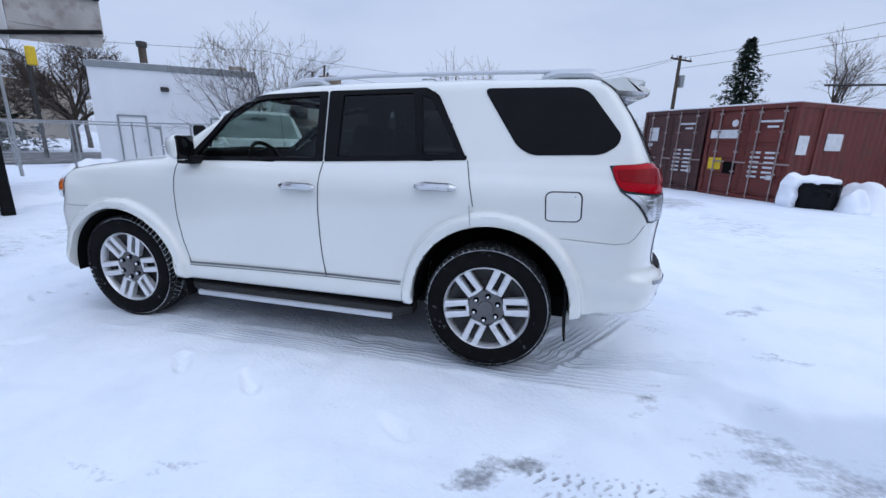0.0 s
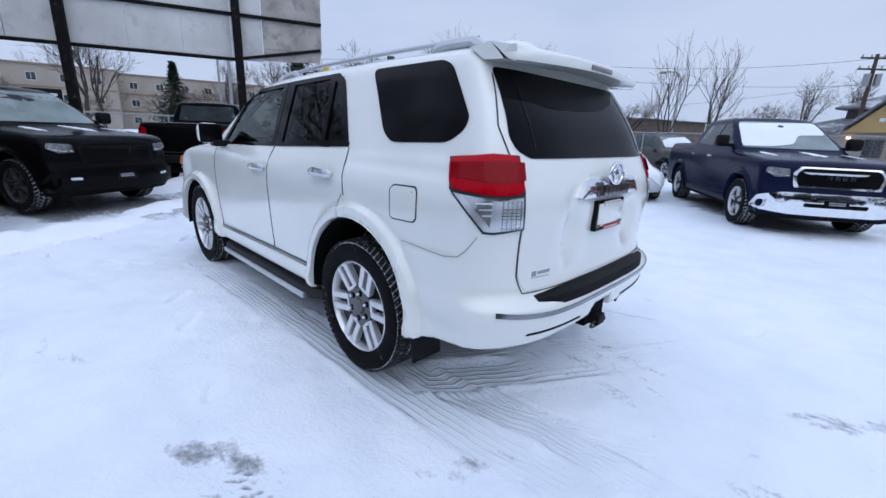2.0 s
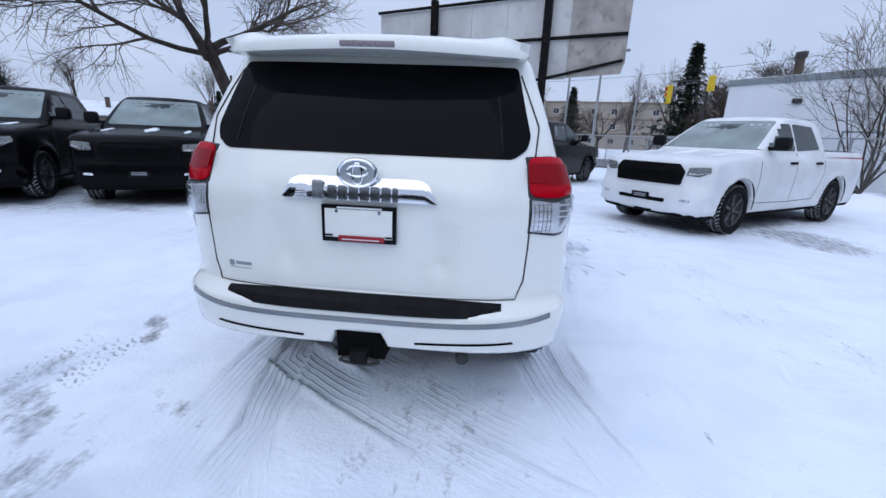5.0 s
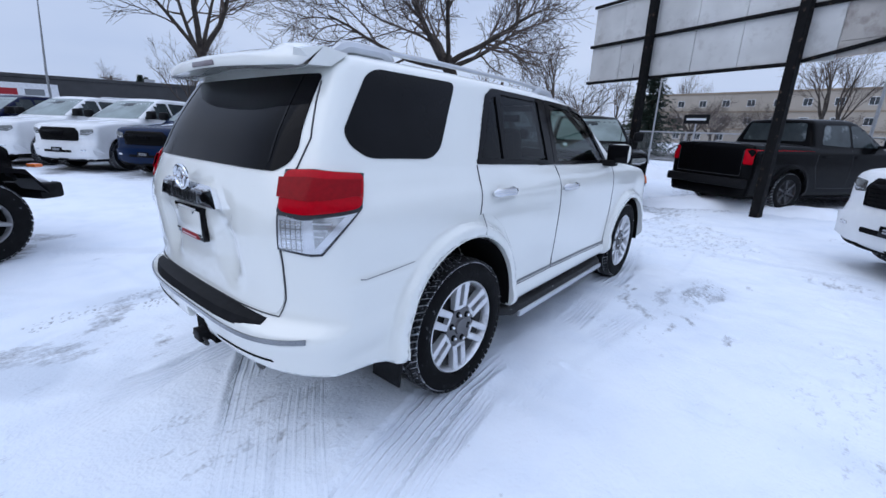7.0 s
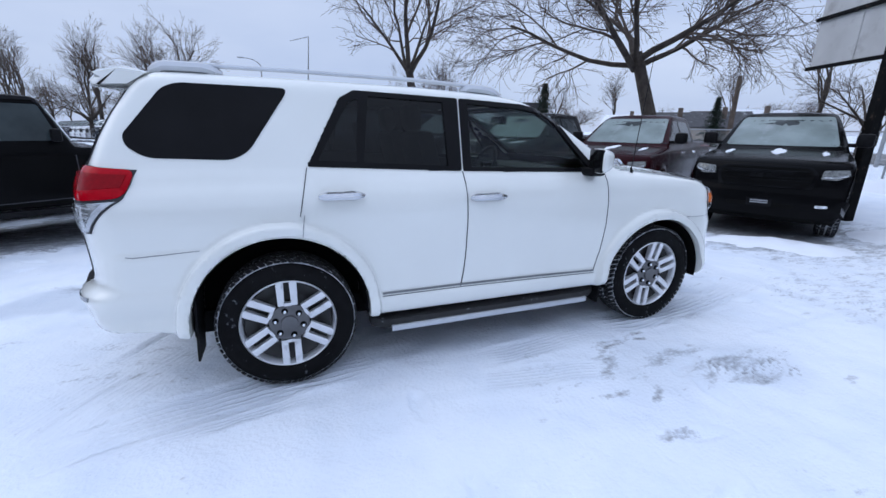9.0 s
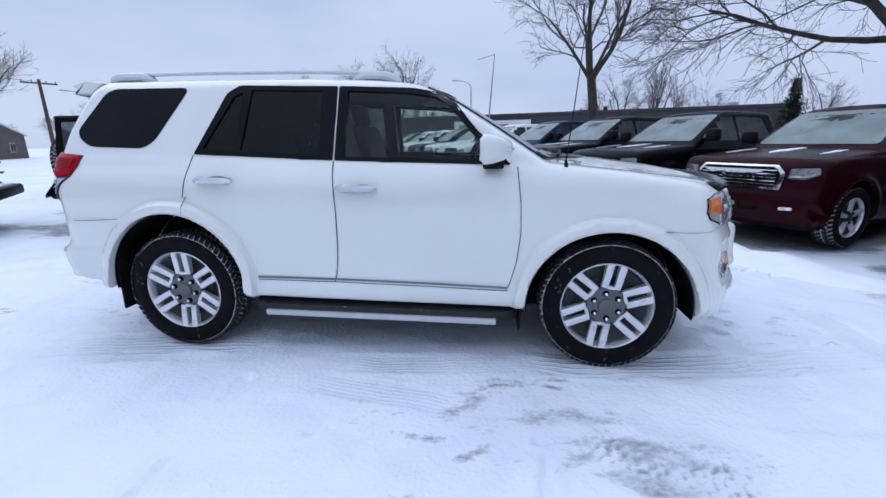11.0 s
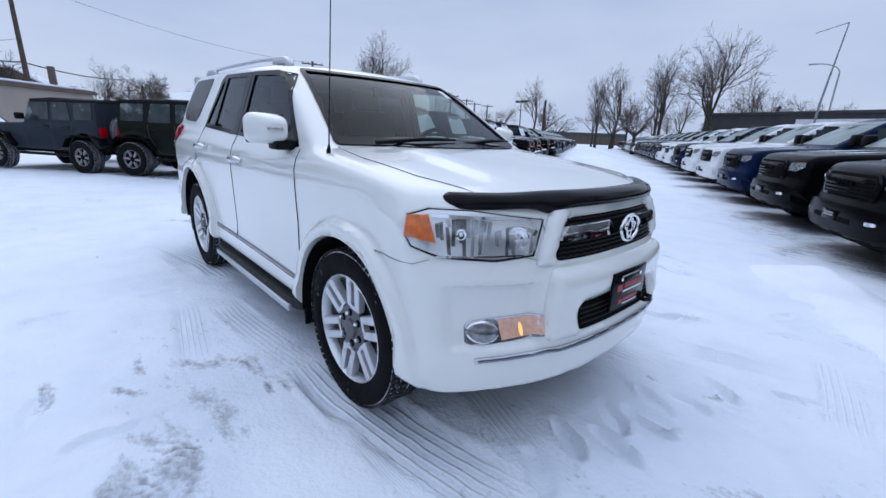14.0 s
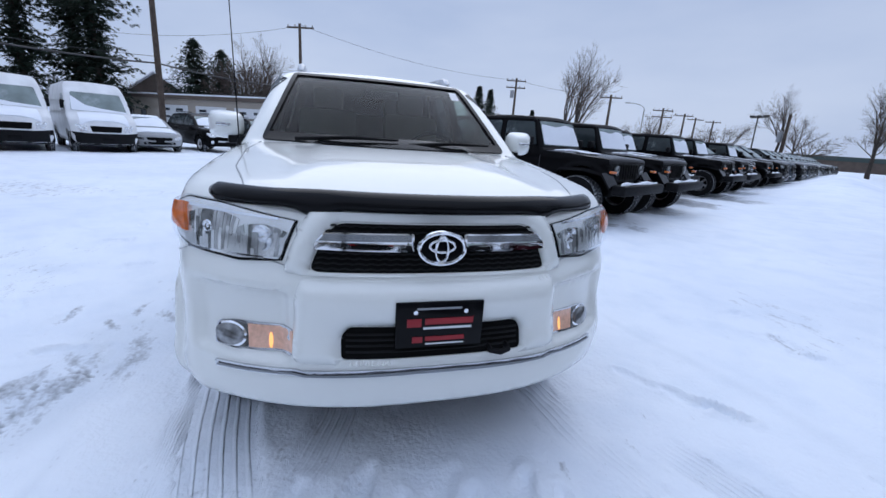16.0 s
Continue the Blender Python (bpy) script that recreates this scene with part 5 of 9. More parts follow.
for s in (-1, 1):
    suv_back("window_bar", stroke([(s * .525, 1.68), (s * .555, 1.50), (s * .575, 1.335)], .010), GLOSSBLACK, rg, off=.008, thick=.004, step=.04)
gar = suv_back("number_garnish", [(-.335, 1.118), (-.285, 1.19), (-.25, 1.205), (.25, 1.205), (.285, 1.19), (.335, 1.118)], CHROME, off=.030, thick=.034, r=.02, step=.04, label="chrome garnish over the number plate", crown=.006)
for k, (y0, y1) in enumerate(((-.19, -.145), (-.125, -.09), (-.08, -.045), (-.035, 0.0), (.01, .045), (.055, .09), (.10, .135), (.145, .165))):
    suv_back("garnish_bar", [(y0, 1.135), (y0, 1.172 + .012 * (k == 0)), (y1, 1.172 + .012 * (k == 0)), (y1, 1.135)], METALSTRIP, gar, off=.044, thick=.006, r=.008, step=.04)
plate = thing("number_plate", Matrix.Identity(4), "", "")
plate.parent = suv
for nm, y0, y1, z0, z1, x0, mt in (("plate_frame", -.158, .158, .945, 1.102, 2.425, GLOSSBLACK), ("plate_sheet", -.143, .143, .966, 1.086, 2.430, WHITE), ("plate_bar", -.085, .11, .95, .975, 2.434, PLATERED), ("plate_bar", -.143, -.11, .97, .978, 2.434, GLOSSBLACK), ("plate_bar", .113, .143, .97, .978, 2.434, GLOSSBLACK), ("plate_bar", -.09, .10, 1.089, 1.095, 2.4345, PLATEWHITE), ("plate_bar", -.07, .09, .957, .962, 2.4355, PLATEWHITE)):
    bm = bmesh.new()
    box(bm, (x0 - .02, y0, z0), (x0 + .004, y1, z1), .002)
    part(nm, bm, mt, plate)
for y in (-.09, .09):
    obj("plate_screw", *tube([(2.428, y, 1.078), (2.440, y, 1.078)], .007, 10), CHROME, plate)
suv_back("dealer_mark", [(-.62, .79), (-.62, .815), (-.595, .815), (-.595, .79)], GREYMARK, tg, off=.005, thick=.002, step=.03)
suv_back("dealer_mark", [(-.585, .797), (-.585, .812), (-.505, .812), (-.505, .797)], GREYMARK, tg, off=.005, thick=.002, step=.03)
suv_back("dealer_mark", [(-.62, .782), (-.62, .785), (-.505, .785), (-.505, .782)], GREYMARK, tg, off=.005, thick=.002, step=.03)
bm = bmesh.new()
ys = np.linspace(-.615, .615, 25)
V, F = [], []
for y in ys:
    e = .045 * (abs(y) / .62) ** 4
    V += [(2.39 - e, y, .722), (2.478 - e - .02 * (abs(y) / .62) ** 3, y, .694), (2.494 - e - .02 * (abs(y) / .62) ** 3, y, .655), (2.39 - e, y, .66)]
n = len(ys)
F = [(4 * i + a, 4 * i + (a + 1) % 4, 4 * i + 4 + (a + 1) % 4, 4 * i + 4 + a) for i in range(n - 1) for a in range(4)] + [(3, 2, 1, 0), tuple(4 * (n - 1) + a for a in range(4))]
obj("bumper_pad", V, F, BLACK, suv, "black ribbed step pad on the bumper", 30)
suv_back("bumper_strip", stroke([(y, .615 + .035 * (abs(y) / .83) ** 3) for y in np.linspace(-.83, .83, 41)], .021), METALSTRIP, off=.006, thick=.012, step=.04, label="grey metal strip along the bumper")
for s in (-1, 1):
    suv_back("bumper_slot", [(s * .68, .528), (s * .25, .508), (s * .25, .518), (s * .67, .538)][::s], DARK, off=.003, thick=.006, step=.04)
Pile().box((2.05, -.11, .40), (2.42, .11, .53)).done("tow_bracket", DARK, suv, "black tow bracket")
bm = bmesh.new()
box(bm, (2.36, -.04, .395), (2.47, .04, .455), .006)
part("tow_receiver", bm, BLACK, suv, "rusty square tow receiver")
obj("tow_ring", *tube([(2.45, .09 * math.cos(a), .402 + .016 * math.sin(a)) for a in np.linspace(0, 2 * math.pi, 24, endpoint=False)], .007, 6, closed=True), STEEL, suv)
obj("exhaust_pipe", *tube([(2.1, .45, .42), (2.30, .45, .42), (2.37, .46, .405)], [.026, .028, .03], 14), STEEL, suv, "dull steel exhaust pipe")
Pile().box((-1.80, -.60, .28), (1.90, .60, .42)).done("underbody", DARK, suv)

# rear spoiler with the high brake lamp
ys = np.linspace(-.66, .66, 33)
V = []
for y in ys:
    a = abs(y) / .66
    xe = 2.285 - .045 * a ** 2 - .075 * a ** 10
    zt = 1.812 - .03 * (a) ** 2
    horn = .018 * math.exp(-((abs(y) - .55) / .06) ** 2)
    th = 1 - .62 * a ** 5
    V += [(1.96, y, zt - .006), (2.08, y, zt + .008 + horn), (2.19, y, zt - .016 + horn), (xe - .012, y, zt - .040), (xe, y, zt - .056), (xe - .006, y, zt - .056 - .034 * th), (2.18, y, zt - .052 - .046 * th), (2.05, y, zt - .050 - .035 * th)]
n, k = len(ys), 8
F = [(k * i + a, k * i + k + a, k * i + k + (a + 1) % k, k * i + (a + 1) % k) for i in range(n - 1) for a in range(k)] + [tuple(range(k)), tuple(k * (n - 1) + a for a in range(k - 1, -1, -1))]
spoiler = obj("rear_spoiler", V, F, WHITE, suv, "white roof spoiler over the rear window", 50)
bm = bmesh.new()
box(bm, (2.262, -.115, 1.729), (2.287, .115, 1.753), .006)
part("brake_lamp", bm, shader("grey_lens", (.22, .19, .20), .15, 0, .3, 90), spoiler, "grey high-level brake lamp")

# roof rails
for s in (-1, 1):
    rail = obj("roof_rail", *tube([(x, s * .565, _tz(x) + .016 + .004 * ss(-.12, .1, x) * ss(2.0, 1.85, x)) for x in np.linspace(.02, 1.93, 30)], [.013] * 30, 8), RAIL, suv, "silver roof rail")
    for x0, x1 in ((-.10, .20), (1.62, 1.97)):
        P = [(x, s * .565, _tz(x) - .020 + .026 * ss(x0, x0 + .10, x) * ss(x1, x1 - .08, x)) for x in np.linspace(x0, x1, 12)]
        obj("rail_foot", *tube(P, [.012] + [.030] * 10 + [.012], 8), RAIL, rail, "silver rail foot")

# door mirrors
for s in (-1, 1):
    sq = lambda x, y, z: (np.abs((x + .70 - .28 * (np.abs(y) - .975)) / .095) ** 2.4 + np.abs((np.abs(y) - .975 + .10 * np.clip(-.66 - x, 0, 1)) / (.108 - .30 * np.clip(-.66 - x, 0, .2))) ** 4 + np.abs((z - 1.325) / (.085 - .20 * np.clip(-.66 - x, 0, .2))) ** 4) ** .25 * .1 - .1
    half = lambda x, y, z: np.maximum(sq(x, y * s, z), (x + .655 - .28 * (np.abs(y) - .975)))
    P, F = solid(lambda x, y, z: half(x, y, z), (-.90, min(s * .84, s * 1.16), 1.2), (-.55, max(s * .84, s * 1.16), 1.45), .014, 2)
    mirror = obj("door_mirror", P, F, WHITE, suv, "white door mirror with black base", 40)
    bm = bmesh.new()
    box(bm, (-.668, min(s * .874, s * 1.076), 1.248), (-.645, max(s * .874, s * 1.076), 1.402), .012, Matrix.Translation((-.66, s * .975, 0)) @ Matrix.Rotation(-s * .273, 4, 'Z') @ Matrix.Translation((.66, -s * .975, 0)))
    part("mirror_glass", bm, GLOSSBLACK, mirror)
    bm = bmesh.new()
    box(bm, (-.76, min(s * .80, s * .96), 1.215), (-.64, max(s * .80, s * .96), 1.27), .015)
    part("mirror_base", bm, BLACK, mirror)
    bm = bmesh.new()
    box(bm, (-.812, min(s * .93, s * 1.01), 1.315), (-.775, max(s * .93, s * 1.01), 1.335), .006)
    part("mirror_indicator", bm, LAMP, mirror, "clear indicator strip")

obj("antenna", *tube([(-1.115, .835, 1.185), (-1.113, .835, 1.235), (-1.11, .83, 1.26)], [.014, .011, .006], 8) , BLACK, suv, "black antenna foot")
obj("antenna_mast", *tube([(-1.112, .832, 1.25), (-1.19, .83, 2.12)], [.0035, .002], 6), BLACK, suv, "thin black whip antenna")

# side steps
for s in (-1, 1):
    V, F = [], []
    xs = np.linspace(-.86, .90, 24)
    for x in xs:
        e = ss(-.86, -.74, x) * ss(.90, .80, x)
        V += [(x, s * .74, .345), (x, s * (.84 + .075 * e), .335), (x, s * (.85 + .08 * e), .305), (x, s * (.84 + .07 * e), .275), (x, s * .76, .285)]
    n = len(xs)
    F = [(5 * i + a, 5 * i + 5 + a, 5 * i + 5 + (a + 1) % 5, 5 * i + (a + 1) % 5)[::s] for i in range(n - 1) for a in range(5)] + [tuple(range(5))[::s], tuple(5 * (n - 1) + a for a in range(5))[::-s]]
    step_ = obj("side_step", V, F, shader("step_tread", (.015, .015, .016), .7, 0, .3, 20, bump=.3, bump_scale=150, dirt=(.55, .58, .63), dirt_amount=-.12, dirt_scale=16), suv, "black running board with a silver edge", 50)
    bm = bmesh.new()
    box(bm, (-.735, min(s * .912, s * .942), .262), (.785, max(s * .912, s * .942), .304), .008)
    part("step_edge", bm, RAIL, step_, "silver running board edge")
    for x in (-.6, .0, .6):
        obj("step_bracket", *tube([(x, s * .60, .36), (x, s * .80, .30)], .02, 8), BLACK, step_)

# mud flaps
for s in (-1, 1):
    for x, z0, z1, ln in ((1.865, .24, .66, .03), (-.885, .22, .50, .02)):
        V = []
        for t in np.linspace(0, 1, 6):
            z = z1 + (z0 - z1) * t
            xx = x - .015 + ln * t
            V += [(xx, s * .70, z), (xx, s * (.915 - .02 * t), z), (xx + .012, s * (.915 - .02 * t), z), (xx + .012, s * .70, z)]
        F = [(4 * i + a, 4 * i + (a + 1) % 4, 4 * i + 4 + (a + 1) % 4, 4 * i + 4 + a) for i in range(5) for a in range(4)] + [(0, 3, 2, 1), (20, 21, 22, 23)]
        obj("mud_flap", V, F, BLACK, suv, "black rubber mud flap")


POCKET = shader("rim_pocket", (.030, .029, .028), .5, .3, .2, 9)
HUBGREY = shader("hub_grey", (.13, .13, .135), .42, .4, .15, 12)
PACKED = shader("snow_in_tread", (.010, .010, .011), .85, 0, .3, 14, dirt=(.70, .73, .78), dirt_amount=1.0, dirt_scale=34)


def wheel(parent, m, r=.40, w=.235, rim=.275, spokes=6, style="pairs", label="black winter tyre on a two-tone alloy rim", rim_mat=SILVER, pocket=GUNMETAL, blocks=64):
    """A wheel with its axle along y and its outer face towards +y."""
    wh = new("wheel")
    wh.parent = parent
    wh.matrix_basis = m
    h = w / 2
    prof = [(rim - .012, -h + .02), (rim + .005, -h + .005), (r - .06, -h - .004), (r - .022, -h + .012), (r - .008, -h + .03), (r - .008, h - .03), (r - .022, h - .012), (r - .06, h + .004), (rim + .015, h + .002), (rim - .002, h - .012), (rim - .012, h - .03)]
    obj("tyre", *lathe(prof, 72), [RUBBER, PACKED], wh, label, 40, [1 if i % 11 in (3, 4, 5) else 0 for i in range(72 * 11)])
    tr = Pile()
    for row, (y0, y1) in enumerate(((-h + .008, -h * .55), (-h * .48, -h * .08), (h * .08, h * .48), (h * .55, h - .008))):
        for i in range(blocks):
            a = 2 * math.pi * (i + .5 * (row % 2)) / blocks
            sk = .012 * (1 if row in (1, 3) else -1)
            mm = Matrix.Rotation(-a, 4, 'Y') @ Matrix.Translation((r - .012, 0, 0))
            hw = math.pi * r / blocks * .72
            edge = -.006 if row == 0 else 0, -.006 if row == 3 else 0
            c = [(-.004, y0, -hw - sk), (.012 + edge[0], y0, -hw - sk), (.012 + edge[1], y1, -hw + sk), (-.004, y1, -hw + sk), (-.004, y0, hw - sk), (.012 + edge[0], y0, hw - sk), (.012 + edge[1], y1, hw + sk), (-.004, y1, hw + sk)]
            tr.add(([tuple(mm @ Vector(p)) for p in c], [(0, 1, 2, 3), (7, 6, 5, 4), (1, 5, 6, 2), (0, 4, 5, 1), (3, 2, 6, 7), (0, 3, 7, 4)]))
    tr.done("tread", TREAD, wh, "", 0)
    rm = obj("rim", *lathe([(rim, h - .014), (rim - .008, h - .008), (rim - .013, h - .014), (rim - .020, h - .05), (rim - .035, -h + .04), (rim - .01, -h + .02), (rim, -h + .02)], 64), rim_mat, wh, "", 40)
    obj("barrel", *lathe([(rim - .03, h - .055), (.17, h - .085), (.09, h - .07), (.001, h - .07), (.001, h - .10), (rim - .03, h - .10)], 48), POCKET if style == "pairs" else pocket, rm)
    sp_ = Pile()
    if style == "pairs":
        for i in range(spokes):
            a = 2 * math.pi * (i + .25) / spokes
            for o in (-.037, .037):
                rot = Matrix.Rotation(a, 4, 'Y')
                wd0, wd1 = .0185, .0215
                c = []
                for rr, wd, top in ((.112, wd0, h - .028), (.17, wd0 + .001, h - .021), (rim - .012, wd1, h - .012)):
                    c += [(rr, h - .06, o - wd), (rr, top - .004, o - wd), (rr, top, o - wd * .7), (rr, top, o + wd * .7), (rr, top - .004, o + wd), (rr, h - .06, o + wd)]
                f = [(6 * j + q, 6 * j + q + 1, 6 * j + 7 + q, 6 * j + 6 + q) for j in (0, 1) for q in range(5)] + [tuple(range(6)), tuple(range(17, 11, -1))]
                sp_.add(([tuple(rot @ Vector(p)) for p in c], f))
            c = [(rr, yy, zz) for rr in (.108, .127) for yy in (h - .06, h - .029) for zz in (-.020, .020)]
            sp_.add(([tuple(rot @ Vector(p)) for p in c], [(0, 1, 3, 2), (4, 6, 7, 5), (0, 4, 5, 1), (2, 3, 7, 6), (0, 2, 6, 4), (1, 5, 7, 3)]))
    else:
        for i in range(spokes):
            a = 2 * math.pi * i / spokes
            rot = Matrix.Rotation(a, 4, 'Y')
            c = []
            for rr, wd, top in ((.06, .034, h - .03), (rim - .012, .024, h - .012)):
                c += [(rr, h - .06, -wd), (rr, top, -wd * .7), (rr, top, wd * .7), (rr, h - .06, wd)]
            sp_.add(([tuple(rot @ Vector(p)) for p in c], [(0, 1, 5, 4), (1, 2, 6, 5), (2, 3, 7, 6), (0, 3, 2, 1), (4, 5, 6, 7)]))
    sp_.done("spokes", rim_mat, rm, "", 30)
    big = style == "pairs"
    hr = .116 if big else .098
    obj("hub", *lathe([(hr, h - .055), (hr - .002, h - .036), (hr - .012, h - .032), (.05, h - .030), (.046, h - .016), (.001, h - .012), (.001, h - .055)], 36), HUBGREY if big else pocket, rm)
    n = 6 if spokes == 6 else 5
    lg = Pile()
    for i in range(n):
        a = 2 * math.pi * (i + .5) / n
        x, z = (.080 if big else .069) * math.cos(a), (.080 if big else .069) * math.sin(a)
        nut = tube([(x, h - .04, z), (x, h - .012, z), (x, h - .008, z)], [.0105, .0105, .007], 6)
        if style == "pairs":
            obj("nut_recess", *tube([(x, h - .05, z), (x, h - .0285, z)], [.019, .019], 12), DARK, rm)
            obj("wheel_nut", *nut, CHROME, rm)
        else:
            lg.add(nut)
    if lg.v:
        lg.done("hub_bolts", DARK, rm)
    return wh


for x, y, rz, tw in ((-1.39, -.80, 180, 55), (1.395, -.80, 180, 53), (-1.39, .80, 0, 5), (1.395, .80, 0, 15)):
    wheel(suv, Matrix.Translation((x, y, .398)) @ Matrix.Rotation(radians(rz), 4, 'Z') @ Matrix.Rotation(radians(tw), 4, 'Y'))


# cabin: seats, dashboard, steering wheel
def seat(parent, x, y, wide=.5, name="front_seat"):
    st = new(name)
    st.parent = parent
    bm = bmesh.new()
    box(bm, (x - .25, y - wide / 2, .80), (x + .25, y + wide / 2, .95), .05)
    part("seat_cushion", bm, SEATCLOTH, st)
    bm = bmesh.new()
    box(bm, (-.07, -wide / 2, 0), (.07, wide / 2, .62), .05, Matrix.Translation((x + .26, y, .90)) @ Matrix.Rotation(radians(14), 4, 'Y'))
    part("seat_back", bm, SEATCLOTH, st)
    for yy in ([y] if wide < .7 else [y - .36, y + .36]):
        bm = bmesh.new()
        box(bm, (-.05, -.13, 0), (.05, .13, .19), .045, Matrix.Translation((x + .42, yy, 1.50)) @ Matrix.Rotation(radians(10), 4, 'Y'))
        part("headrest", bm, SEATCLOTH, st)


seat(suv, .05, -.37)
seat(suv, .05, .37)
seat(suv, .92, 0, 1.25, "rear_seat")
bm = bmesh.new()
box(bm, (-1.02, -.72, 1.0), (-.62, .72, 1.21), .06)
part("dashboard", bm, LINER, suv, "dark grey dashboard")
obj("steering_wheel", *tube([(-.46 - .08 * math.sin(a), -.37 + .19 * math.cos(a), 1.19 + .17 * math.sin(a)) for a in np.linspace(0, 2 * math.pi, 28, endpoint=False)], .016, 8, closed=True), BLACK, suv, "black steering wheel")
Pile().box((-.60, -.40, 1.16), (-.44, -.34, 1.22)).done("steering_hub", BLACK, suv)
bm = bmesh.new()
box(bm, (-.42, -.12, 1.565), (-.39, .12, 1.63), .01)
part("inner_mirror", bm, GLOSSBLACK, suv)


# ---- parked vehicles ----
WINDOW = shader("vehicle_glass", (.035, .045, .047), .10, 0, .35, 2.5, spec=.25, dirt=(.30, .34, .35), dirt_amount=.3, dirt_scale=1.2)
FROSTED = shader("frosted_windscreen", (.20, .245, .24), .25, 0, .25, 2.0, spec=.3, dirt=(.36, .41, .42), dirt_amount=.3, dirt_scale=.8)


class Kind:
    """A vehicle shape: front bumper at x = 0, forward is +x, ground at z = 0."""

    def __init__(self, width, front, bow, hood, tail, cab_w, screen, back, roof, arches, floor=.34, cab_base=1.1, k=.06):
        self.t = [tab(width, .03), tab(front, .03), tab(hood, .05), tab(cab_w, .03), tab(screen, .04), tab(back, .03), tab(roof, .05)]
        self.bow, self.tail, self.arches, self.floor, self.base, self.k = bow, tail, arches, floor, cab_base, k

    def __call__(self, x, y, z):
        w, fr, hd, cw, sc, bk, rf = self.t
        a = np.abs(y)
        ar = np.full(np.shape(x), 9.0)
        for cx, cz, r in self.arches:
            ar = np.minimum(ar, np.hypot(x - cx, z - cz) / r)
        bulge = .03 * (1 - ss(1.1, 1.2, ar))
        f = smax(a - w(z) - bulge, x - (fr(z) - self.bow * (a / .95) ** 3), self.k)
        f = smax(f, self.tail - x + .08 * (a / .95) ** 4, self.k)
        f = smax(f, z - hd(x) + .03 * (a / .9) ** 2, self.k)
        f = smax(f, self.floor - z, .03)
        c = smax(a - cw(z), x - (sc(z) - .10 * (a / .8) ** 2), self.k)
        c = smax(c, bk(z) - x, self.k)
        c = smax(c, z - rf(x) + .03 * (a / .7) ** 2, self.k)
        c = np.maximum(c, self.base - z)
        f = smin(f, c, .03)
        return np.maximum(f, -np.maximum((ar - 1) * .48, .6 - a))


PICKUP = Kind([(.22, .88), (.40, .96), (.7, .99), (1.0, 1.0), (1.2, .985), (1.32, .93), (1.45, .92)],
              [(.24, -.14), (.34, -.05), (.45, -.01), (.62, 0), (.72, -.02), (.80, -.05), (1.0, -.05), (1.12, -.08), (1.22, -.20), (1.3, -.5)], .15,
              [(-.0, 1.12), (-.15, 1.19), (-.6, 1.25), (-1.4, 1.31), (-3.9, 1.33), (-4.06, 1.40), (-5.9, 1.40)], -5.78,
              [(1.2, .96), (1.35, .91), (1.6, .82), (1.85, .72), (1.98, .64)], [(1.2, -1.32), (1.35, -1.52), (1.6, -1.92), (1.8, -2.25), (1.95, -2.6)],
              [(1.2, -4.02), (1.9, -3.88)], [(-4.2, 1.90), (-3.6, 1.95), (-2.9, 1.96), (-2.2, 1.93), (-1.6, 1.6)], [(-.98, .40, .49), (-4.55, .40, .49)], .27)
VAN = Kind([(.3, .86), (.5, .96), (1.2, .99), (1.8, .97)], [(.3, -.1), (.6, 0), (.9, -.05), (1.15, -.2), (1.3, -.5)], .3,
           [(0, 1.05), (-.3, 1.2), (-.9, 1.4), (-5.5, 1.4)], -5.9, [(1.0, .98), (1.8, .95), (2.3, .86), (2.55, .75)], [(1.1, -.45), (1.4, -.8), (2.0, -1.25), (2.4, -1.55), (2.55, -1.9)],
           [(1.0, -5.9), (2.5, -5.85)], [(-5.9, 2.5), (-3, 2.52), (-1.9, 2.5), (-1.2, 2.0)], [(-.95, .36, .44), (-4.6, .36, .44)], .28, 1.0)
SEDAN = Kind([(.25, .78), (.45, .88), (.7, .90), (.9, .87), (1.0, .82)], [(.25, -.1), (.4, 0), (.55, 0), (.7, -.06), (.85, -.3)], .38,
             [(0, .72), (-.25, .80), (-1.2, .96), (-3.4, 1.02), (-4.5, 1.0)], -4.7, [(.9, .82), (1.1, .76), (1.3, .66), (1.45, .56)], [(.9, -1.15), (1.1, -1.6), (1.3, -2.0), (1.45, -2.5)],
             [(.95, -4.25), (1.2, -3.7), (1.4, -3.1)], [(-4.2, 1.1), (-3.2, 1.40), (-2.6, 1.45), (-2.1, 1.40), (-1.5, 1.1)], [(-.92, .33, .39), (-3.65, .33, .39)], .22, .85)
SUVK = Kind([(.28, .84), (.45, .92), (.7, .94), (1.0, .93), (1.15, .86)], [(.3, -.12), (.45, 0), (.6, 0), (.8, -.04), (1.0, -.15), (1.1, -.4)], .34,
            [(0, .98), (-.3, 1.06), (-1.1, 1.14), (-4.6, 1.18)], -4.7, [(1.0, .90), (1.2, .85), (1.5, .74), (1.72, .64)], [(1.0, -1.0), (1.15, -1.25), (1.45, -1.7), (1.65, -2.1), (1.75, -2.5)],
            [(1.0, -4.68), (1.3, -4.55), (1.7, -4.25)], [(-4.6, 1.68), (-3.5, 1.75), (-2.6, 1.75), (-2.0, 1.68), (-1.4, 1.3)], [(-.92, .37, .44), (-3.65, .37, .44)], .3, .95)
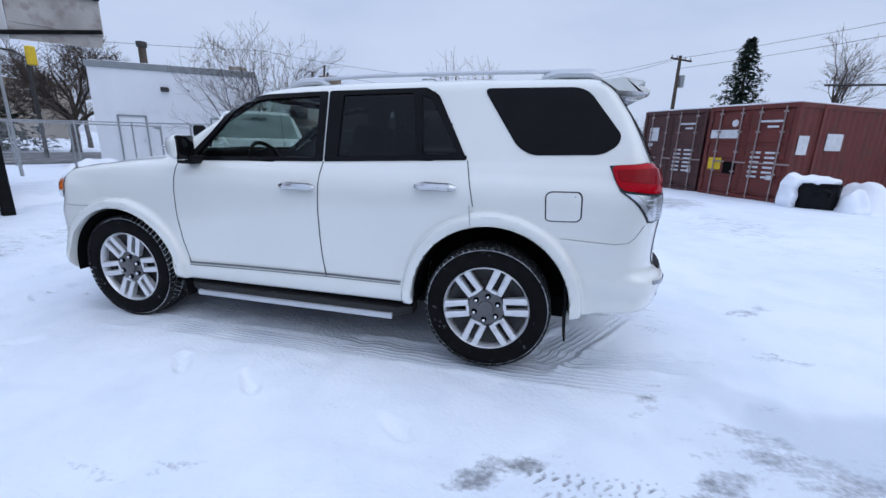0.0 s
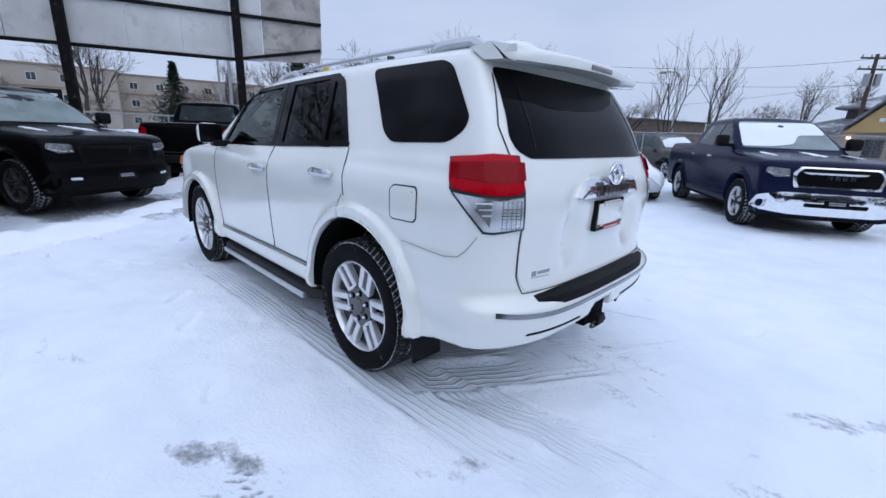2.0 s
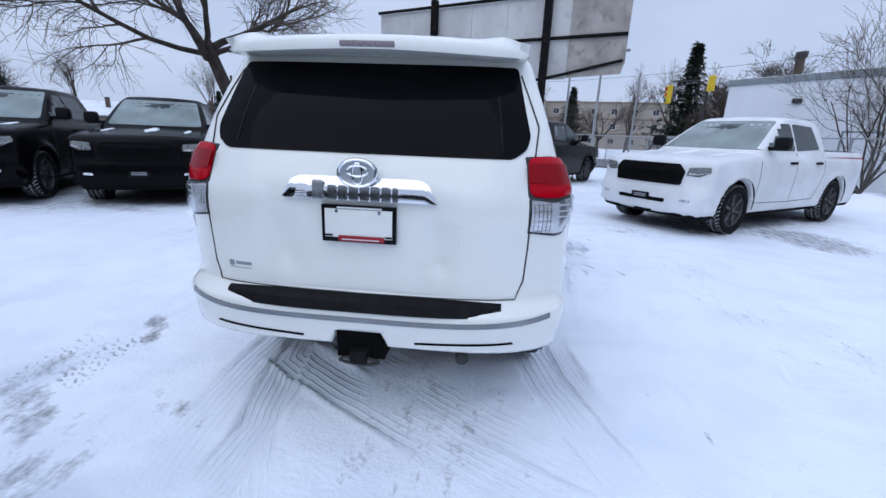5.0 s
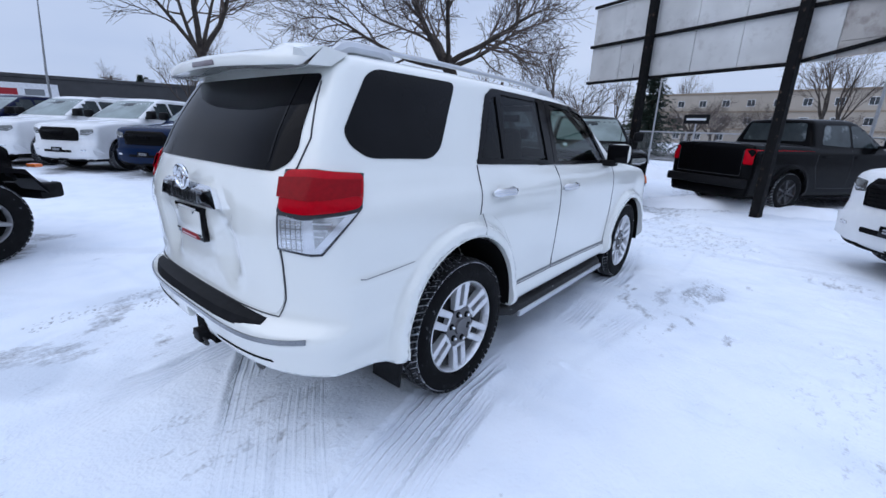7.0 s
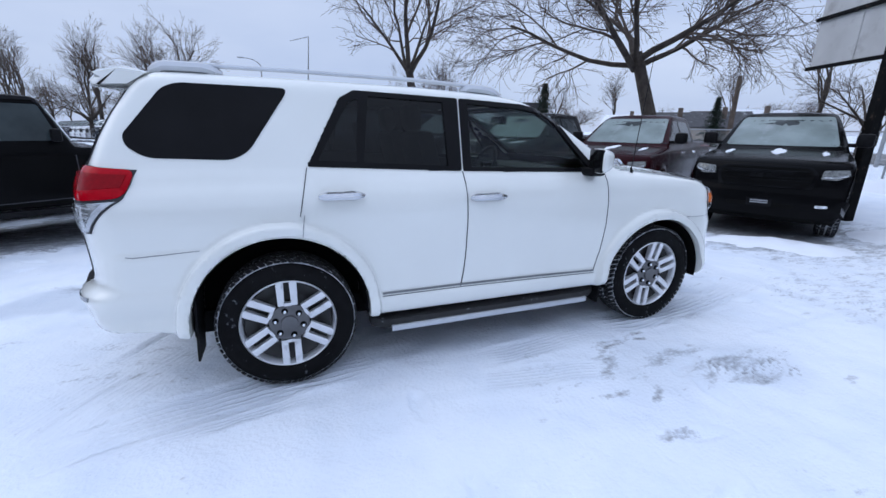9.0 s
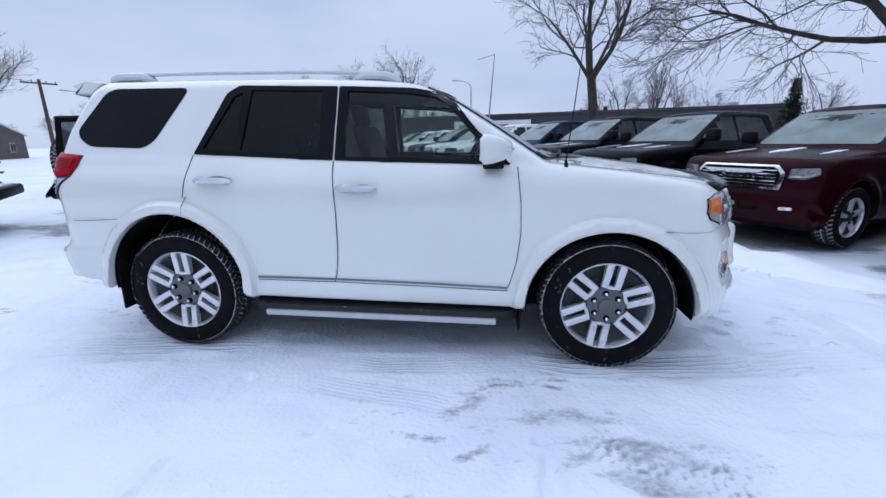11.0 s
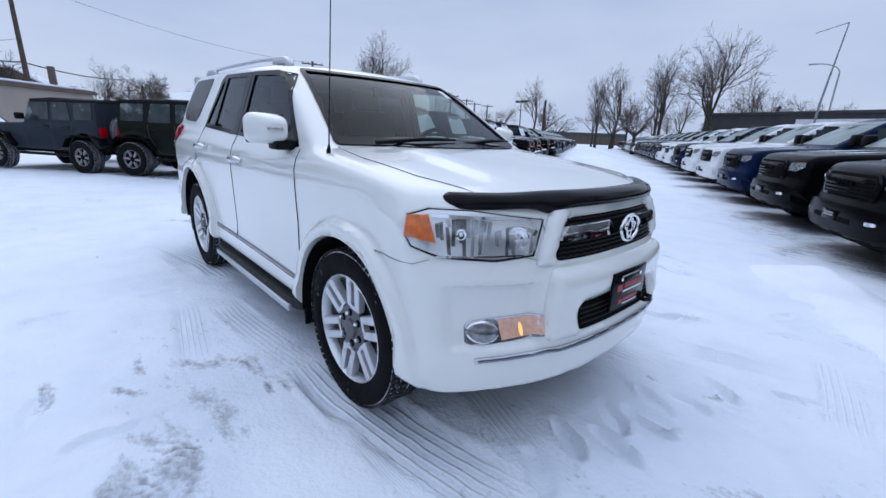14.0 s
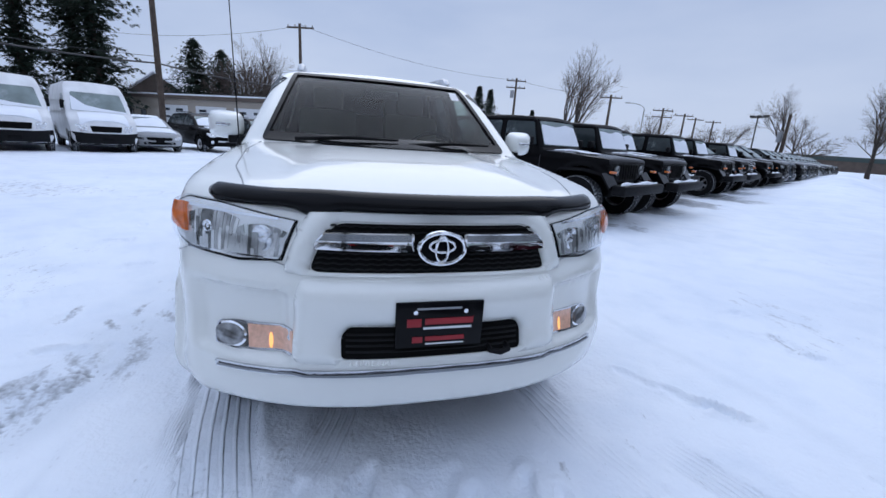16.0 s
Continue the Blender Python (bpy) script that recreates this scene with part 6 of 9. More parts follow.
JEEP = Kind([(.45, .76), (.6, .78), (1.1, .78), (1.3, .75)], [(.4, -.42), (.6, -.36), (1.15, -.37), (1.3, -.6)], .06,
            [(-.35, 1.15), (-.5, 1.19), (-1.7, 1.25), (-4.5, 1.25)], -4.32, [(1.1, .775), (1.3, .765), (1.86, .69)], [(1.1, -1.66), (1.25, -1.72), (1.8, -1.98), (1.9, -2.1)],
            [(1.0, -4.32), (1.9, -4.25)], [(-4.3, 1.84), (-2.8, 1.88), (-1.9, 1.84)], [(-.86, .42, .56), (-3.87, .42, .56)], .48, 1.1, .035)


def vehicle(name, kind, label, category, group, length, high, paint, step=.055):
    ob = thing(name, Matrix.Identity(4), label, category, group)
    P, F = solid(kind, (-length - .1, -1.12, .2), (.12, 1.12, high + .1), step, 2)
    c = P[F].mean(1)
    a = np.abs(c[:, 1])
    ar = np.full(len(c), 9.0)
    for cx, cz, r in kind.arches:
        ar = np.minimum(ar, np.hypot(c[:, 0] - cx, c[:, 2] - cz) / r)
    dark = ((ar < 1.02) & (a < .93)) | (c[:, 2] < kind.floor + .06)
    obj("body", P, F, [paint, DARK], ob, "", 45, dark.astype(int))
    return ob


def on_side(kind, name, poly, s, mat, parent, off=.006, thick=.012, step=.12, label="", r=0.0):
    poly = rounded(poly, r, 3) if r else poly
    return panel(name, [(x, s * 1.2, z) for x, z in poly], (0, -s, 0), kind, mat, parent, off, thick, step, label)


def on_front(kind, name, poly, mat, parent, off=.006, thick=.012, step=.12, label="", r=0.0):
    poly = rounded(poly, r, 3) if r else poly
    return panel(name, [(.6, y, z) for y, z in poly], (-1, 0, 0), kind, mat, parent, off, thick, step, label)


def on_back(kind, name, poly, mat, parent, x, off=.006, thick=.012, step=.12, label="", r=0.0):
    poly = rounded(poly, r, 3) if r else poly
    return panel(name, [(x - .6, y, z) for y, z in poly], (1, 0, 0), kind, mat, parent, off, thick, step, label)


def on_top(kind, name, poly, mat, parent, off=.012, thick=.015, step=.12, label=""):
    return panel(name, [(x, y, 2.6) for x, y in poly], (0, 0, -1), kind, mat, parent, off, thick, step, label)


def four_wheels(ob, xs, y, r, w, rim, spokes, rim_mat, pocket, blocks=40):
    first = None
    for x in xs:
        for s in (-1, 1):
            m = Matrix.Translation((x, s * y, r)) @ Matrix.Rotation(0 if s > 0 else math.pi, 4, 'Z') @ Matrix.Rotation(.3 * x, 4, 'Y')
            if first is None:
                first = wheel(ob, m, r, w, rim, spokes, "single", "black tyre on an alloy rim", rim_mat, pocket, blocks)
            else:
                k = copy_thing(first, m)
                k.parent = ob


def snow_patch(rng, cx, cy, rx, ry, n=22):
    return [(cx + rx * math.cos(a) * rng.uniform(.62, 1.12), cy + ry * math.sin(a) * rng.uniform(.55, 1.25)) for a in np.linspace(0, 2 * math.pi, n, endpoint=False)]


def pickup(trim, rim_mat, seed, grille_mat, bumper, snow=True):
    K = PICKUP
    ob = vehicle("pickup_truck", K, "full-size crew-cab pickup truck parked on snow", "pickup truck", "pickup trucks in the row", 5.8, 2.0, PAINT)
    rng = random.Random(seed)
    four_wheels(ob, (-.98, -4.55), .86, .41, .27, .27, 5 if seed % 2 else 6, rim_mat, GUNMETAL)
    on_front(K, "windscreen", [(-.80, 1.36), (-.66, 1.86), (.66, 1.86), (.80, 1.36)], FROSTED, ob, r=.06, label="frosted windscreen")
    sur = on_front(K, "grille_surround", [(-.58, .78), (-.62, 1.0), (-.52, 1.10), (.52, 1.10), (.62, 1.0), (.58, .78)], trim, ob, .018, .03, r=.025, label="grille surround")
    on_front(K, "grille", [(-.53, .81), (-.57, .99), (-.49, 1.075), (.49, 1.075), (.57, .99), (.53, .81)], DARK, sur, .022, .01, r=.04)
    for z in (.85, .895, .94, .985, 1.03):
        on_front(K, "grille_bar", stroke([(-.52, z), (0, z), (.52, z)], .014), grille_mat, sur, .030, .012)
    for k in range(4):
        on_front(K, "grille_mark", [(-.19 + .1 * k, .925), (-.19 + .1 * k, .985), (-.115 + .1 * k, .985), (-.115 + .1 * k, .925)], trim, sur, .040, .014)
    for s in (-1, 1):
        hl = on_front(K, "head_lamp", [(s * .64, .94), (s * .66, 1.06), (s * .93, 1.08), (s * .95, 1.0), (s * .82, .93)], LAMPDARK, ob, .008, .02, r=.02, label="clear head lamp")
        on_front(K, "lamp_strip", stroke([(s * .66, .965), (s * .8, .965), (s * .92, 1.0)], .022), LAMP, hl, .013, .006)
        on_front(K, "fog_lamp", [(s * .64, .535), (s * .64, .575), (s * .78, .58), (s * .78, .54)], LAMP, ob, .050, .02, r=.02, label="fog lamp")
        on_side(K, "front_window", [(-1.62, 1.36), (-2.22, 1.80), (-2.72, 1.82), (-2.75, 1.36)], s, WINDOW, ob, r=.05)
        on_side(K, "rear_window", [(-2.82, 1.36), (-2.80, 1.82), (-3.55, 1.80), (-3.72, 1.40)], s, WINDOW, ob, r=.05)
        for pts in ([(-1.52, 1.32), (-1.55, .9), (-1.55, .5), (-2.76, .48), (-2.78, 1.32)], [(-2.78, .48), (-3.7, .5), (-3.92, .95), (-3.85, 1.32)]):
            on_side(K, "door_gap", stroke(pts, .012), s, SEAM, ob, .002, .004)
        for x in (-2.60, -3.60):
            on_side(K, "door_handle", [(x - .11, 1.135), (x - .11, 1.175), (x + .11, 1.175), (x + .11, 1.135)], s, trim, ob, .03, .03, r=.015)
        on_side(K, "wheel_lip", stroke([(-.98 + .5 * math.cos(a), .40 + .5 * math.sin(a)) for a in np.linspace(0, math.pi, 20)], .05), s, BLACK, ob, .012, .02, .08)
        on_side(K, "wheel_lip", stroke([(-4.55 + .5 * math.cos(a), .40 + .5 * math.sin(a)) for a in np.linspace(0, math.pi, 20)], .05), s, BLACK, ob, .012, .02, .08)
        bm = bmesh.new()
        box(bm, (-1.92, min(s * .98, s * 1.20), 1.36), (-1.74, max(s * .98, s * 1.20), 1.58), .05)
        mir = part("door_mirror", bm, BLACK, ob)
        bm = bmesh.new()
        box(bm, (-1.90, min(s * .86, s * 1.0), 1.36), (-1.80, max(s * .86, s * 1.0), 1.42), .01)
        part("mirror_arm", bm, BLACK, mir)
        on_back(K, "tail_lamp", [(s * .80, .98), (s * .80, 1.28), (s * .96, 1.28), (s * .97, .98)], RED, ob, -5.8, .010, .02, r=.03, label="red tail lamp")
    on_front(K, "front_bumper", [(-.97, .42), (-.98, .64), (-.70, .70), (.70, .70), (.98, .64), (.97, .42), (.6, .38), (-.6, .38)], bumper, ob, .045, .10, .10, "front bumper", r=.04)
    on_front(K, "bumper_slot", [(-.42, .50), (-.42, .56), (.42, .56), (.42, .50)], DARK, ob, .050, .01, r=.02)
    on_front(K, "bumper_intake", [(-.5, .40), (-.5, .47), (.5, .47), (.5, .40)], DARK, ob, .03, .03)
    bm = bmesh.new()
    box(bm, (.04, -.16, .50), (.058, .16, .62), .004)
    pb = part("front_plate", bm, GLOSSBLACK, ob, "black dealer plate with pale bars")
    for z in (.575, .545):
        bm = bmesh.new()
        box(bm, (.058, -.11, z), (.062, .11, z + .018))
        part("plate_bar", bm, GREYMARK, pb)
    bm = bmesh.new()
    box(bm, (-5.86, -.95, .50), (-5.66, .95, .68), .03)
    part("rear_bumper", bm, trim if trim is CHROME else BLACK, ob, "rear bumper")
    on_back(K, "tailgate_gap", stroke([(-.78, 1.38), (-.78, .74), (.78, .74), (.78, 1.38)], .012), SEAM, ob, -5.8, .002, .004)
    on_back(K, "back_light", [(-.70, 1.46), (-.62, 1.84), (.62, 1.84), (.70, 1.46)], WINDOW, ob, -4.1, .006, .01, r=.05)
    on_top(K, "bed_cover", [(-4.1, -.82), (-5.68, -.82), (-5.68, .82), (-4.1, .82)], BLACK, ob, .004, .02)
    if snow:
        for cx, cy, rx, ry in ((-.98, -.62, .34, .05), (-1.0, .05, .42, .09), (-.98, .64, .32, .045)):
            on_top(K, "hood_snow", snow_patch(rng, cx, cy, rx, ry), SNOWCAP, ob, .008, .01, .08)
    return ob


def jeep(seed):
    K = JEEP
    ob = vehicle("off_roader", K, "boxy four-door off-roader with black hard top and spare wheel", "off-roader", "off-roaders in the row", 4.4, 1.9, PAINT)
    four_wheels(ob, (-.86, -3.87), .82, .42, .28, .23, 6, RIMGREY, DARK)
    rng = random.Random(seed)
    on_front(K, "windscreen", [(-.66, 1.31), (-.60, 1.76), (.60, 1.76), (.66, 1.31)], FROSTED, ob, r=.04, label="frosted upright windscreen")
    on_front(K, "windscreen_snow", [(-.65, 1.32), (-.60, 1.70), (-.2, 1.66), (.2, 1.72), (.60, 1.68), (.65, 1.32)], SNOWCAP, ob, .012, .01, r=.05)
    top = P, F = solid(lambda x, y, z: np.maximum(K(x, y, z) - .012, 1.30 - z), (-4.5, -.95, 1.25), (-1.6, .95, 1.98), .06, 1)
    c = P[F].mean(1)
    keep = ~((np.abs(c[:, 1]) > .6) & (c[:, 2] < 1.78)) & ~((c[:, 2] < 1.78) & (c[:, 0] > -2.0)) & ~((c[:, 2] < 1.74) & (c[:, 0] < -4.2))
    obj("hard_top", P, F[keep], BLACK, ob, "black hard top", 40)
    for k in range(7):
        y = (k - 3) * .105
        on_front(K, "grille_slot", [(y - .03, .80), (y - .03, 1.06), (y + .03, 1.06), (y + .03, .80)], DARK, ob, .006, .01, r=.02)
    for s in (-1, 1):
        V, F = lathe([(.10, 0), (.10, .03), (.085, .04), (.04, .045), (.001, .05), (.001, 0)], 20)
        obj("head_lamp", [(y - .39, s * .50 + x * .9, .96 + z * .9) for x, y, z in V], F, LAMPDARK, ob, "round head lamp")
        bm = bmesh.new()
        box(bm, (-.30, min(s * .80, s * .93), .925), (-.22, max(s * .80, s * .93), .965), .01)
        part("marker_lamp", bm, AMBER, ob, "amber marker lamp")
        for cx, ln in ((-.86, .62), (-3.87, .60)):
            pts = [(cx + ln, .70), (cx + ln * .72, .93), (cx + .1, .985), (cx - ln * .62, .96), (cx - ln, .66)]
            V, F = [], []
            for x, z in pts:
                V += [(x, s * .60, z), (x, s * .95, z - .01), (x, s * .955, z - .06), (x, s * .60, z - .05)]
            F = [(4 * i + a, 4 * i + (a + 1) % 4, 4 * i + 4 + (a + 1) % 4, 4 * i + 4 + a) for i in range(4) for a in range(4)] + [(0, 1, 2, 3), (19, 18, 17, 16)]
            obj("wing_flare", V, F, GLOSSBLACK, ob, "black wing flare", 20)
        on_side(K, "front_window", [(-1.92, 1.31), (-2.06, 1.74), (-2.72, 1.75), (-2.72, 1.31)], s, WINDOW, ob, .016, .02, r=.03)
        on_side(K, "rear_window", [(-2.86, 1.31), (-2.86, 1.75), (-3.36, 1.75), (-3.46, 1.31)], s, WINDOW, ob, .016, .02, r=.03)
        on_side(K, "quarter_window", [(-3.58, 1.33), (-3.58, 1.74), (-4.16, 1.73), (-4.18, 1.33)], s, WINDOW, ob, .016, .02, r=.04)
        for pts in ([(-1.80, 1.26), (-1.80, .58), (-2.76, .56), (-2.76, 1.26)], [(-2.80, .56), (-3.2, .58), (-3.45, .95), (-3.48, 1.26)]):
            on_side(K, "door_gap", stroke(pts, .014), s, SEAM, ob, .003, .004)
        for x in (-2.62, -3.32):
            on_side(K, "door_handle", [(x - .08, 1.13), (x - .08, 1.16), (x + .08, 1.16), (x + .08, 1.13)], s, BLACK, ob, .03, .03)
        bm = bmesh.new()
        box(bm, (-2.02, min(s * .84, s * 1.03), 1.30), (-1.92, max(s * .84, s * 1.03), 1.46), .03)
        part("door_mirror", bm, BLACK, ob)
        bm = bmesh.new()
        box(bm, (-4.36, min(s * .56, s * .74), .92), (-4.31, max(s * .56, s * .74), 1.16), .015)
        part("tail_lamp", bm, RED, ob, "red tail lamp")
        bm = bmesh.new()
        box(bm, (-3.3, min(s * .72, s * .84), .40), (-1.5, max(s * .72, s * .84), .47), .02)
        part("side_step", bm, BLACK, ob)
    bm = bmesh.new()
    box(bm, (-.26, -.86, .56), (0, .86, .74), .04)
    part("front_bumper", bm, BLACK, ob, "black steel front bumper")
    ridge = np.linspace(-.82, .82, 15)
    obj("bumper_snow", *tube([(-.12 + .02 * math.sin(5 * y), y, .742 + .008 * math.sin(9 * y)) for y in ridge], [.012] + [.038 + .010 * math.sin(7 * y) for y in ridge[1:-1]] + [.012], 8), SNOWCAP, ob, "", 60)
    on_top(K, "cowl_snow", snow_patch(rng, -1.53, 0, .12, .62), SNOWCAP, ob, .012, .014, .05)
    bm = bmesh.new()
    box(bm, (-4.48, -.80, .56), (-4.3, .80, .72), .04)
    part("rear_bumper", bm, BLACK, ob)
    sp_ = wheel(ob, Matrix.Translation((-4.47, .12, 1.08)) @ Matrix.Rotation(math.pi / 2, 4, 'Z'), .40, .26, .23, 6, "single", "black spare tyre", GUNMETAL, DARK, 36)
    on_top(K, "hood_snow", snow_patch(rng, -1.15, -.12, .30, .22), SNOWCAP, ob, .008, .010, .08)
    return ob


def plain_car(kind, name, label, category, length, high, snow, windows, seed=1):
    K = kind
    ob = vehicle(name, K, label, category, "", length, high, PAINT, .05)
    arches = K.arches
    four_wheels(ob, (arches[0][0], arches[1][0]), .80 if kind is not VAN else .86, arches[0][1], .22, .22, 5, SILVER, GUNMETAL, 36)
    rng = random.Random(seed)
    for key, poly in windows.items():
        if key == "windscreen":
            on_front(K, key, poly, FROSTED, ob, r=.05)
        else:
            for s in (-1, 1):
                on_side(K, "side_window", poly, s, WINDOW, ob, r=.05)
    zb = (.27, .37) if seed == 7 else (.68, .84) if seed == 9 else {"van": (.75, .95), "car": (.50, .62)}.get(category, (.66, .84))
    on_front(K, "grille", [(-.42, zb[0]), (-.46, zb[1]), (.46, zb[1]), (.42, zb[0])], DARK, ob, .008, .02, r=.03, label="dark grille")
    if seed != 7:
        on_front(K, "intake", [(-.55, .34), (-.55, .44), (.55, .44), (.55, .34)], DARK, ob, .008, .02, r=.03)
    for s in (-1, 1):
        on_front(K, "head_lamp", [(s * .54, zb[0] + .02), (s * .54, zb[1]), (s * .80, zb[1] + .06), (s * .84, zb[1] - .02), (s * .72, zb[0] + .02)], LAMP, ob, .008, .02, r=.02, label="clear head lamp")
        bm = bmesh.new()
        mx = {"van": -1.2, "car": -1.55}.get(category, -1.5)
        mz = {"van": 1.5, "car": .98}.get(category, 1.15)
        box(bm, (mx - .12, min(s * .90, s * 1.06), mz), (mx, max(s * .90, s * 1.06), mz + (.28 if category == "van" else .14)), .03)
        part("door_mirror", bm, BLACK, ob)
    bm = bmesh.new()
    box(bm, (0.005, -.15, .44), (.02, .15, .54), .003)
    part("front_plate", bm, GLOSSBLACK, ob)
    if category != "van":
        w = np.array(windows["windscreen"]) * (.97, 1.0) + (0, .012)
        on_front(K, "windscreen_snow", [(w[0][0], w[0][1]), tuple(w[1] * .6 + w[0] * .4), (-.25, w[1][1] - .06), (.22, w[1][1] - .02), tuple(w[2]), tuple(w[3])], SNOWCAP, ob, .016, .014, .06, "snow on the windscreen", r=.05)
    if category == "van":
        on_front(K, "front_bumper", [(-.98, .34), (-.98, .74), (-.55, .70), (.55, .70), (.98, .74), (.98, .34)], BLACK, ob, .012, .03, r=.03, label="black plastic bumper")
        on_front(K, "windscreen_snow", [(-.80, 1.46), (-.74, 1.98), (-.4, 1.66), (.1, 1.55), (.80, 1.48), (.81, 1.44)], SNOWCAP, ob, .014, .012, .08, r=.05)
    for poly in snow:
        on_top(K, "snow_cover", poly, SNOWCAP, ob, .035, .05, .10, "snow lying on the vehicle")
    return ob


def place(x, y, fx, fy, dz=0.0):
    n = math.hypot(fx, fy)
    return Matrix.Translation((x, y, float(lot(x - 2.5 * fx / n, y - 2.5 * fy / n)) + dz)) @ Matrix.Rotation(math.atan2(fy, fx), 4, 'Z')


def coloured(ob, rgb, label=""):
    for c in (ob, *ob.children_recursive):
        c.color = (*rgb, 1)
    if label:
        tagged(ob, label)
    return ob


MAROON, JET, NAVY, BLUE, PURE, SLATE, GREEN, ASH = (.022, .003, .005), (.003, .003, .0035), (.006, .009, .032), (.004, .014, .045), (.72, .73, .74), (.030, .037, .047), (.010, .013, .010), (.35, .36, .37)
RAM_F = (.88, .47)
chrome_truck = pickup(CHROME, SILVER, 1, CHROME, PAINT)
dark_truck = pickup(GLOSSBLACK, GUNMETAL, 2, GLOSSBLACK, PAINT)
work_truck = pickup(CHROME, SILVER, 3, GLOSSBLACK, CHROME)
coloured(chrome_truck, MAROON, "dark maroon crew-cab pickup with chrome grille, snow streaks on its bonnet").matrix_basis = place(-4.07, -3.21, *RAM_F)
coloured(dark_truck, JET, "black crew-cab pickup with black grille beside the sign post").matrix_basis = place(-5.45, -.92, *RAM_F)
rng = random.Random(5)
names = {1: (JET, "black crew-cab pickup in the row, snow on the bonnet", 0), 2: (JET, "black crew-cab pickup with orange marker in the row", 0), 3: (BLUE, "blue crew-cab pickup in the row", 0), 4: (PURE, "white crew-cab pickup with black grille in the row", 0), 5: (PURE, "white crew-cab pickup in the row", 1)}
for i in range(1, 30):
    rgb, lab, chrome = names.get(i, (rng.choice([JET, JET, SLATE, PURE, ASH, JET, NAVY, SLATE]), "", rng.random() < .3))
    if not lab:
        lab = {JET: "black", SLATE: "dark grey", PURE: "white", ASH: "silver", NAVY: "dark blue"}[rgb] + " pickup truck farther along the snowy row"
    coloured(copy_thing(chrome_truck if chrome else dark_truck, place(-3.75 + 1.22 * i, -3.05 - 2.3 * i, *RAM_F)), rgb, lab)
coloured(work_truck, NAVY, "dark blue crew-cab pickup with chrome grille and snowy windscreen").matrix_basis = place(3.14, 6.66, .52, -.854)
on_front(PICKUP, "windscreen_snow", [(-.79, 1.38), (-.68, 1.82), (.64, 1.84), (.70, 1.62), (.20, 1.60), (.05, 1.44), (-.3, 1.39)], SNOWCAP, work_truck, .014, .014, .06, "snow on the windscreen", r=.06)
coloured(copy_thing(dark_truck, place(-3.25, 3.15, .573, -.82)), PURE, "white crew-cab pickup with dark grille and black wheels")
coloured(copy_thing(dark_truck, place(-7.75 - 5.8 * .84, .62 + 5.8 * .54, -.84, .54)), JET, "black crew-cab pickup seen from behind under the sign")

JEEP_F = (-.88, -.47)
off_a, off_b = jeep(0), jeep(3)
coloured(off_a, JET, "black four-door off-roader with snow on its bumper").matrix_basis = place(2.66, -5.12, *JEEP_F)
coloured(off_b, GREEN, "dark green four-door off-roader with black top").matrix_basis = place(7.54, -2.76, -.75, -.66)
for i in range(1, 23):
    rgb = JET if i < 5 else rng.choice([JET, JET, SLATE, GREEN, ASH, JET])
    tint = {JET: "black", SLATE: "grey", GREEN: "dark green", ASH: "silver"}[rgb]
    back, gap = (-.22 if i == 1 else .55 if i in (2, 5, 9) else .0), (.35 if i > 2 else .0)
    spot = place(2.7 + 1.19 * (i + gap) + .88 * back, -4.94 - 2.13 * (i + gap) + .47 * back, JEEP_F[0] + .03 * math.sin(2.1 * i), JEEP_F[1])
    if i < 5 or i == 6:
        coloured(copy_thing(off_b if i == 3 else off_a, spot), rgb, tint + " off-roader with black top in the row")
    else:
        coloured(copy_thing(chrome_truck if i % 5 == 0 else dark_truck, spot), rgb, tint + " pickup truck parked past the off-roaders")
coloured(copy_thing(off_b, place(14.85, 2.75, .83, .55)), SLATE, "slate grey off-roader with spare wheel behind")
coloured(copy_thing(off_a, place(16.6, .6, .83, .55)), JET, "black off-roader with black top parked beside the grey one")

SEDAN_W = {"windscreen": [(-.66, 1.0), (-.55, 1.36), (.55, 1.36), (.66, 1.0)], "side": [(-1.75, 1.0), (-2.3, 1.34), (-3.1, 1.36), (-3.75, 1.08)]}
SUV_W = {"windscreen": [(-.72, 1.18), (-.60, 1.60), (.60, 1.60), (.72, 1.18)], "front": [(-1.45, 1.18), (-2.0, 1.58), (-2.6, 1.60), (-2.65, 1.18)], "rear": [(-2.72, 1.18), (-2.68, 1.60), (-3.5, 1.60), (-3.6, 1.2)], "back": [(-3.7, 1.2), (-3.6, 1.58), (-4.2, 1.55), (-4.35, 1.25)]}
VAN_W = {"windscreen": [(-.82, 1.45), (-.72, 2.10), (.72, 2.10), (.82, 1.45)], "side": [(-1.05, 1.42), (-1.5, 2.0), (-2.1, 2.02), (-2.15, 1.42)]}
full = lambda x0, x1, w: [(x0, -w), (x0, w), (x1, w * .96), (x1, -w * .96)]
coloured(plain_car(SEDAN, "sedan", "white sedan deep under snow", "car", 4.7, 1.5, [full(-.12, -1.2, .74), full(-1.7, -3.8, .52), full(-3.9, -4.6, .66)], SEDAN_W, 7), PURE).matrix_basis = place(-.55, 7.95, .52, -.85) @ Matrix.Diagonal((1, 1, .82, 1))
silver_sedan = coloured(plain_car(SEDAN, "sedan", "silver sedan with snow on roof and bonnet", "car", 4.7, 1.5, [full(-.3, -1.1, .68), full(-2.2, -3.2, .5)], SEDAN_W), ASH)
silver_sedan.matrix_basis = place(16.4, 7.0, -.85, -.5)
suv_b = coloured(plain_car(SUVK, "suv_car", "black sport utility car with snowy bonnet and windscreen", "car", 4.7, 1.8, [full(-.3, -1.1, .6)], SUV_W, 9), JET)
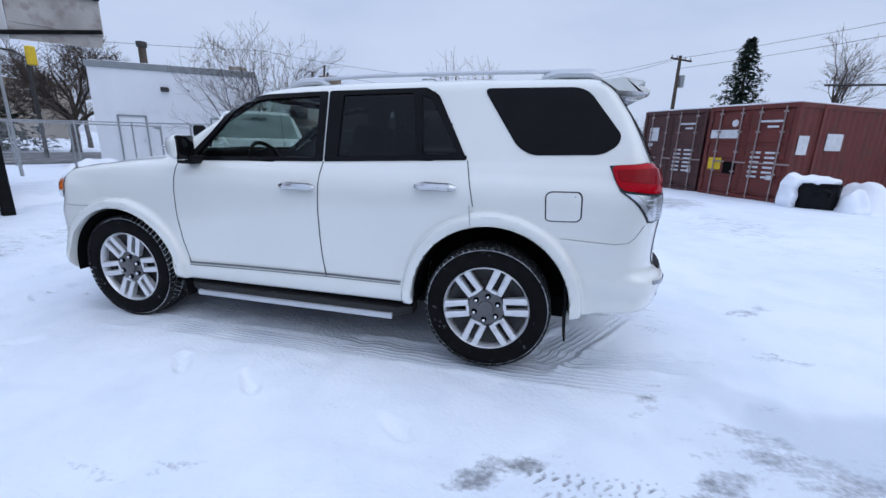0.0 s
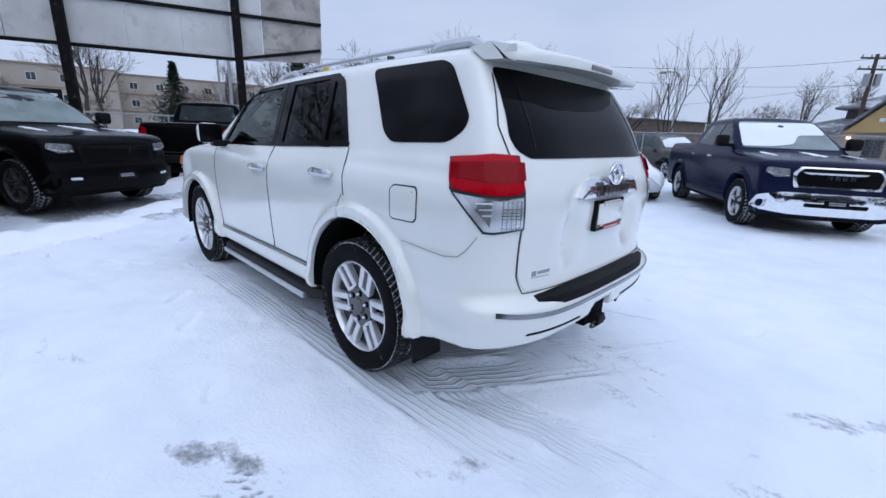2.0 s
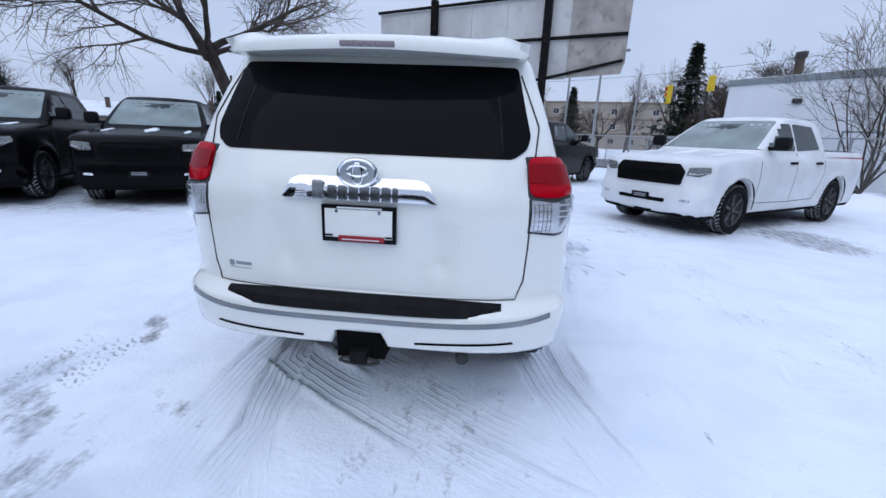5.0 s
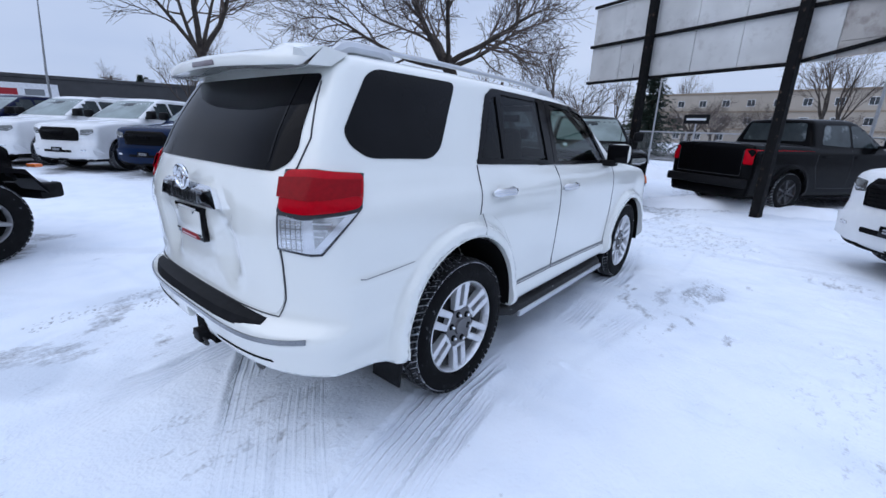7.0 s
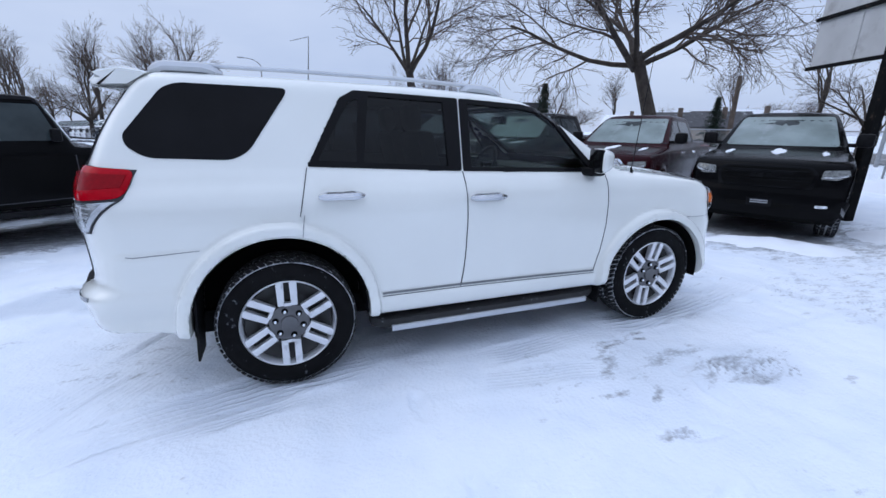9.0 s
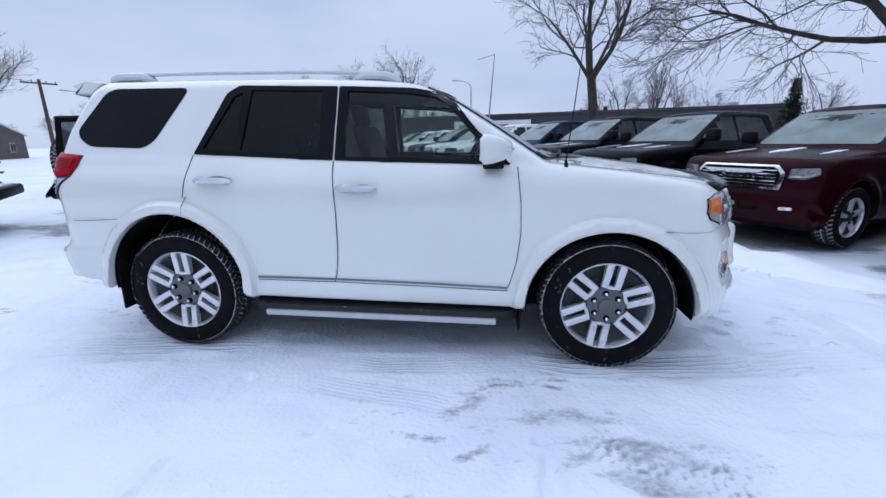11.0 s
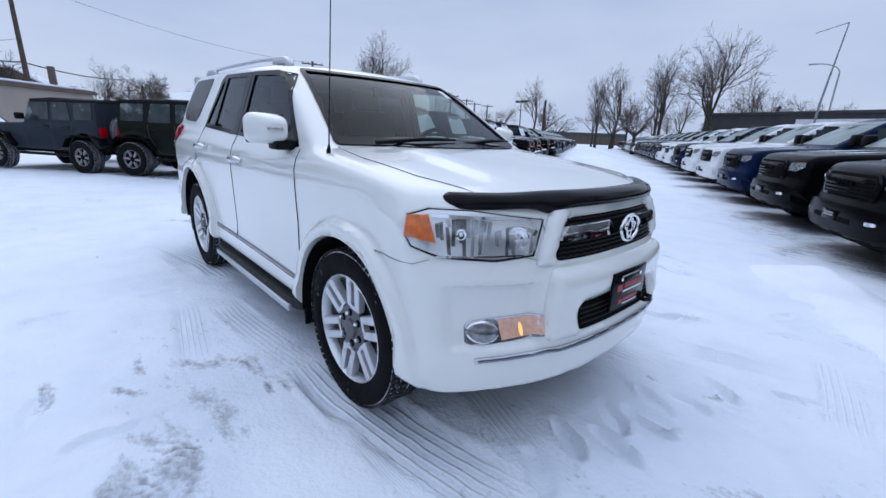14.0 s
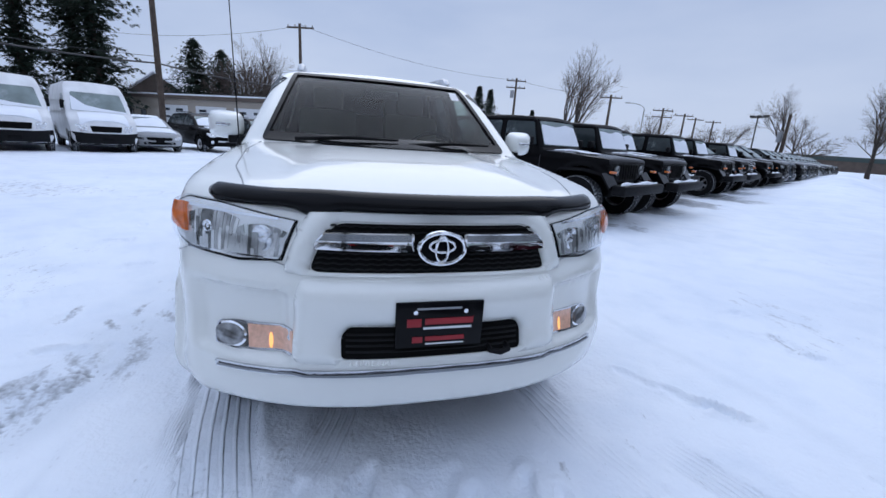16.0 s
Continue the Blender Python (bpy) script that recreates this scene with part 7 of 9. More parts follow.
on_front(SUVK, "grille_bar", stroke([(-.50, .74), (-.42, .80), (.42, .80), (.50, .74)], .035), CHROME, suv_b, .022, .012, label="chrome grille bar")
on_front(SUVK, "bumper_bar", [(-.46, .50), (-.46, .56), (.46, .56), (.46, .50)], SILVER, suv_b, .016, .012, r=.015, label="silver bumper bar")
for s in (-1, 1):
    bm = bmesh.new()
    box(bm, (-4.1, min(s * .56, s * .60), 1.76), (-2.3, max(s * .56, s * .60), 1.80), .01)
    part("roof_rail", bm, BLACK, suv_b)
    on_front(SUVK, "fog_lamp", [(s * .62, .42), (s * .62, .56), (s * .72, .56), (s * .72, .42)], LAMP, suv_b, .012, .01, r=.02)
suv_b.matrix_basis = place(18.6, 4.9, -.79, -.61)
coloured(copy_thing(suv_b, place(22.5, 3.2, -.8, -.5)), JET, "black estate car behind the off-roaders")
coloured(copy_thing(suv_b, place(-6.6, 20.4, .85, .5)), (.02, .025, .03), "dark estate car behind the wire fence")
coloured(copy_thing(suv_b, place(-1.1, 16.4, .75, -.6)), (.10, .09, .085), "grey estate car parked beyond the snowy sedan")
van_a = coloured(plain_car(VAN, "van", "white panel van with snow on its bonnet", "van", 5.9, 2.6, [full(-.2, -.8, .7)], VAN_W), PURE)
van_a.matrix_basis = place(13.1, 9.95, -.85, -.53)
coloured(copy_thing(van_a, place(14.6, 8.05, -.85, -.53)), PURE, "white panel van next to a sedan on snow")


# ---- trees ----
BARK = shader("bark", (.060, .050, .043), .9, 0, .35, 5, bump=.6, bump_scale=30, spec=.15)
TWIG = shader("twig", (.098, .079, .069), .9, 0, .3, 8, spec=.1)
NEEDLE = shader("needles", (.022, .036, .026), .8, 0, .45, 3, spec=.15, dirt=(.05, .05, .035), dirt_amount=.35, dirt_scale=1.5)
TIMBER = shader("pole_timber", (.085, .065, .052), .85, 0, .3, 4, bump=.3, bump_scale=40, spec=.2)
WIRE = shader("black_cable", (.02, .02, .022), .6)
GALV = shader("galvanised_steel", (.34, .35, .36), .45, .75, .15, 14)


def prisms(lines, n=3):
    """Thin tapered tubes along many short paths, as one vertex and face list."""
    V, F = [], []
    for P, R in lines:
        P, k0 = np.asarray(P, float), len(V)
        T = np.gradient(P, axis=0)
        T /= np.linalg.norm(T, axis=1)[:, None] + 1e-9
        up = np.array([.31, .2, .93]) if abs(T[0][2]) < .85 else np.array([.95, .3, 0])
        A = np.cross(T, up)
        A /= np.linalg.norm(A, axis=1)[:, None] + 1e-9
        B = np.cross(T, A)
        for i in range(len(P)):
            for a in range(n):
                g = 2 * math.pi * a / n
                V.append(tuple(P[i] + R[i] * (math.cos(g) * A[i] + math.sin(g) * B[i])))
        for i in range(len(P) - 1):
            for a in range(n):
                b = (a + 1) % n
                F.append((k0 + i * n + a, k0 + i * n + b, k0 + (i + 1) * n + b, k0 + (i + 1) * n + a))
    return V, F


def grow(rng, p, d, length, radius, level, last, out, spread=.75, rise=.10, kids=5):
    """One limb and, from it, its branches, down to twigs."""
    n = 6 if level < 2 else (4 if level < last else 3)
    pts, rad, dirs = [np.array(p)], [radius], [np.array(d)]
    taper = .40 if level < last else .25
    for i in range(n):
        d = d + rng.normal(0, .13 + .03 * level, 3) + np.array([0, 0, rise])
        d /= np.linalg.norm(d)
        pts.append(pts[-1] + d * length / n)
        rad.append(radius * (1 - (1 - taper) * (i + 1) / n))
        dirs.append(d)
    out[min(level, 3)].append((pts, rad))
    if level == last:
        return
    m = kids + rng.randint(0, 3)
    for j in range(m):
        f = (.28 + .72 * (j + rng.uniform(.2, .8)) / m) * n
        i = min(int(f), n - 1)
        q = pts[i] + (pts[i + 1] - pts[i]) * (f - i)
        side = rng.normal(0, 1, 3)
        side -= dirs[i] * (side @ dirs[i])
        side /= np.linalg.norm(side) + 1e-9
        c = dirs[i] * rng.uniform(.7, 1.1) + side * spread * rng.uniform(.7, 1.3)
        c /= np.linalg.norm(c)
        grow(rng, q, c, length * rng.uniform(.48, .72) * (1.15 - .4 * f / n), rad[i] * rng.uniform(.45, .65), level + 1, last, out, spread, rise * .8, kids)


def bare_tree(name, seed, trunk, limbs, reach, radius, last, lean=(0, 0), spread=.75, rise=.10, kids=5, tilt=.6, label="leafless tree with a spreading crown", thin=.004):
    """A leafless tree: trunk to the fork, then spreading limbs."""
    rng = np.random.RandomState(seed)
    ob = thing(name, Matrix.Identity(4), label, "tree")
    out = {0: [], 1: [], 2: [], 3: []}
    top = np.array([lean[0], lean[1], trunk])
    pts = [np.array([0, 0, -.1]) + (top + np.array([0, 0, .1])) * f + np.array([.04, .03, 0]) * math.sin(7 * f) for f in np.linspace(0, 1, 7)]
    V, F = tube(pts, [radius * (1.35 - .6 * f ** .5 * 1.0) for f in np.linspace(0, 1, 7)], 10)
    obj("trunk", V, F, BARK, ob, "rough grey-brown trunk")
    for k in range(limbs):
        a = 2 * math.pi * (k + rng.uniform(-.3, .3)) / limbs
        t = tilt * rng.uniform(.6, 1.35)
        d = np.array([math.cos(a) * math.sin(t), math.sin(a) * math.sin(t), math.cos(t)])
        p = pts[-1] - np.array([0, 0, radius * rng.uniform(.1, 2.2)])
        grow(rng, p, d, reach * rng.uniform(.8, 1.15), radius * rng.uniform(.34, .55), 0, last, out, spread, rise, kids)
    V, F = prisms([(P, np.maximum(R, thin * 2)) for P, R in out[0]], 7)
    obj("branchwork", V, F, BARK, ob, "spreading limbs", 60)
    V, F = prisms([(P, np.maximum(R, thin)) for k in (1, 2, 3) for P, R in out[k]], 3)
    obj("crown", V, F, TWIG, ob, "crown of fine leafless twigs", 60)
    return ob


def conifer(name, seed, high, wide, label, bare=.08, whorls=44, ragged=.25, pointed=1.0):
    """An evergreen: a trunk and whorls of drooping boughs, each with many sprays."""
    rng = np.random.RandomState(seed)
    ob = thing(name, Matrix.Identity(4), label, "evergreen tree")
    V, F = tube([(0, 0, -.1), (.02, 0, high * .5), (0, 0, high)], [high * .022, high * .014, .01], 7)
    obj("trunk", V, F, BARK, ob)
    V, F = [], []
    big = wide > 8
    for w in range(whorls):
        f = w / (whorls - 1)
        z = high * (bare + (1 - bare) * f ** .92)
        r = wide / 2 * ((1 - f) ** pointed) * rng.uniform(1 - ragged, 1 + ragged * .5) + .06 * wide * (1 - f) + .05
        n = 8 + rng.randint(0, 4)
        for b in range(n):
            a = 2 * math.pi * (b + rng.uniform(-.4, .4)) / n
            L = r * rng.uniform(1 - ragged, 1.1)
            drop = rng.uniform(.02, .30) * L
            m = max(3, int(L / (.22 if big else wide * .05)))
            for k in range(m):
                g = (k + rng.uniform(0, 1)) / m
                p = np.array([math.cos(a) * L * g, math.sin(a) * L * g, z - drop * g ** 1.5 + .08 * L * g * g + rng.uniform(-.02, .02) * high])
                for q in range(11 if big else 7):
                    b2 = a + rng.uniform(-1.3, 1.3)
                    l = (.46 if big else min(wide * .085, .34)) * rng.uniform(.6, 1.3) * (1.1 - .4 * g)
                    u = np.array([math.cos(b2), math.sin(b2), rng.uniform(-.75, .25)]) * l
                    v = np.array([-math.sin(b2), math.cos(b2), rng.uniform(-.7, .7)]) * l * .13
                    i = len(V)
                    V += [tuple(p), tuple(p + u * .55 + v), tuple(p + u), tuple(p + u * .55 - v)]
                    F.append((i, i + 1, i + 2, i + 3))
    obj("needles", V, F, NEEDLE, ob, "", 0)
    return ob


def stand(ob, x, y, turn=0.0, k=1.0, kz=None):
    return Matrix.Translation((x, y, float(lot(x, y)) - .02)) @ Matrix.Rotation(radians(turn), 4, 'Z') @ Matrix.Diagonal((k, k, kz or k, 1))


def planted(ob, *a, **k):
    ob.matrix_basis = stand(ob, *a, **k)
    return ob


planted(bare_tree("tree", 4, 4.2, 6, 4.5, .26, 3, (.45, -1.5), .74, .02, 8, .85, "big leafless boulevard tree with low spreading limbs", .006), -11.3, -8.0)
planted(bare_tree("tree", 9, 4.3, 5, 4.6, .25, 3, (.5, .1), .62, .06, 6, .60, "leafless tree with a bare trunk behind the trucks", .006), -5.3, -18)
planted(bare_tree("shrub_tree", 21, .25, 9, 3.4, .07, 3, (0, 0), .50, .08, 4, .72, "leafless many-stemmed shrub before the white building", .0035), -10.3, 12.2, 0, 1.12)
planted(bare_tree("shrub_tree", 22, .3, 6, 2.8, .06, 3, (0, 0), .50, .09, 4, .6, "leafless many-stemmed shrub beside the white building", .0035), -9.0, 13.4, 0, .95)
planted(bare_tree("tree", 23, 1.4, 4, 3.6, .11, 2, (0, 0), .36, .14, 4, .20, "slender leafless tree behind the parked car", .006), -4.1, 21.0, 0, .95)
planted(bare_tree("tree", 26, 1.2, 4, 3.2, .09, 2, (0, 0), .36, .14, 4, .22, "slender leafless tree behind the fence", .006), -2.5, 22.0, 0, .95)
round_tree = bare_tree("tree", 31, 2.4, 8, 3.4, .22, 3, (0, 0), .72, .04, 4, .85, "broad leafless tree across the street", .008)
planted(round_tree, -34.2, -13.4, 0, 1.0, .9)
tall_tree = bare_tree("tree", 35, 3.6, 5, 4.4, .20, 3, (.2, .1), .50, .10, 4, .46, "tall leafless tree in the distance", .007)
planted(tall_tree, 46.5, -29.5, 30, 1.15)
wide_tree = bare_tree("tree", 41, 3.2, 5, 4.3, .22, 3, (.3, -.2), .62, .06, 4, .66, "leafless tree in the distance", .007)
planted(wide_tree, -36.0, 25.0, 0, .80)
brown_tree = bare_tree("tree", 52, 2.0, 9, 3.5, .24, 3, (.2, .1), .74, .04, 6, .82, "broad leafless tree with a dense brown crown", .010)
planted(brown_tree, -28.3, 18.2, 0, 1.12)
TREES_WEST = [(tall_tree, -38, -18.4, 40, .9), (wide_tree, -10.8, -35.6, 60, .95), (wide_tree, 8.3, -37, 10, 1.3), (round_tree, 16.1, -41, 70, .9), (tall_tree, 14.2, -54.7, 110, 1.0), (round_tree, 11, -58, 20, 1.0), (tall_tree, 48.7, -32.5, 20, 1.1), (round_tree, 38, -60, 5, .85), (tall_tree, 24, -48, 75, .75), (wide_tree, -33.3, -46, 15, 1.0), (wide_tree, 17.4, -57.2, 5, .95)]
TREES_ROW = [(tall_tree, 20.9, -58.8, 95, 1.05), (wide_tree, 26.6, -61.8, 140, 1.0), (wide_tree, 12.5, -66, 15, 1.0), (tall_tree, 23, -63, 44, .95), (wide_tree, 9.1, -57, 71, 1.0), (round_tree, 30, -64, 9, 1.1), (round_tree, 5, -62, 19, 1.1), (wide_tree, -25.4, -51.7, 61, 1.0), (tall_tree, -20, -54, 13, .95), (round_tree, 17.5, 32.5, 33, .8), (tall_tree, 21, 33, 55, .75), (round_tree, 26, 31, 80, .8), (wide_tree, 31, 28, 44, .85)]
TREES_YARD = [(tall_tree, -44.1, 2.7, 20, .8), (round_tree, -46.1, -6.8, 70, .85), (round_tree, -47.1, 9.5, 130, .8), (round_tree, -56.2, -6.5, 200, .8), (tall_tree, -46.8, 4.2, 250, .75), (round_tree, -35, 10.1, 15, .8), (wide_tree, 46.8, -2.2, 60, .85), (brown_tree, 46.5, -4.8, 160, .78), (brown_tree, 47.5, 5.6, 10, .92), (brown_tree, 46.4, 8.6, 80, 1.0), (round_tree, 46, 20, 120, .9), (tall_tree, 50, 9, 15, .8), (round_tree, 52, 4, 70, .8), (wide_tree, 47, 12, 99, .8), (round_tree, -14, 40, 12, .9), (round_tree, -4, 46, 50, .9), (wide_tree, -58, -2, 8, .75), (round_tree, -54, -9, 28, .75), (round_tree, -57, 4, 88, .7), (wide_tree, -50, 17, 61, .8), (tall_tree, -46, 20, 31, .8)]
for src, x, y, turn, k in TREES_WEST + TREES_ROW + TREES_YARD:
    copy_thing(src, stand(src, x, y, turn, k))
rng = random.Random(77)
for i in range(100):
    a = 2 * math.pi * (i + rng.uniform(-.4, .4)) / 100
    r = rng.uniform(72, 118)
    src = rng.choice([round_tree, tall_tree, wide_tree])
    copy_thing(src, stand(src, r * math.cos(a), r * math.sin(a), rng.uniform(0, 360), rng.uniform(.8, 1.15)))

spruce = planted(conifer("spruce", 3, 8.2, 5.4, "dark green spruce beyond the containers", .12, 30, .35, .75), 13.8, 29.5)
fir = planted(conifer("spruce", 5, 6.9, 5.2, "dark pointed spruce across the street", .04, 32, .30, 1.05), -30.5, -6.7)
for x, y, k, t in ((-40, -10.4, .85, 40), (-40.6, 8.6, .92, 80), (-32.4, 16.0, 1.28, 30), (-20.2, 31.3, .75, 10), (62.5, -22.7, 1.35, 0), (62.0, -24.4, 1.3, 50), (-38.5, -27.2, .68, 20), (-22, -32, .8, 60), (-16, -64, .9, 60), (58, -30, .9, 15), (20, -75, .9, 10), (12, -78, 1.0, 25), (-12, -52, .8, 35)):
    copy_thing(fir, stand(fir, x, y, t, k))
pine = planted(conifer("pine", 8, 15.0, 8.5, "big dark pine behind the vans", .2, 22, .65, .42), 40.4, 24.2)
for x, y, k, t in ((41.5, 19.4, .97, 70), (44.5, 22.2, .9, 130), (37.5, 29, .95, 200), (36, 34, .9, 20)):
    copy_thing(pine, stand(pine, x, y, t, k))
cedar = planted(conifer("cedar", 12, 9.0, 7.6, "dark bushy cedar behind the garage", .02, 56, .25, .50), 46.3, 13.2)
copy_thing(cedar, stand(cedar, 47.2, 10.9, 70, .93))

# ---- sign seen from behind ----
SHEET = shader("weathered_sheet", (.60, .60, .59), .6, 0, .12, 1.4, dirt=(.45, .44, .43), dirt_amount=.35, dirt_scale=2.2, bump=.06, bump_scale=3)
SHEETBROWN = shader("stained_sheet", (.38, .355, .33), .6, 0, .2, 2.0, dirt=(.24, .21, .19), dirt_amount=.5, dirt_scale=3.0, bump=.06, bump_scale=3)
BEAM = shader("black_beam", (.006, .006, .0065), .7, 0, .3, 8, spec=.12, dirt=(.10, .07, .05), dirt_amount=.1, dirt_scale=9)


def along(a, b, z=0.0):
    """Local frame of a wall: x from a to b, y away from the lot, z up."""
    return Matrix.Translation((a[0], a[1], z)) @ Matrix.Rotation(math.atan2(b[1] - a[1], b[0] - a[0]), 4, 'Z')


def bit(parent, name, lo, hi, mat, bevel=.01, label=""):
    bm = bmesh.new()
    box(bm, lo, hi, bevel, seg=1)
    return part(name, bm, mat, parent, label)


sign = thing("billboard", along((-9.2, -2.85), (-6.6, 3.5)), "weathered grey billboard on black posts seen from behind", "billboard")
edges = [0, .98, 1.96, 2.95, 3.95, 4.9, 5.55]
for r, (z0, z1) in enumerate(((2.83, 3.74), (3.76, 4.70))):
    for i, (x0, x1) in enumerate(zip(edges, edges[1:])):
        bit(sign, "panel", (x0 + .006, .006 * ((i + r) % 2), z0), (x1 - .006, .05 + .006 * ((i + r) % 2), z1), SHEET, .006)
for z0, z1 in ((3.76, 4.70), (3.12, 3.74)):
    bit(sign, "panel", (5.556, 0, z0), (6.86, .05, z1), SHEETBROWN, .006, "brown-stained panel")
bm = bmesh.new()
vs = [bm.verts.new((x, y, z)) for y in (0, .05) for x, z in ((5.556, 2.86), (6.80, 2.92), (6.84, 3.115), (5.556, 3.115))]
for f in ((0, 1, 2, 3), (7, 6, 5, 4), (0, 4, 5, 1), (1, 5, 6, 2), (2, 6, 7, 3), (3, 7, 4, 0)):
    bm.faces.new([vs[i] for i in f])
part("panel", bm, SHEETBROWN, sign, "brown-stained hanging panel")
for nm, z in (("top_rail", 4.70), ("middle_rail", 3.72)):
    bit(sign, nm, (-.04, -.07, z), (6.86, -.005, z + .07), BEAM)
bit(sign, "bottom_rail", (-.04, -.07, 2.79), (5.05, -.005, 2.86), BEAM)
V, F = tube([(5.0, -.04, 2.84), (6.82, -.04, 3.20)], .035, 6)
obj("slanted_strip", V, F, BEAM, sign)
for x in (1.92, 5.03):
    bit(sign, "post", (x - .085, -.26, -.35), (x + .085, -.08, 4.86), BEAM, .02, "black steel post")

# ---- shipping containers ----
RUST = shader("red_brown_steel", (.135, .027, .021), .55, .1, .15, 3, dirt=(.09, .035, .025), dirt_amount=.35, dirt_scale=4, bump=.05, bump_scale=12)
RUSTDARK = shader("dark_brown_steel", (.075, .028, .026), .6, .1, .2, 3, dirt=(.05, .028, .024), dirt_amount=.4, dirt_scale=4, bump=.05, bump_scale=12)
ROD = shader("worn_lock_rod", (.34, .27, .26), .5, .5, .2, 10)
YELLOW = shader("yellow_label", (.70, .48, .02), .5, 0, .1, 9)
BARE = shader("pale_label", (.62, .63, .65), .6, 0, .12, 7)


def corrugated(parent, name, x, y0, y1, z0, z1, mat, label):
    """A side sheet with pressed ribs, in the plane x, running along y."""
    s, V, F, y = 1 if x > 0 else -1, [], [], y0
    prof = []
    while y < y1 - .02:
        for dy, dx in ((0, 0), (.07, 0), (.14, .036), (.21, .036)):
            if y + dy < y1:
                prof.append((y + dy, dx))
        y += .278
    prof.append((y1, 0))
    for y, d in prof:
        V += [(x - s * d, y, z0), (x - s * d, y, z1)]
    n = len(prof)
    F = [(2 * i, 2 * i + 1, 2 * i + 3, 2 * i + 2) for i in range(n - 1)]
    return obj(name, V, F, mat, parent, label, 20)


def container(m, mat, label, long, seed):
    ob = thing("shipping_container", m, label, "shipping container", "shipping containers")
    rng = random.Random(seed)
    W, H = 2.44, 2.59
    for x in (0, W - .10):
        for y in (0, long - .10):
            bit(ob, "corner_post", (x, y, .02), (x + .10, y + .10, H), mat, .01)
    for z in (.03, H - .12):
        bit(ob, "end_beam", (.10, .005, z), (W - .10, .10, z + .12), mat, .008)
        bit(ob, "end_beam", (.10, long - .10, z), (W - .10, long - .005, z + .12), mat, .008)
        for x in (.005, W - .085):
            bit(ob, "side_beam", (x, .10, z), (x + .08, long - .10, z + .12), mat, .008)
    for x in (W - .012, -W + .012):
        o = corrugated(ob, "side_wall", W - .015 if x > 0 else -.015, .10, long - .10, .15, H - .12, mat, "corrugated side sheet")
        if x < 0:
            o.location.x = .03
    bit(ob, "back_wall", (.1, long - .06, .15), (W - .1, long - .04, H - .12), mat, .002)
    bit(ob, "roof_sheet", (.06, .06, H - .03), (W - .06, long - .06, H - .006), mat, .004)
    bm = bmesh.new()
    for k in range(3):
        box(bm, (.05, .04 + k * long / 3, H - .005), (W - .05, (k + 1) * long / 3 - .02, H + .05), .02)
    part("roof_snow", bm, SNOWCAP, ob, "snow on the roof")
    for s in (0, 1):
        x0, x1 = (.105, 1.215) if s == 0 else (1.225, 2.335)
        door = bit(ob, "door", (x0, .035, .16), (x1, .075, H - .13), mat, .01, "steel door leaf")
        for k in range(5):
            z = .25 + k * .45
            bit(door, "door_rib", (x0 + .05, .018, z), (x1 - .05, .037, z + .36), mat, .012)
        for x in (x0 + .28, x1 - .22):
            V, F = tube([(x, -.01, .07), (x, -.01, H - .06)], .02, 8)
            obj("lock_rod", V, F, ROD, door, "worn steel lock rod")
            for z in (.22, .75, 1.30, 1.85, 2.36):
                bit(door, "rod_keeper", (x - .06, -.025, z), (x + .06, .02, z + .05), ROD if z > .3 else mat, .006)
            bit(door, "lock_handle", (x - .02, -.055, 1.02), (x + .36, -.03, 1.06), ROD, .006)
        for z in (.35, .95, 1.55, 2.15):
            bit(door, "hinge", ((x0 - .05) if s == 0 else (x1 - .03), -.005, z), ((x0 + .03) if s == 0 else (x1 + .05), .034, z + .14), mat, .006)
    return ob


CD = Vector((.56, -.83, 0))
brown = container(along((5.05, 13.65), (5.05 + CD.x, 13.65 + CD.y)), RUSTDARK, "dark brown shipping container with barred steel doors", 6.06, 1)
red = container(along((6.42, 11.42), (6.42 + CD.x, 11.42 + CD.y)), RUST, "red-brown shipping container with white and yellow labels", 12.19, 2)
for ob, rows in ((brown, [("label", .30, .68, 1.60, 2.05, BARE), ("label", .30, .48, 1.42, 1.52, BARE), ("label", 2.02, 2.16, .62, .84, BARE)]), (red, [("label", .13, .98, 1.70, 1.94, BARE), ("label", .20, .60, .80, 1.14, YELLOW), ("label", .68, 1.06, .70, 1.04, DARK), ("label", 1.95, 2.12, .62, .74, BARE)])):
    for nm, x0, x1, z0, z1, mt in rows:
        bit(ob, nm, (x0, .008, z0), (x1, .014, z1), mt, 0)
    for x0, w, z in [(1.50, .62, 2.12), (1.72, .28, 1.98)] + [(1.42 + .38 * k, .26, 1.30 - .13 * j) for k in (0, 1) for j in range(6)]:
        bit(ob, "marking_bar", (x0, .009, z), (x0 + w, .014, z + .055), BARE, 0)
bit(red, "label", (2.440, .16, 1.30), (2.446, .58, 1.78), BARE, 0, "pale paper label on the side")
bit(red, "label", (2.440, 1.30, 1.42), (2.446, 2.0, 1.86), BARE, 0, "pale paper label on the side")
bit(red, "side_post", (2.425, .92, .04), (2.455, 1.04, 2.58), RUST, .005)
bm = bmesh.new()
bmesh.ops.create_icosphere(bm, subdivisions=2, radius=.10)
bmesh.ops.scale(bm, vec=(1, .05, 1), verts=bm.verts)
bmesh.ops.translate(bm, vec=(.82, .012, 2.12), verts=bm.verts)
part("label", bm, BARE, red, "round pale label")

# black bin under snow, with a bank of ploughed snow
bin_ = thing("salt_bin", Matrix.Translation((8.35, 9.0, -.02)) @ Matrix.Rotation(radians(-25), 4, 'Z') @ Matrix.Scale(.86, 4), "black plastic bin half buried in snow", "bin")
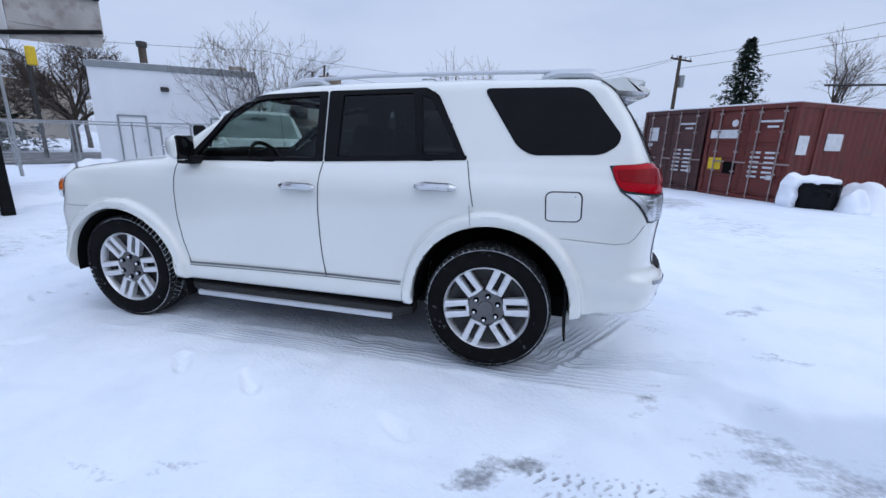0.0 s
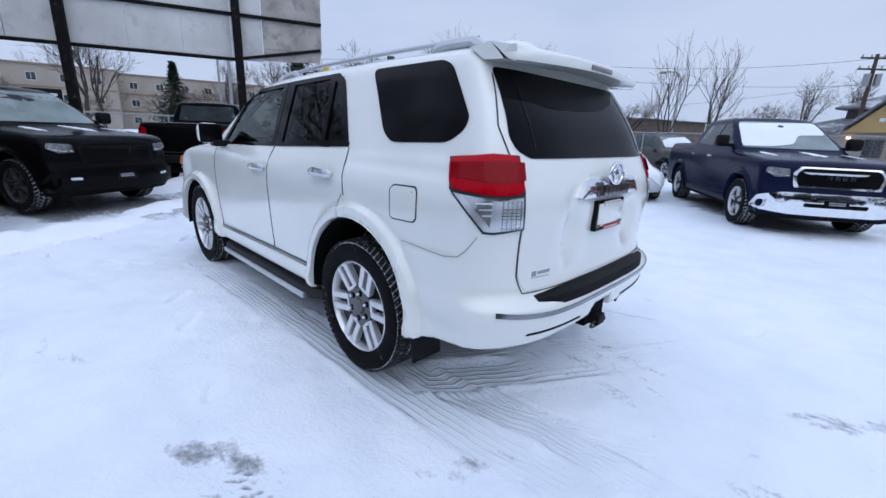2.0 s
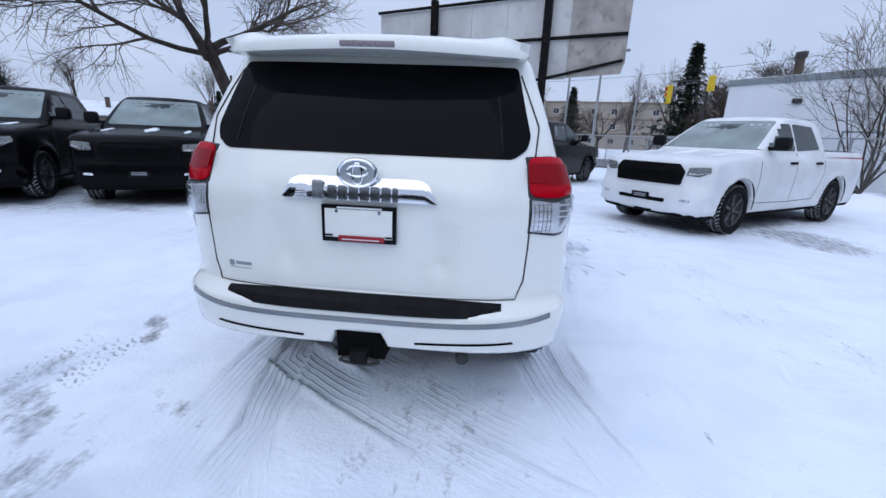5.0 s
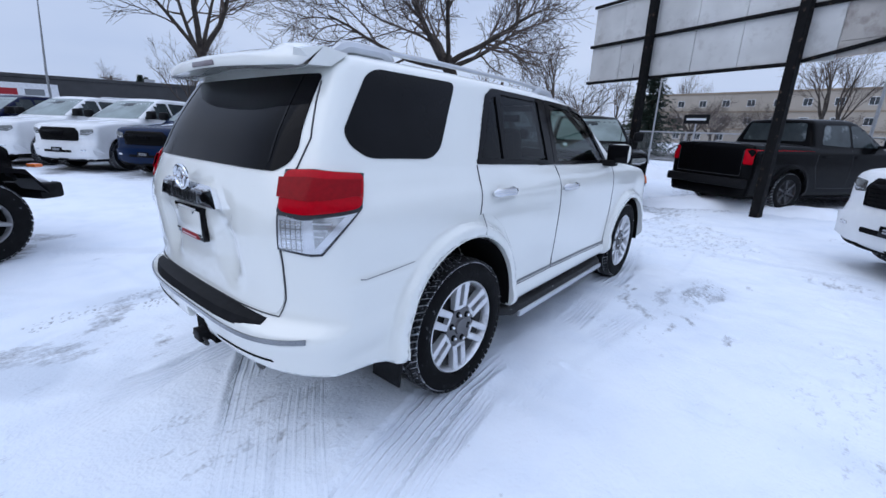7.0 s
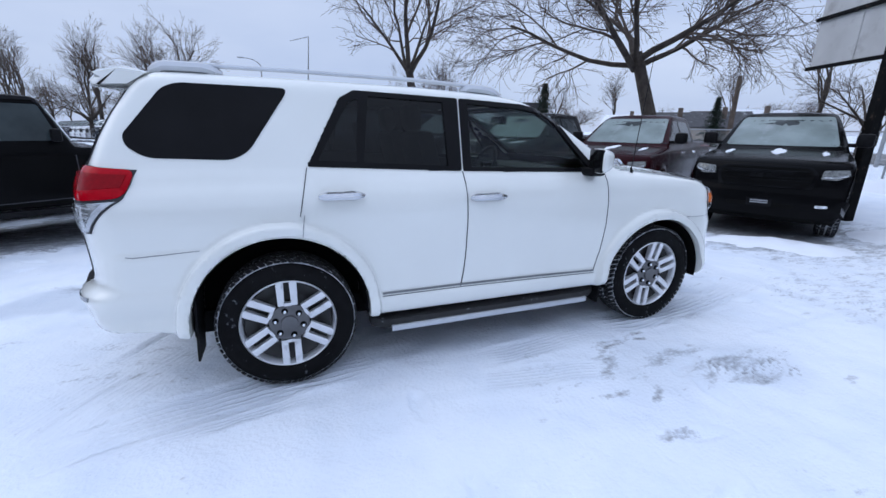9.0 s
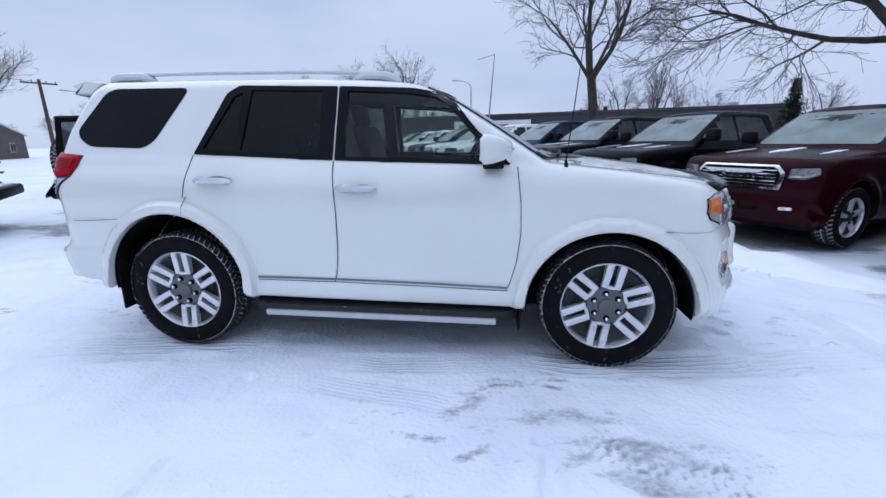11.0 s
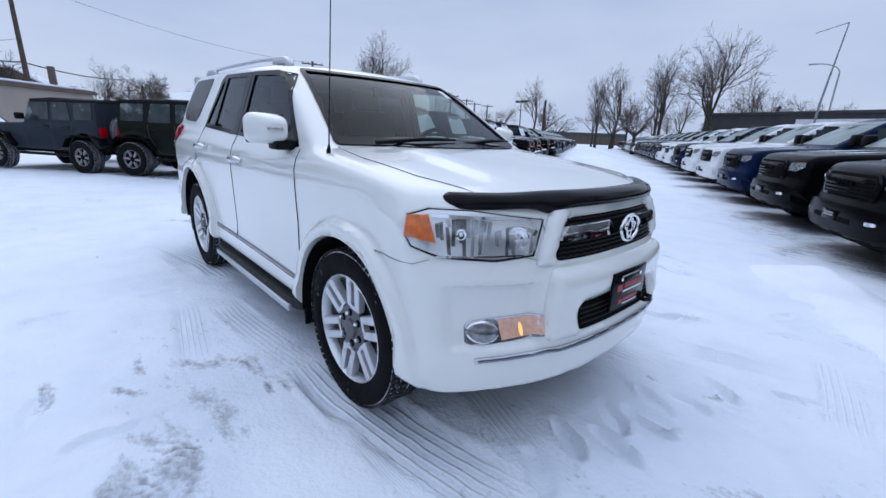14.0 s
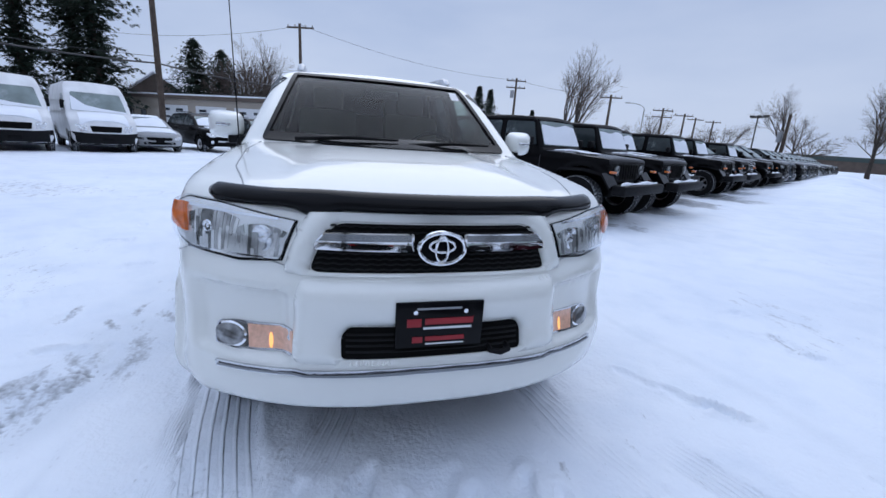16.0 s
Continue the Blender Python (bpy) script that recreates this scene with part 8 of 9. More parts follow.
tub = lambda x, y, z: (np.abs(x / .52) ** 3 + np.abs(y / .40) ** 3) ** (1 / 3) * .4 - .4 * (1 - .10 * (.8 - z)) + .25 * np.maximum(z - .62, 0) ** 2
P_, F_ = solid(lambda x, y, z: np.maximum(tub(x, y, z), np.maximum(z - .78, -.05 - z)), (-.8, -.7, -.1), (.8, .7, .95), .05, 2)
obj("tub", P_, F_, GLOSSBLACK, bin_, "glossy black tub", 40)
for k in (-1, 1):
    V, F = tube([(.10 + .16 * k, -.40, .42), (.10 + .17 * k, -.46, .55), (.10, -.48, .62)], .035, 8)
    obj("lid_clip", V, F, BLACK, bin_)


def heap(x, y, z):
    """Snow slumped over the bin's lid and down one side."""
    n = .05 * value_noise(np.asarray(x, float), np.asarray(y, float), .25, 131) + .03 * value_noise(np.asarray(x, float), np.asarray(z, float), .16, 132)
    lid = np.sqrt(((x + .12) / .58) ** 2 + ((y - .06) / .44) ** 2 + ((z - .80) / .17) ** 2) * .2 - .2
    side = np.sqrt(((x + .66) / .24) ** 2 + (y / .50) ** 2 + ((z - .34) / .60) ** 2) * .24 - .24
    foot = np.sqrt(((x - .80) / .42) ** 2 + (y / .60) ** 2 + ((z - .05) / .60) ** 2) * .3 - .3
    return smin(smin(lid, side, .12), foot, .12) + n


P_, F_ = solid(heap, (-1.2, -.9, -.15), (1.5, .9, 1.2), .05, 1)
obj("slumped_snow", P_, F_, SNOWCAP, bin_, "thick slumped snow", 180)


def snow_bank(name, line, width, high, seed, label):
    """A long uneven heap of snow along plan points."""
    q = np.array(line, float)
    n = max(8, int(np.sum(np.linalg.norm(np.diff(q, axis=0), axis=1)) / .16))
    t = np.linspace(0, len(q) - 1, n)
    C = np.stack([np.interp(t, range(len(q)), q[:, i]) for i in (0, 1)], -1)
    T = np.gradient(C, axis=0)
    T /= np.linalg.norm(T, axis=1)[:, None]
    m = 15
    u = np.linspace(-1, 1, m)
    X = C[:, None, 0] - T[:, None, 1] * u * width / 2
    Y = C[:, None, 1] + T[:, None, 0] * u * width / 2
    e = np.minimum(1, np.minimum(np.arange(n), np.arange(n)[::-1]) / 5.0)[:, None]
    Z = lot(X, Y) - .06 + e * (1 - u ** 2) ** 1.3 * high * (1 + .45 * value_noise(X, Y, .9, seed) + .25 * value_noise(X, Y, .3, seed + 1)) + e * .05 * value_noise(X, Y, .14, seed + 2) * (1 - u ** 2)
    V = np.stack([X, Y, Z], -1).reshape(-1, 3).tolist()
    F = [(i * m + j, i * m + j + 1, (i + 1) * m + j + 1, (i + 1) * m + j) for i in range(n - 1) for j in range(m - 1)]
    return tagged(obj(name, V, F, SNOWCAP, None, "", 180), label, "snow bank")


snow_bank("snow_bank", [(9.1, 9.3), (10.2, 9.9), (11.6, 10.8)], 2.0, .80, 61, "ploughed snow heap against the container")
snow_bank("snow_bank", [(-6.1, .5), (-4.4, -1.3), (-3.1, -3.2), (-2.2, -4.6)], 1.2, .15, 71, "low ridge of ploughed snow before the trucks")
snow_bank("snow_bank", [(-8.8, 4.2), (-8.4, 2.6), (-8.1, 1.0), (-7.0, -.6)], 1.5, .22, 81, "low ridge of ploughed snow under the sign")
snow_bank("snow_bank", [(-16, 8.8), (-11.5, 9.8), (-6.8, 10.7)], 1.4, .35, 91, "snow ridge along the wire fence")
snow_bank("snow_bank", [(-15.5, -9), (-14, -2), (-12.5, 4)], 1.6, .35, 95, "snow ridge along the street")


# ---- fences ----
def fence(line, high, label, gap=2.6):
    """A chain-link fence: posts, a top rail and woven wire."""
    ob = thing("wire_fence", Matrix.Identity(4), label, "fence")
    mesh = Pile()
    for (x0, y0), (x1, y1) in zip(line, line[1:]):
        L = math.hypot(x1 - x0, y1 - y0)
        n = max(1, round(L / gap))
        for i in range(n + 1 if (x1, y1) == line[-1] else n):
            x, y = x0 + (x1 - x0) * i / n, y0 + (y1 - y0) * i / n
            z = float(lot(x, y))
            V, F = tube([(x, y, z - .1), (x, y, z + high + .03)], .03, 8)
            obj("post", V, F, GALV, ob)
        z0, z1 = float(lot(x0, y0)), float(lot(x1, y1))
        V, F = tube([(x0, y0, z0 + high), (x1, y1, z1 + high)], .022, 6)
        obj("top_rail", V, F, GALV, ob)
        at = lambda s, h: (x0 + (x1 - x0) * s / L, y0 + (y1 - y0) * s / L, z0 + (z1 - z0) * s / L + h)
        lines = []
        s = -high
        while s < L:
            for up in (0, 1):
                a, b = max(s, 0), min(s + high, L)
                ha, hb = (a - s, b - s) if up else (high - (a - s), high - (b - s))
                lines.append((np.array([at(a, ha), at(b, hb)]), [.0019, .0019]))
            s += .085
        mesh.add(prisms(lines, 3))
    mesh.done("wire_mesh", GALV, ob, "woven wire", 0)
    return ob


fence([(-24, 8), (-16, 9.5), (-7, 11.2)], 1.75, "chain-link fence along the lot before the white building")
fence([(-7, 11.2), (-9.3, 15.5), (-3.5, 16.6), (5, 14.2)], 1.75, "chain-link fence behind the parked cars")
fence([(-18.5, -14), (-15.6, -6), (-12.8, 1.5), (-10.6, 8.2)], 1.6, "chain-link fence along the street")

# ---- white building ----
STUCCO = shader("white_stucco", (.70, .715, .74), .8, 0, .05, .7, bump=.15, bump_scale=30, spec=.2, dirt=(.55, .56, .57), dirt_amount=.12, dirt_scale=1.2)
GREYFASCIA = shader("grey_fascia", (.22, .24, .25), .6, 0, .1, 2)
TAN = shader("tan_stucco", (.33, .29, .245), .85, 0, .08, .4, bump=.1, bump_scale=12, spec=.2)
BEIGE = shader("beige_concrete", (.24, .19, .14), .85, 0, .08, .2, spec=.2)
BROWN = shader("brown_siding", (.10, .075, .06), .8, 0, .2, 1.2, bump=.1, bump_scale=12)
CHARCOAL = shader("charcoal_cladding", (.035, .035, .037), .7, 0, .2, 1.2)
DUSTED = shader("dusted_shingles", (.15, .15, .16), .85, 0, .2, 2.5, bump=.3, bump_scale=20, dirt=(.55, .58, .62), dirt_amount=.55, dirt_scale=.7)
SHINGLE = shader("dark_shingles", (.06, .06, .065), .85, 0, .25, 2.5, bump=.3, bump_scale=20, dirt=(.6, .63, .67), dirt_amount=.25, dirt_scale=.6)
SNOWROOF = shader("snowy_roof", (.78, .81, .86), .85, 0, .06, .6, spec=.2, dirt=(.25, .25, .26), dirt_amount=.1, dirt_scale=.8)
PANEGREY = shader("dark_window", (.03, .035, .04), .12, 0, .4, 1.0, spec=.6)
FRAMEWHITE = shader("white_frame", (.6, .61, .62), .5, 0, .06, 3)


def prism(parent, name, pts, y0, y1, mat, label=""):
    """A solid with the outline pts (x, z), from y0 to y1."""
    n = len(pts)
    V = [(x, y0, z) for x, z in pts] + [(x, y1, z) for x, z in pts]
    F = [tuple(range(n)), tuple(range(2 * n - 1, n - 1, -1))] + [(i, n + i, n + (i + 1) % n, (i + 1) % n) for i in range(n)]
    return obj(name, V, F, mat, parent, label, 20)


def window(parent, x, z, w, h, y=0.0, frame_mat=FRAMEWHITE, bars=1):
    win = bit(parent, "window", (x - w / 2 - .06, y - .05, z - .06), (x + w / 2 + .06, y + .02, z + h + .06), frame_mat, .008)
    bit(win, "pane", (x - w / 2, y - .056, z), (x + w / 2, y - .03, z + h), PANEGREY, 0)
    for k in range(bars):
        bx = x - w / 2 + w * (k + 1) / (bars + 1)
        bit(win, "glazing_bar", (bx - .02, y - .062, z), (bx + .02, y - .05, z + h), frame_mat, 0)
    return win


white_building = thing("white_building", along((-17.0, 11.1), (-11.8, 14.7)), "low white stucco building with grey fascia and metal doors", "building")
WB = 6.32
prism(white_building, "wall", [(0, -.2), (WB, -.2), (WB, 4.0), (0, 4.0)], 0, 4.0, STUCCO, "white stucco front part")
rear = Pile()
V = [(x, y, z) for x in (.05, WB - .01) for y, z in ((4.0, -.2), (12, -.2), (12, 3.0), (4.0, 4.0))]
rear.add((V, [(0, 1, 2, 3), (7, 6, 5, 4), (0, 4, 5, 1), (1, 5, 6, 2), (2, 6, 7, 3), (3, 7, 4, 0)]))
rear.done("rear_wall", STUCCO, white_building, "white wall with sloping top", 20)
bit(white_building, "fascia", (-.06, -.06, 3.98), (WB + .06, 4.0, 4.24), GREYFASCIA, .01, "grey metal parapet")
V = [(x, y, z) for x in (-.04, WB + .06) for y, z in ((4.0, 3.96), (12.1, 2.95), (12.1, 3.17), (4.0, 4.18))]
sl_ = Pile().add((V, [(0, 1, 2, 3), (7, 6, 5, 4), (0, 4, 5, 1), (1, 5, 6, 2), (2, 6, 7, 3), (3, 7, 4, 0)]))
sl_.done("fascia", GREYFASCIA, white_building, "sloping grey parapet", 20)
bit(white_building, "roof_snow", (.1, .1, 4.24), (WB - .1, 3.9, 4.27), SNOWCAP, .01)


def metal_door(parent, x, w, h, y=0.0, frame_mat=GREYFASCIA, leaf=STUCCO):
    d = bit(parent, "door", (x, y - .02, -.05), (x + w, y + .01, h), leaf, .006, "metal door")
    for x0, x1, z0, z1 in ((x - .07, x, -.05, h + .07), (x + w, x + w + .07, -.05, h + .07), (x, x + w, h, h + .07)):
        bit(d, "frame", (x0, y - .05, z0), (x1, y + .01, z1), frame_mat, .006)
    bit(d, "handle", (x + w - .13, y - .07, .98), (x + w - .08, y - .02, 1.12), GALV, .01)
    return d


metal_door(white_building, .85, .95, 2.05)
metal_door(white_building, 4.4, .95, 2.05)
bit(white_building, "wall_lamp", (2.55, -.16, 3.15), (2.85, 0, 3.33), STEEL, .02, "dark wall lamp")
bit(white_building, "vent", (3.55, -.05, 3.2), (3.63, 0, 3.28), STEEL, .01)
bit(white_building, "socket_box", (2.1, -.06, 1.55), (2.3, 0, 1.65), GALV, .01)
V, F = tube([(1.6, 2.0, 4.2), (1.6, 2.0, 5.2)], .16, 12)
pipe = obj("chimney_pipe", V, F, TIMBER, white_building, "rusty chimney pipe")
V, F = tube([(1.6, 2.0, 5.2), (1.6, 2.0, 5.42)], .22, 12)
obj("cowl", V, F, STEEL, pipe)
bit(white_building, "roof_unit", (5.1, 2.5, 4.24), (5.9, 3.4, 4.75), TAN, .03, "beige roof unit")
for y0 in (4.6,):
    bit(white_building, "doorway", (WB - .02, y0, -.1), (WB + .02, y0 + 1.0, 2.45), DARK, 0, "dark recessed doorway")
    for a, b, z0, z1 in ((y0 - .18, y0, -.1, 2.6), (y0 + 1.0, y0 + 1.18, -.1, 2.6), (y0, y0 + 1.0, 2.45, 2.6)):
        bit(white_building, "doorway_frame", (WB, a, z0), (WB + .35, b, z1), BROWN, .01)
bit(white_building, "meter_box", (WB, 2.2, 1.1), (WB + .18, 2.7, 1.8), GALV, .02)
for y in (5.6, 8.4):
    bit(white_building, "flood_lamp", (WB + .04, y, 3.55 - .12 * (y - 4)), (WB + .3, y + .3, 3.68 - .12 * (y - 4)), STEEL, .02)
bit(white_building, "lean_to", (.4, 12.0, -.2), (WB - .3, 16, 2.3), STUCCO, .01, "low white annex")
bit(white_building, "annex_snow", (.3, 12.0, 2.3), (WB - .2, 16.1, 2.42), SNOWCAP, .03)

# ---- buildings in the distance ----
apartment = thing("apartment_block", along((-90, -26), (-73, 56)), "three-storey tan apartment block with rows of small windows", "apartment building")
for x0, x1, y in ((0, 37.7, 0), (37.7, 82, 5)):
    bit(apartment, "wall", (x0, y, -.3), (x1, y + 16, 8.6), TAN, .02)
    bit(apartment, "roof_edge", (x0 - .15, y - .15, 8.6), (x1 - .05, y + 16, 8.9), BEIGE, .02)
    for z in (2.75, 5.55):
        bit(apartment, "band", (x0 + .02, y - .12, z), (x1 - .02, y + .02, z + .25), BEIGE, .01)
    for r in range(3):
        for k in range(int((x1 - x0) / 3.7)):
            window(apartment, x0 + 2.0 + 3.7 * k, .95 + 2.8 * r, 1.05, 1.0, y)

tower = thing("tower_block", along((-69.5, 108.2), (-44.5, 116.2)), "tall beige tower block with few windows", "apartment building")
bit(tower, "wall", (0, 0, -.3), (18, 14, 15.8), BEIGE, .03)
bit(tower, "wall", (18, 2, -.3), (20.4, 12, 10), BROWN, .03, "brown stair tower")
bit(tower, "roof_house", (7, 2, 15.8), (12, 10, 18.4), BEIGE, .03)
for x in (8.0, 8.8, 4.5):
    V, F = tube([(x, 4, 15.8), (x + .4, 4, 21.5 if x == 8.0 else 19.6)], .30, 8)
    obj("aerial", V, F, STEEL, tower)
for r in range(6):
    for x in (10.0, 18.6):
        window(tower, x, .6 + 2.5 * r, 1.6, 1.0, 0 if x < 18 else 2) if (x < 18 or r < 3) else None


def hip(parent, name, x0, x1, y0, y1, z0, z1, mat, inset, label=""):
    """A hipped roof with a short ridge."""
    ym = (y0 + y1) / 2
    V = [(x0, y0, z0), (x1, y0, z0), (x1, y1, z0), (x0, y1, z0), (x0 + inset, ym, z1), (x1 - inset, ym, z1), (x0, y0, z0 - .15), (x1, y0, z0 - .15), (x1, y1, z0 - .15), (x0, y1, z0 - .15)]
    F = [(0, 1, 5, 4), (1, 2, 5), (2, 3, 4, 5), (3, 0, 4), (6, 7, 1, 0), (7, 8, 2, 1), (8, 9, 3, 2), (9, 6, 0, 3), (9, 8, 7, 6)]
    return obj(name, V, F, mat, parent, label, 10)


OCHRE = shader("ochre_boards", (.42, .29, .13), .8, 0, .08, 1, spec=.2)
BULB = shader("wall_lamp_glow", (1.0, .62, .30), .4, emit=6.0)
diner = thing("restaurant", along((-2.6, 43.5), (9.8, 39.5)), "tan restaurant with a two-tier dark hipped roof and front gable", "restaurant")
bit(diner, "wall", (.6, .6, -.2), (12.4, 10, 2.7), TAN, .02)
hip(diner, "lower_roof", 0, 13, 0, 10.6, 2.75, 4.4, DUSTED, 4.5, "shingled lower roof dusted with snow")
bit(diner, "upper_wall", (3.2, 3.2, 3.2), (9.8, 7.6, 4.6), BROWN, .02)
hip(diner, "upper_roof", 2.6, 10.4, 2.6, 8.2, 4.6, 6.0, DUSTED, 3.0, "shingled upper roof dusted with snow")
prism(diner, "gable", [(4.6, 2.6), (9.2, 2.6), (6.9, 4.9)], -.25, 4.0, OCHRE, "ochre front gable")
for a, b in (((4.2, 2.5), (6.9, 5.15)), ((9.6, 2.5), (6.9, 5.15))):
    V = [(a[0], y, a[1] + d) for y in (-.6, 3.6) for d in (0, .12)] + [(b[0], y, b[1] + d) for y in (-.6, 3.6) for d in (0, .12)]
    obj("gable_roof", V, [(0, 1, 3, 2), (4, 6, 7, 5), (0, 4, 5, 1), (2, 3, 7, 6), (1, 5, 7, 3), (0, 2, 6, 4)], DUSTED, diner, "", 10)
bm = bmesh.new()
for k in (-1, 0, 1):
    box(bm, (6.9 + k * .34 - .15, -.30, 3.35 + .12 * (k == 0)), (6.9 + k * .34 + .15, -.25, 3.60 + .12 * (k == 0)), .03)
part("emblem", bm, BARE, diner, "pale plain emblem")
for x in (4.7, 9.1):
    bit(diner, "wall_lamp", (x - .1, .42, 2.15), (x + .1, .6, 2.4), BULB, .03, "lit wall lamp")
for x in (1.6, 3.0, 6.2, 7.6, 10.6):
    window(diner, x, .9, 1.0, 1.2, .6, BROWN)

store = thing("dark_store", along((12, -47), (-25, -36)), "long low charcoal building with pale banner behind the trucks", "building")
bit(store, "wall", (0, 0, -.3), (38.6, 12, 4.0), CHARCOAL, .02)
bit(store, "parapet", (-.1, -.1, 4.0), (38.7, .3, 4.25), CHARCOAL, .02)
bit(store, "roof_snow", (.1, .35, 4.0), (38.5, 11.9, 4.12), SNOWCAP, .02)
ban = bit(store, "banner", (8, -.12, 2.3), (16.5, -.05, 3.6), BARE, .01, "pale banner")
for k in range(5):
    bit(ban, "banner_bar", (8.6 + 1.5 * k, -.13, 2.75), (9.7 + 1.5 * k, -.12, 3.2), PLATERED if k % 2 else GREYTRIM, 0)
for x in (19, 25, 31):
    bit(store, "overhead_door", (x, -.06, -.1), (x + 3, 0, 2.9), FRAMEWHITE, .01, "white overhead door")
for x in (5, 22, 34):
    bit(store, "roof_vent", (x, 3, 4.1), (x + .8, 3.8, 4.7), GALV, .03)

garage = thing("garage_row", along((46, 20), (34, 4)), "low tan garage row with white doors and snow on the roof", "garage")
bit(garage, "wall", (0, 0, -.4), (20, 8, 3.0), TAN, .02)
bit(garage, "fascia", (-.2, -.25, 3.0), (20.2, 8.2, 3.28), BROWN, .02)
bit(garage, "roof_snow", (-.1, -.15, 3.28), (20.1, 8.1, 3.42), SNOWROOF, .03)
for x in (2.6,):
    for dx in (-.9, .9):
        window(garage, x + dx, 1.1, .7, .8, 0, BROWN, 0)
for x in (5.8, 10.4, 15.0):
    d = bit(garage, "garage_door", (x, -.05, -.2), (x + 3.6, 0, 2.45), FRAMEWHITE, .01, "white garage door")
    for r in range(4):
        bit(d, "door_panel", (x + .06, -.07, -.14 + .65 * r), (x + 3.54, -.045, .46 + .65 * r), FRAMEWHITE, .012)
    for k in range(2):
        for z in (1.3, 1.95):
            bit(d, "door_window", (x + .45 + 1.7 * k, -.076, z), (x + 1.35 + 1.7 * k, -.068, z + .22), PANEGREY, 0)


def house(x, y, turn, w, d, h, roof, wall_mat, roof_mat, label):
    ob = thing("house", Matrix.Translation((x, y, float(lot(x, y)) - .1)) @ Matrix.Rotation(radians(turn), 4, 'Z'), label, "house", "houses in the distance")
    bit(ob, "wall", (-w / 2, -d / 2, 0), (w / 2, d / 2, h), wall_mat, .02)
    prism(ob, "gable", [(-w / 2, h), (w / 2, h), (0, h + roof)], -d / 2, d / 2, wall_mat)
    for s in (-1, 1):
        k = roof / (w / 2)
        pts = [(s * (w / 2 + .4), h - .4 * k), (s * (w / 2 + .4), h - .4 * k + .16), (0, h + roof + .16), (0, h + roof)]
        prism(ob, "roof", pts if s < 0 else pts[::-1], -d / 2 - .3, d / 2 + .3, roof_mat, "snowy pitched roof")
    bit(ob, "chimney", (w * .2, -.3, h + roof * .3), (w * .2 + .5, .3, h + roof + .7), BROWN, .02)
    for k in (-1, 1):
        window(ob, k * w * .24, 1.0, 1.2, 1.1, -d / 2)
        if h > 4:
            window(ob, k * w * .24, 3.6, 1.1, 1.0, -d / 2)
    return ob


for x, y, t, w, d, h, r, wm, rm, lab in ((-55, -46, 50, 8, 9, 2.3, 1.9, TAN, SHINGLE, "tan bungalow with dark snow-dusted roof"), (-64, -46, 55, 7, 8, 2.4, 2.2, BROWN, SHINGLE, "brown house with dark roof"), (-72, -45, 60, 6, 8, 2.4, 2.6, STUCCO, SNOWROOF, "white gabled house with snowy roof"),
                                        (-58, -58, 40, 9, 9, 2.3, 1.9, TAN, SNOWROOF, "tan house with snow on the roof"), (54, 16, 250, 9, 10, 3.4, 2.6, BROWN, SNOWROOF, "brown house with snowy roof behind the garages"), (53, 3, 260, 8, 9, 3.0, 2.4, TAN, SNOWROOF, "tan house with snowy roof behind the garages"),
                                        (62, -12, 280, 8, 10, 3.0, 2.2, STUCCO, SNOWROOF, "white house with snowy roof"), (-24, 66, 160, 18, 10, 4.2, .6, BROWN, SHINGLE, "low brown brick building beyond the street"), (66, -40, 300, 14, 10, 3.2, 1.6, BROWN, SNOWROOF, "long brown house with snowy roof")):
    house(x, y, t, w, d, h, r, wm, rm, lab)
green_shed = thing("green_store", along((68, -94), (52, -104)), "long low green and brown store in the distance", "building")
bit(green_shed, "wall", (0, 0, -.5), (24, 10, 2.2), BROWN, .02)
bit(green_shed, "fascia", (-.1, -.2, 1.9), (24.1, 10, 2.8), shader("green_fascia", (.035, .055, .050), .6), .02)


# ---- poles, lamps and wires ----
def pole(x, y, high, turn, arms=1, cans=0, lean=(0, 0), label="wooden utility pole with cross-arm"):
    z0 = float(lot(x, y))
    ob = thing("utility_pole", Matrix.Translation((x, y, z0)) @ Matrix.Rotation(radians(turn), 4, 'Z'), label, "utility pole", "utility poles")
    V, F = tube([(0, 0, -.3), (lean[0] * .5, lean[1] * .5, high * .5), (lean[0], lean[1], high)], [.17, .145, .11], 10)
    obj("shaft", V, F, TIMBER, ob)
    for k in range(arms):
        z = high - .35 - .75 * k
        arm = bit(ob, "cross_arm", (lean[0] - 1.15, lean[1] - .16, z), (lean[0] + 1.15, lean[1] - .05, z + .12), TIMBER, .01)
        for dx in (-1.05, -.45, .45, 1.05):
            bit(arm, "insulator", (lean[0] + dx - .04, lean[1] - .14, z + .12), (lean[0] + dx + .04, lean[1] - .06, z + .30), GALV, .015)
    for k in range(cans):
        V, F = tube([(.38 * (-1) ** k, -.1, high - 2.2), (.38 * (-1) ** k, -.1, high - 1.35)], .21, 12)
        obj("transformer", V, F, GALV, ob, "grey transformer can")
    return ob


POLES = [(10.75, 33.3, 8.0, 40, 1, 1), (2.3, 43.0, 8.1, 40, 2, 2), (-39, -26, 6.3, 60, 0, 0), (44.8, -21, 8.6, 75, 2, 1), (36.7, 2.6, 9.8, 70, 1, 0), (37.1, -28.6, 6.9, 60, 1, 0), (41.4, -39.3, 6.6, 60, 2, 0), (47, -48, 6.8, 60, 1, 0), (54.7, -61.4, 7.0, 60, 1, 0), (51, -54, 6.8, 60, 1, 0), (23.3, -35.7, 5.0, 20, 0, 1), (-12.9, -66.3, 6.2, 10, 2, 0), (-18.8, -69.8, 5.2, 10, 1, 0), (-27.0, -17.2, 5.0, 60, 0, 0)]
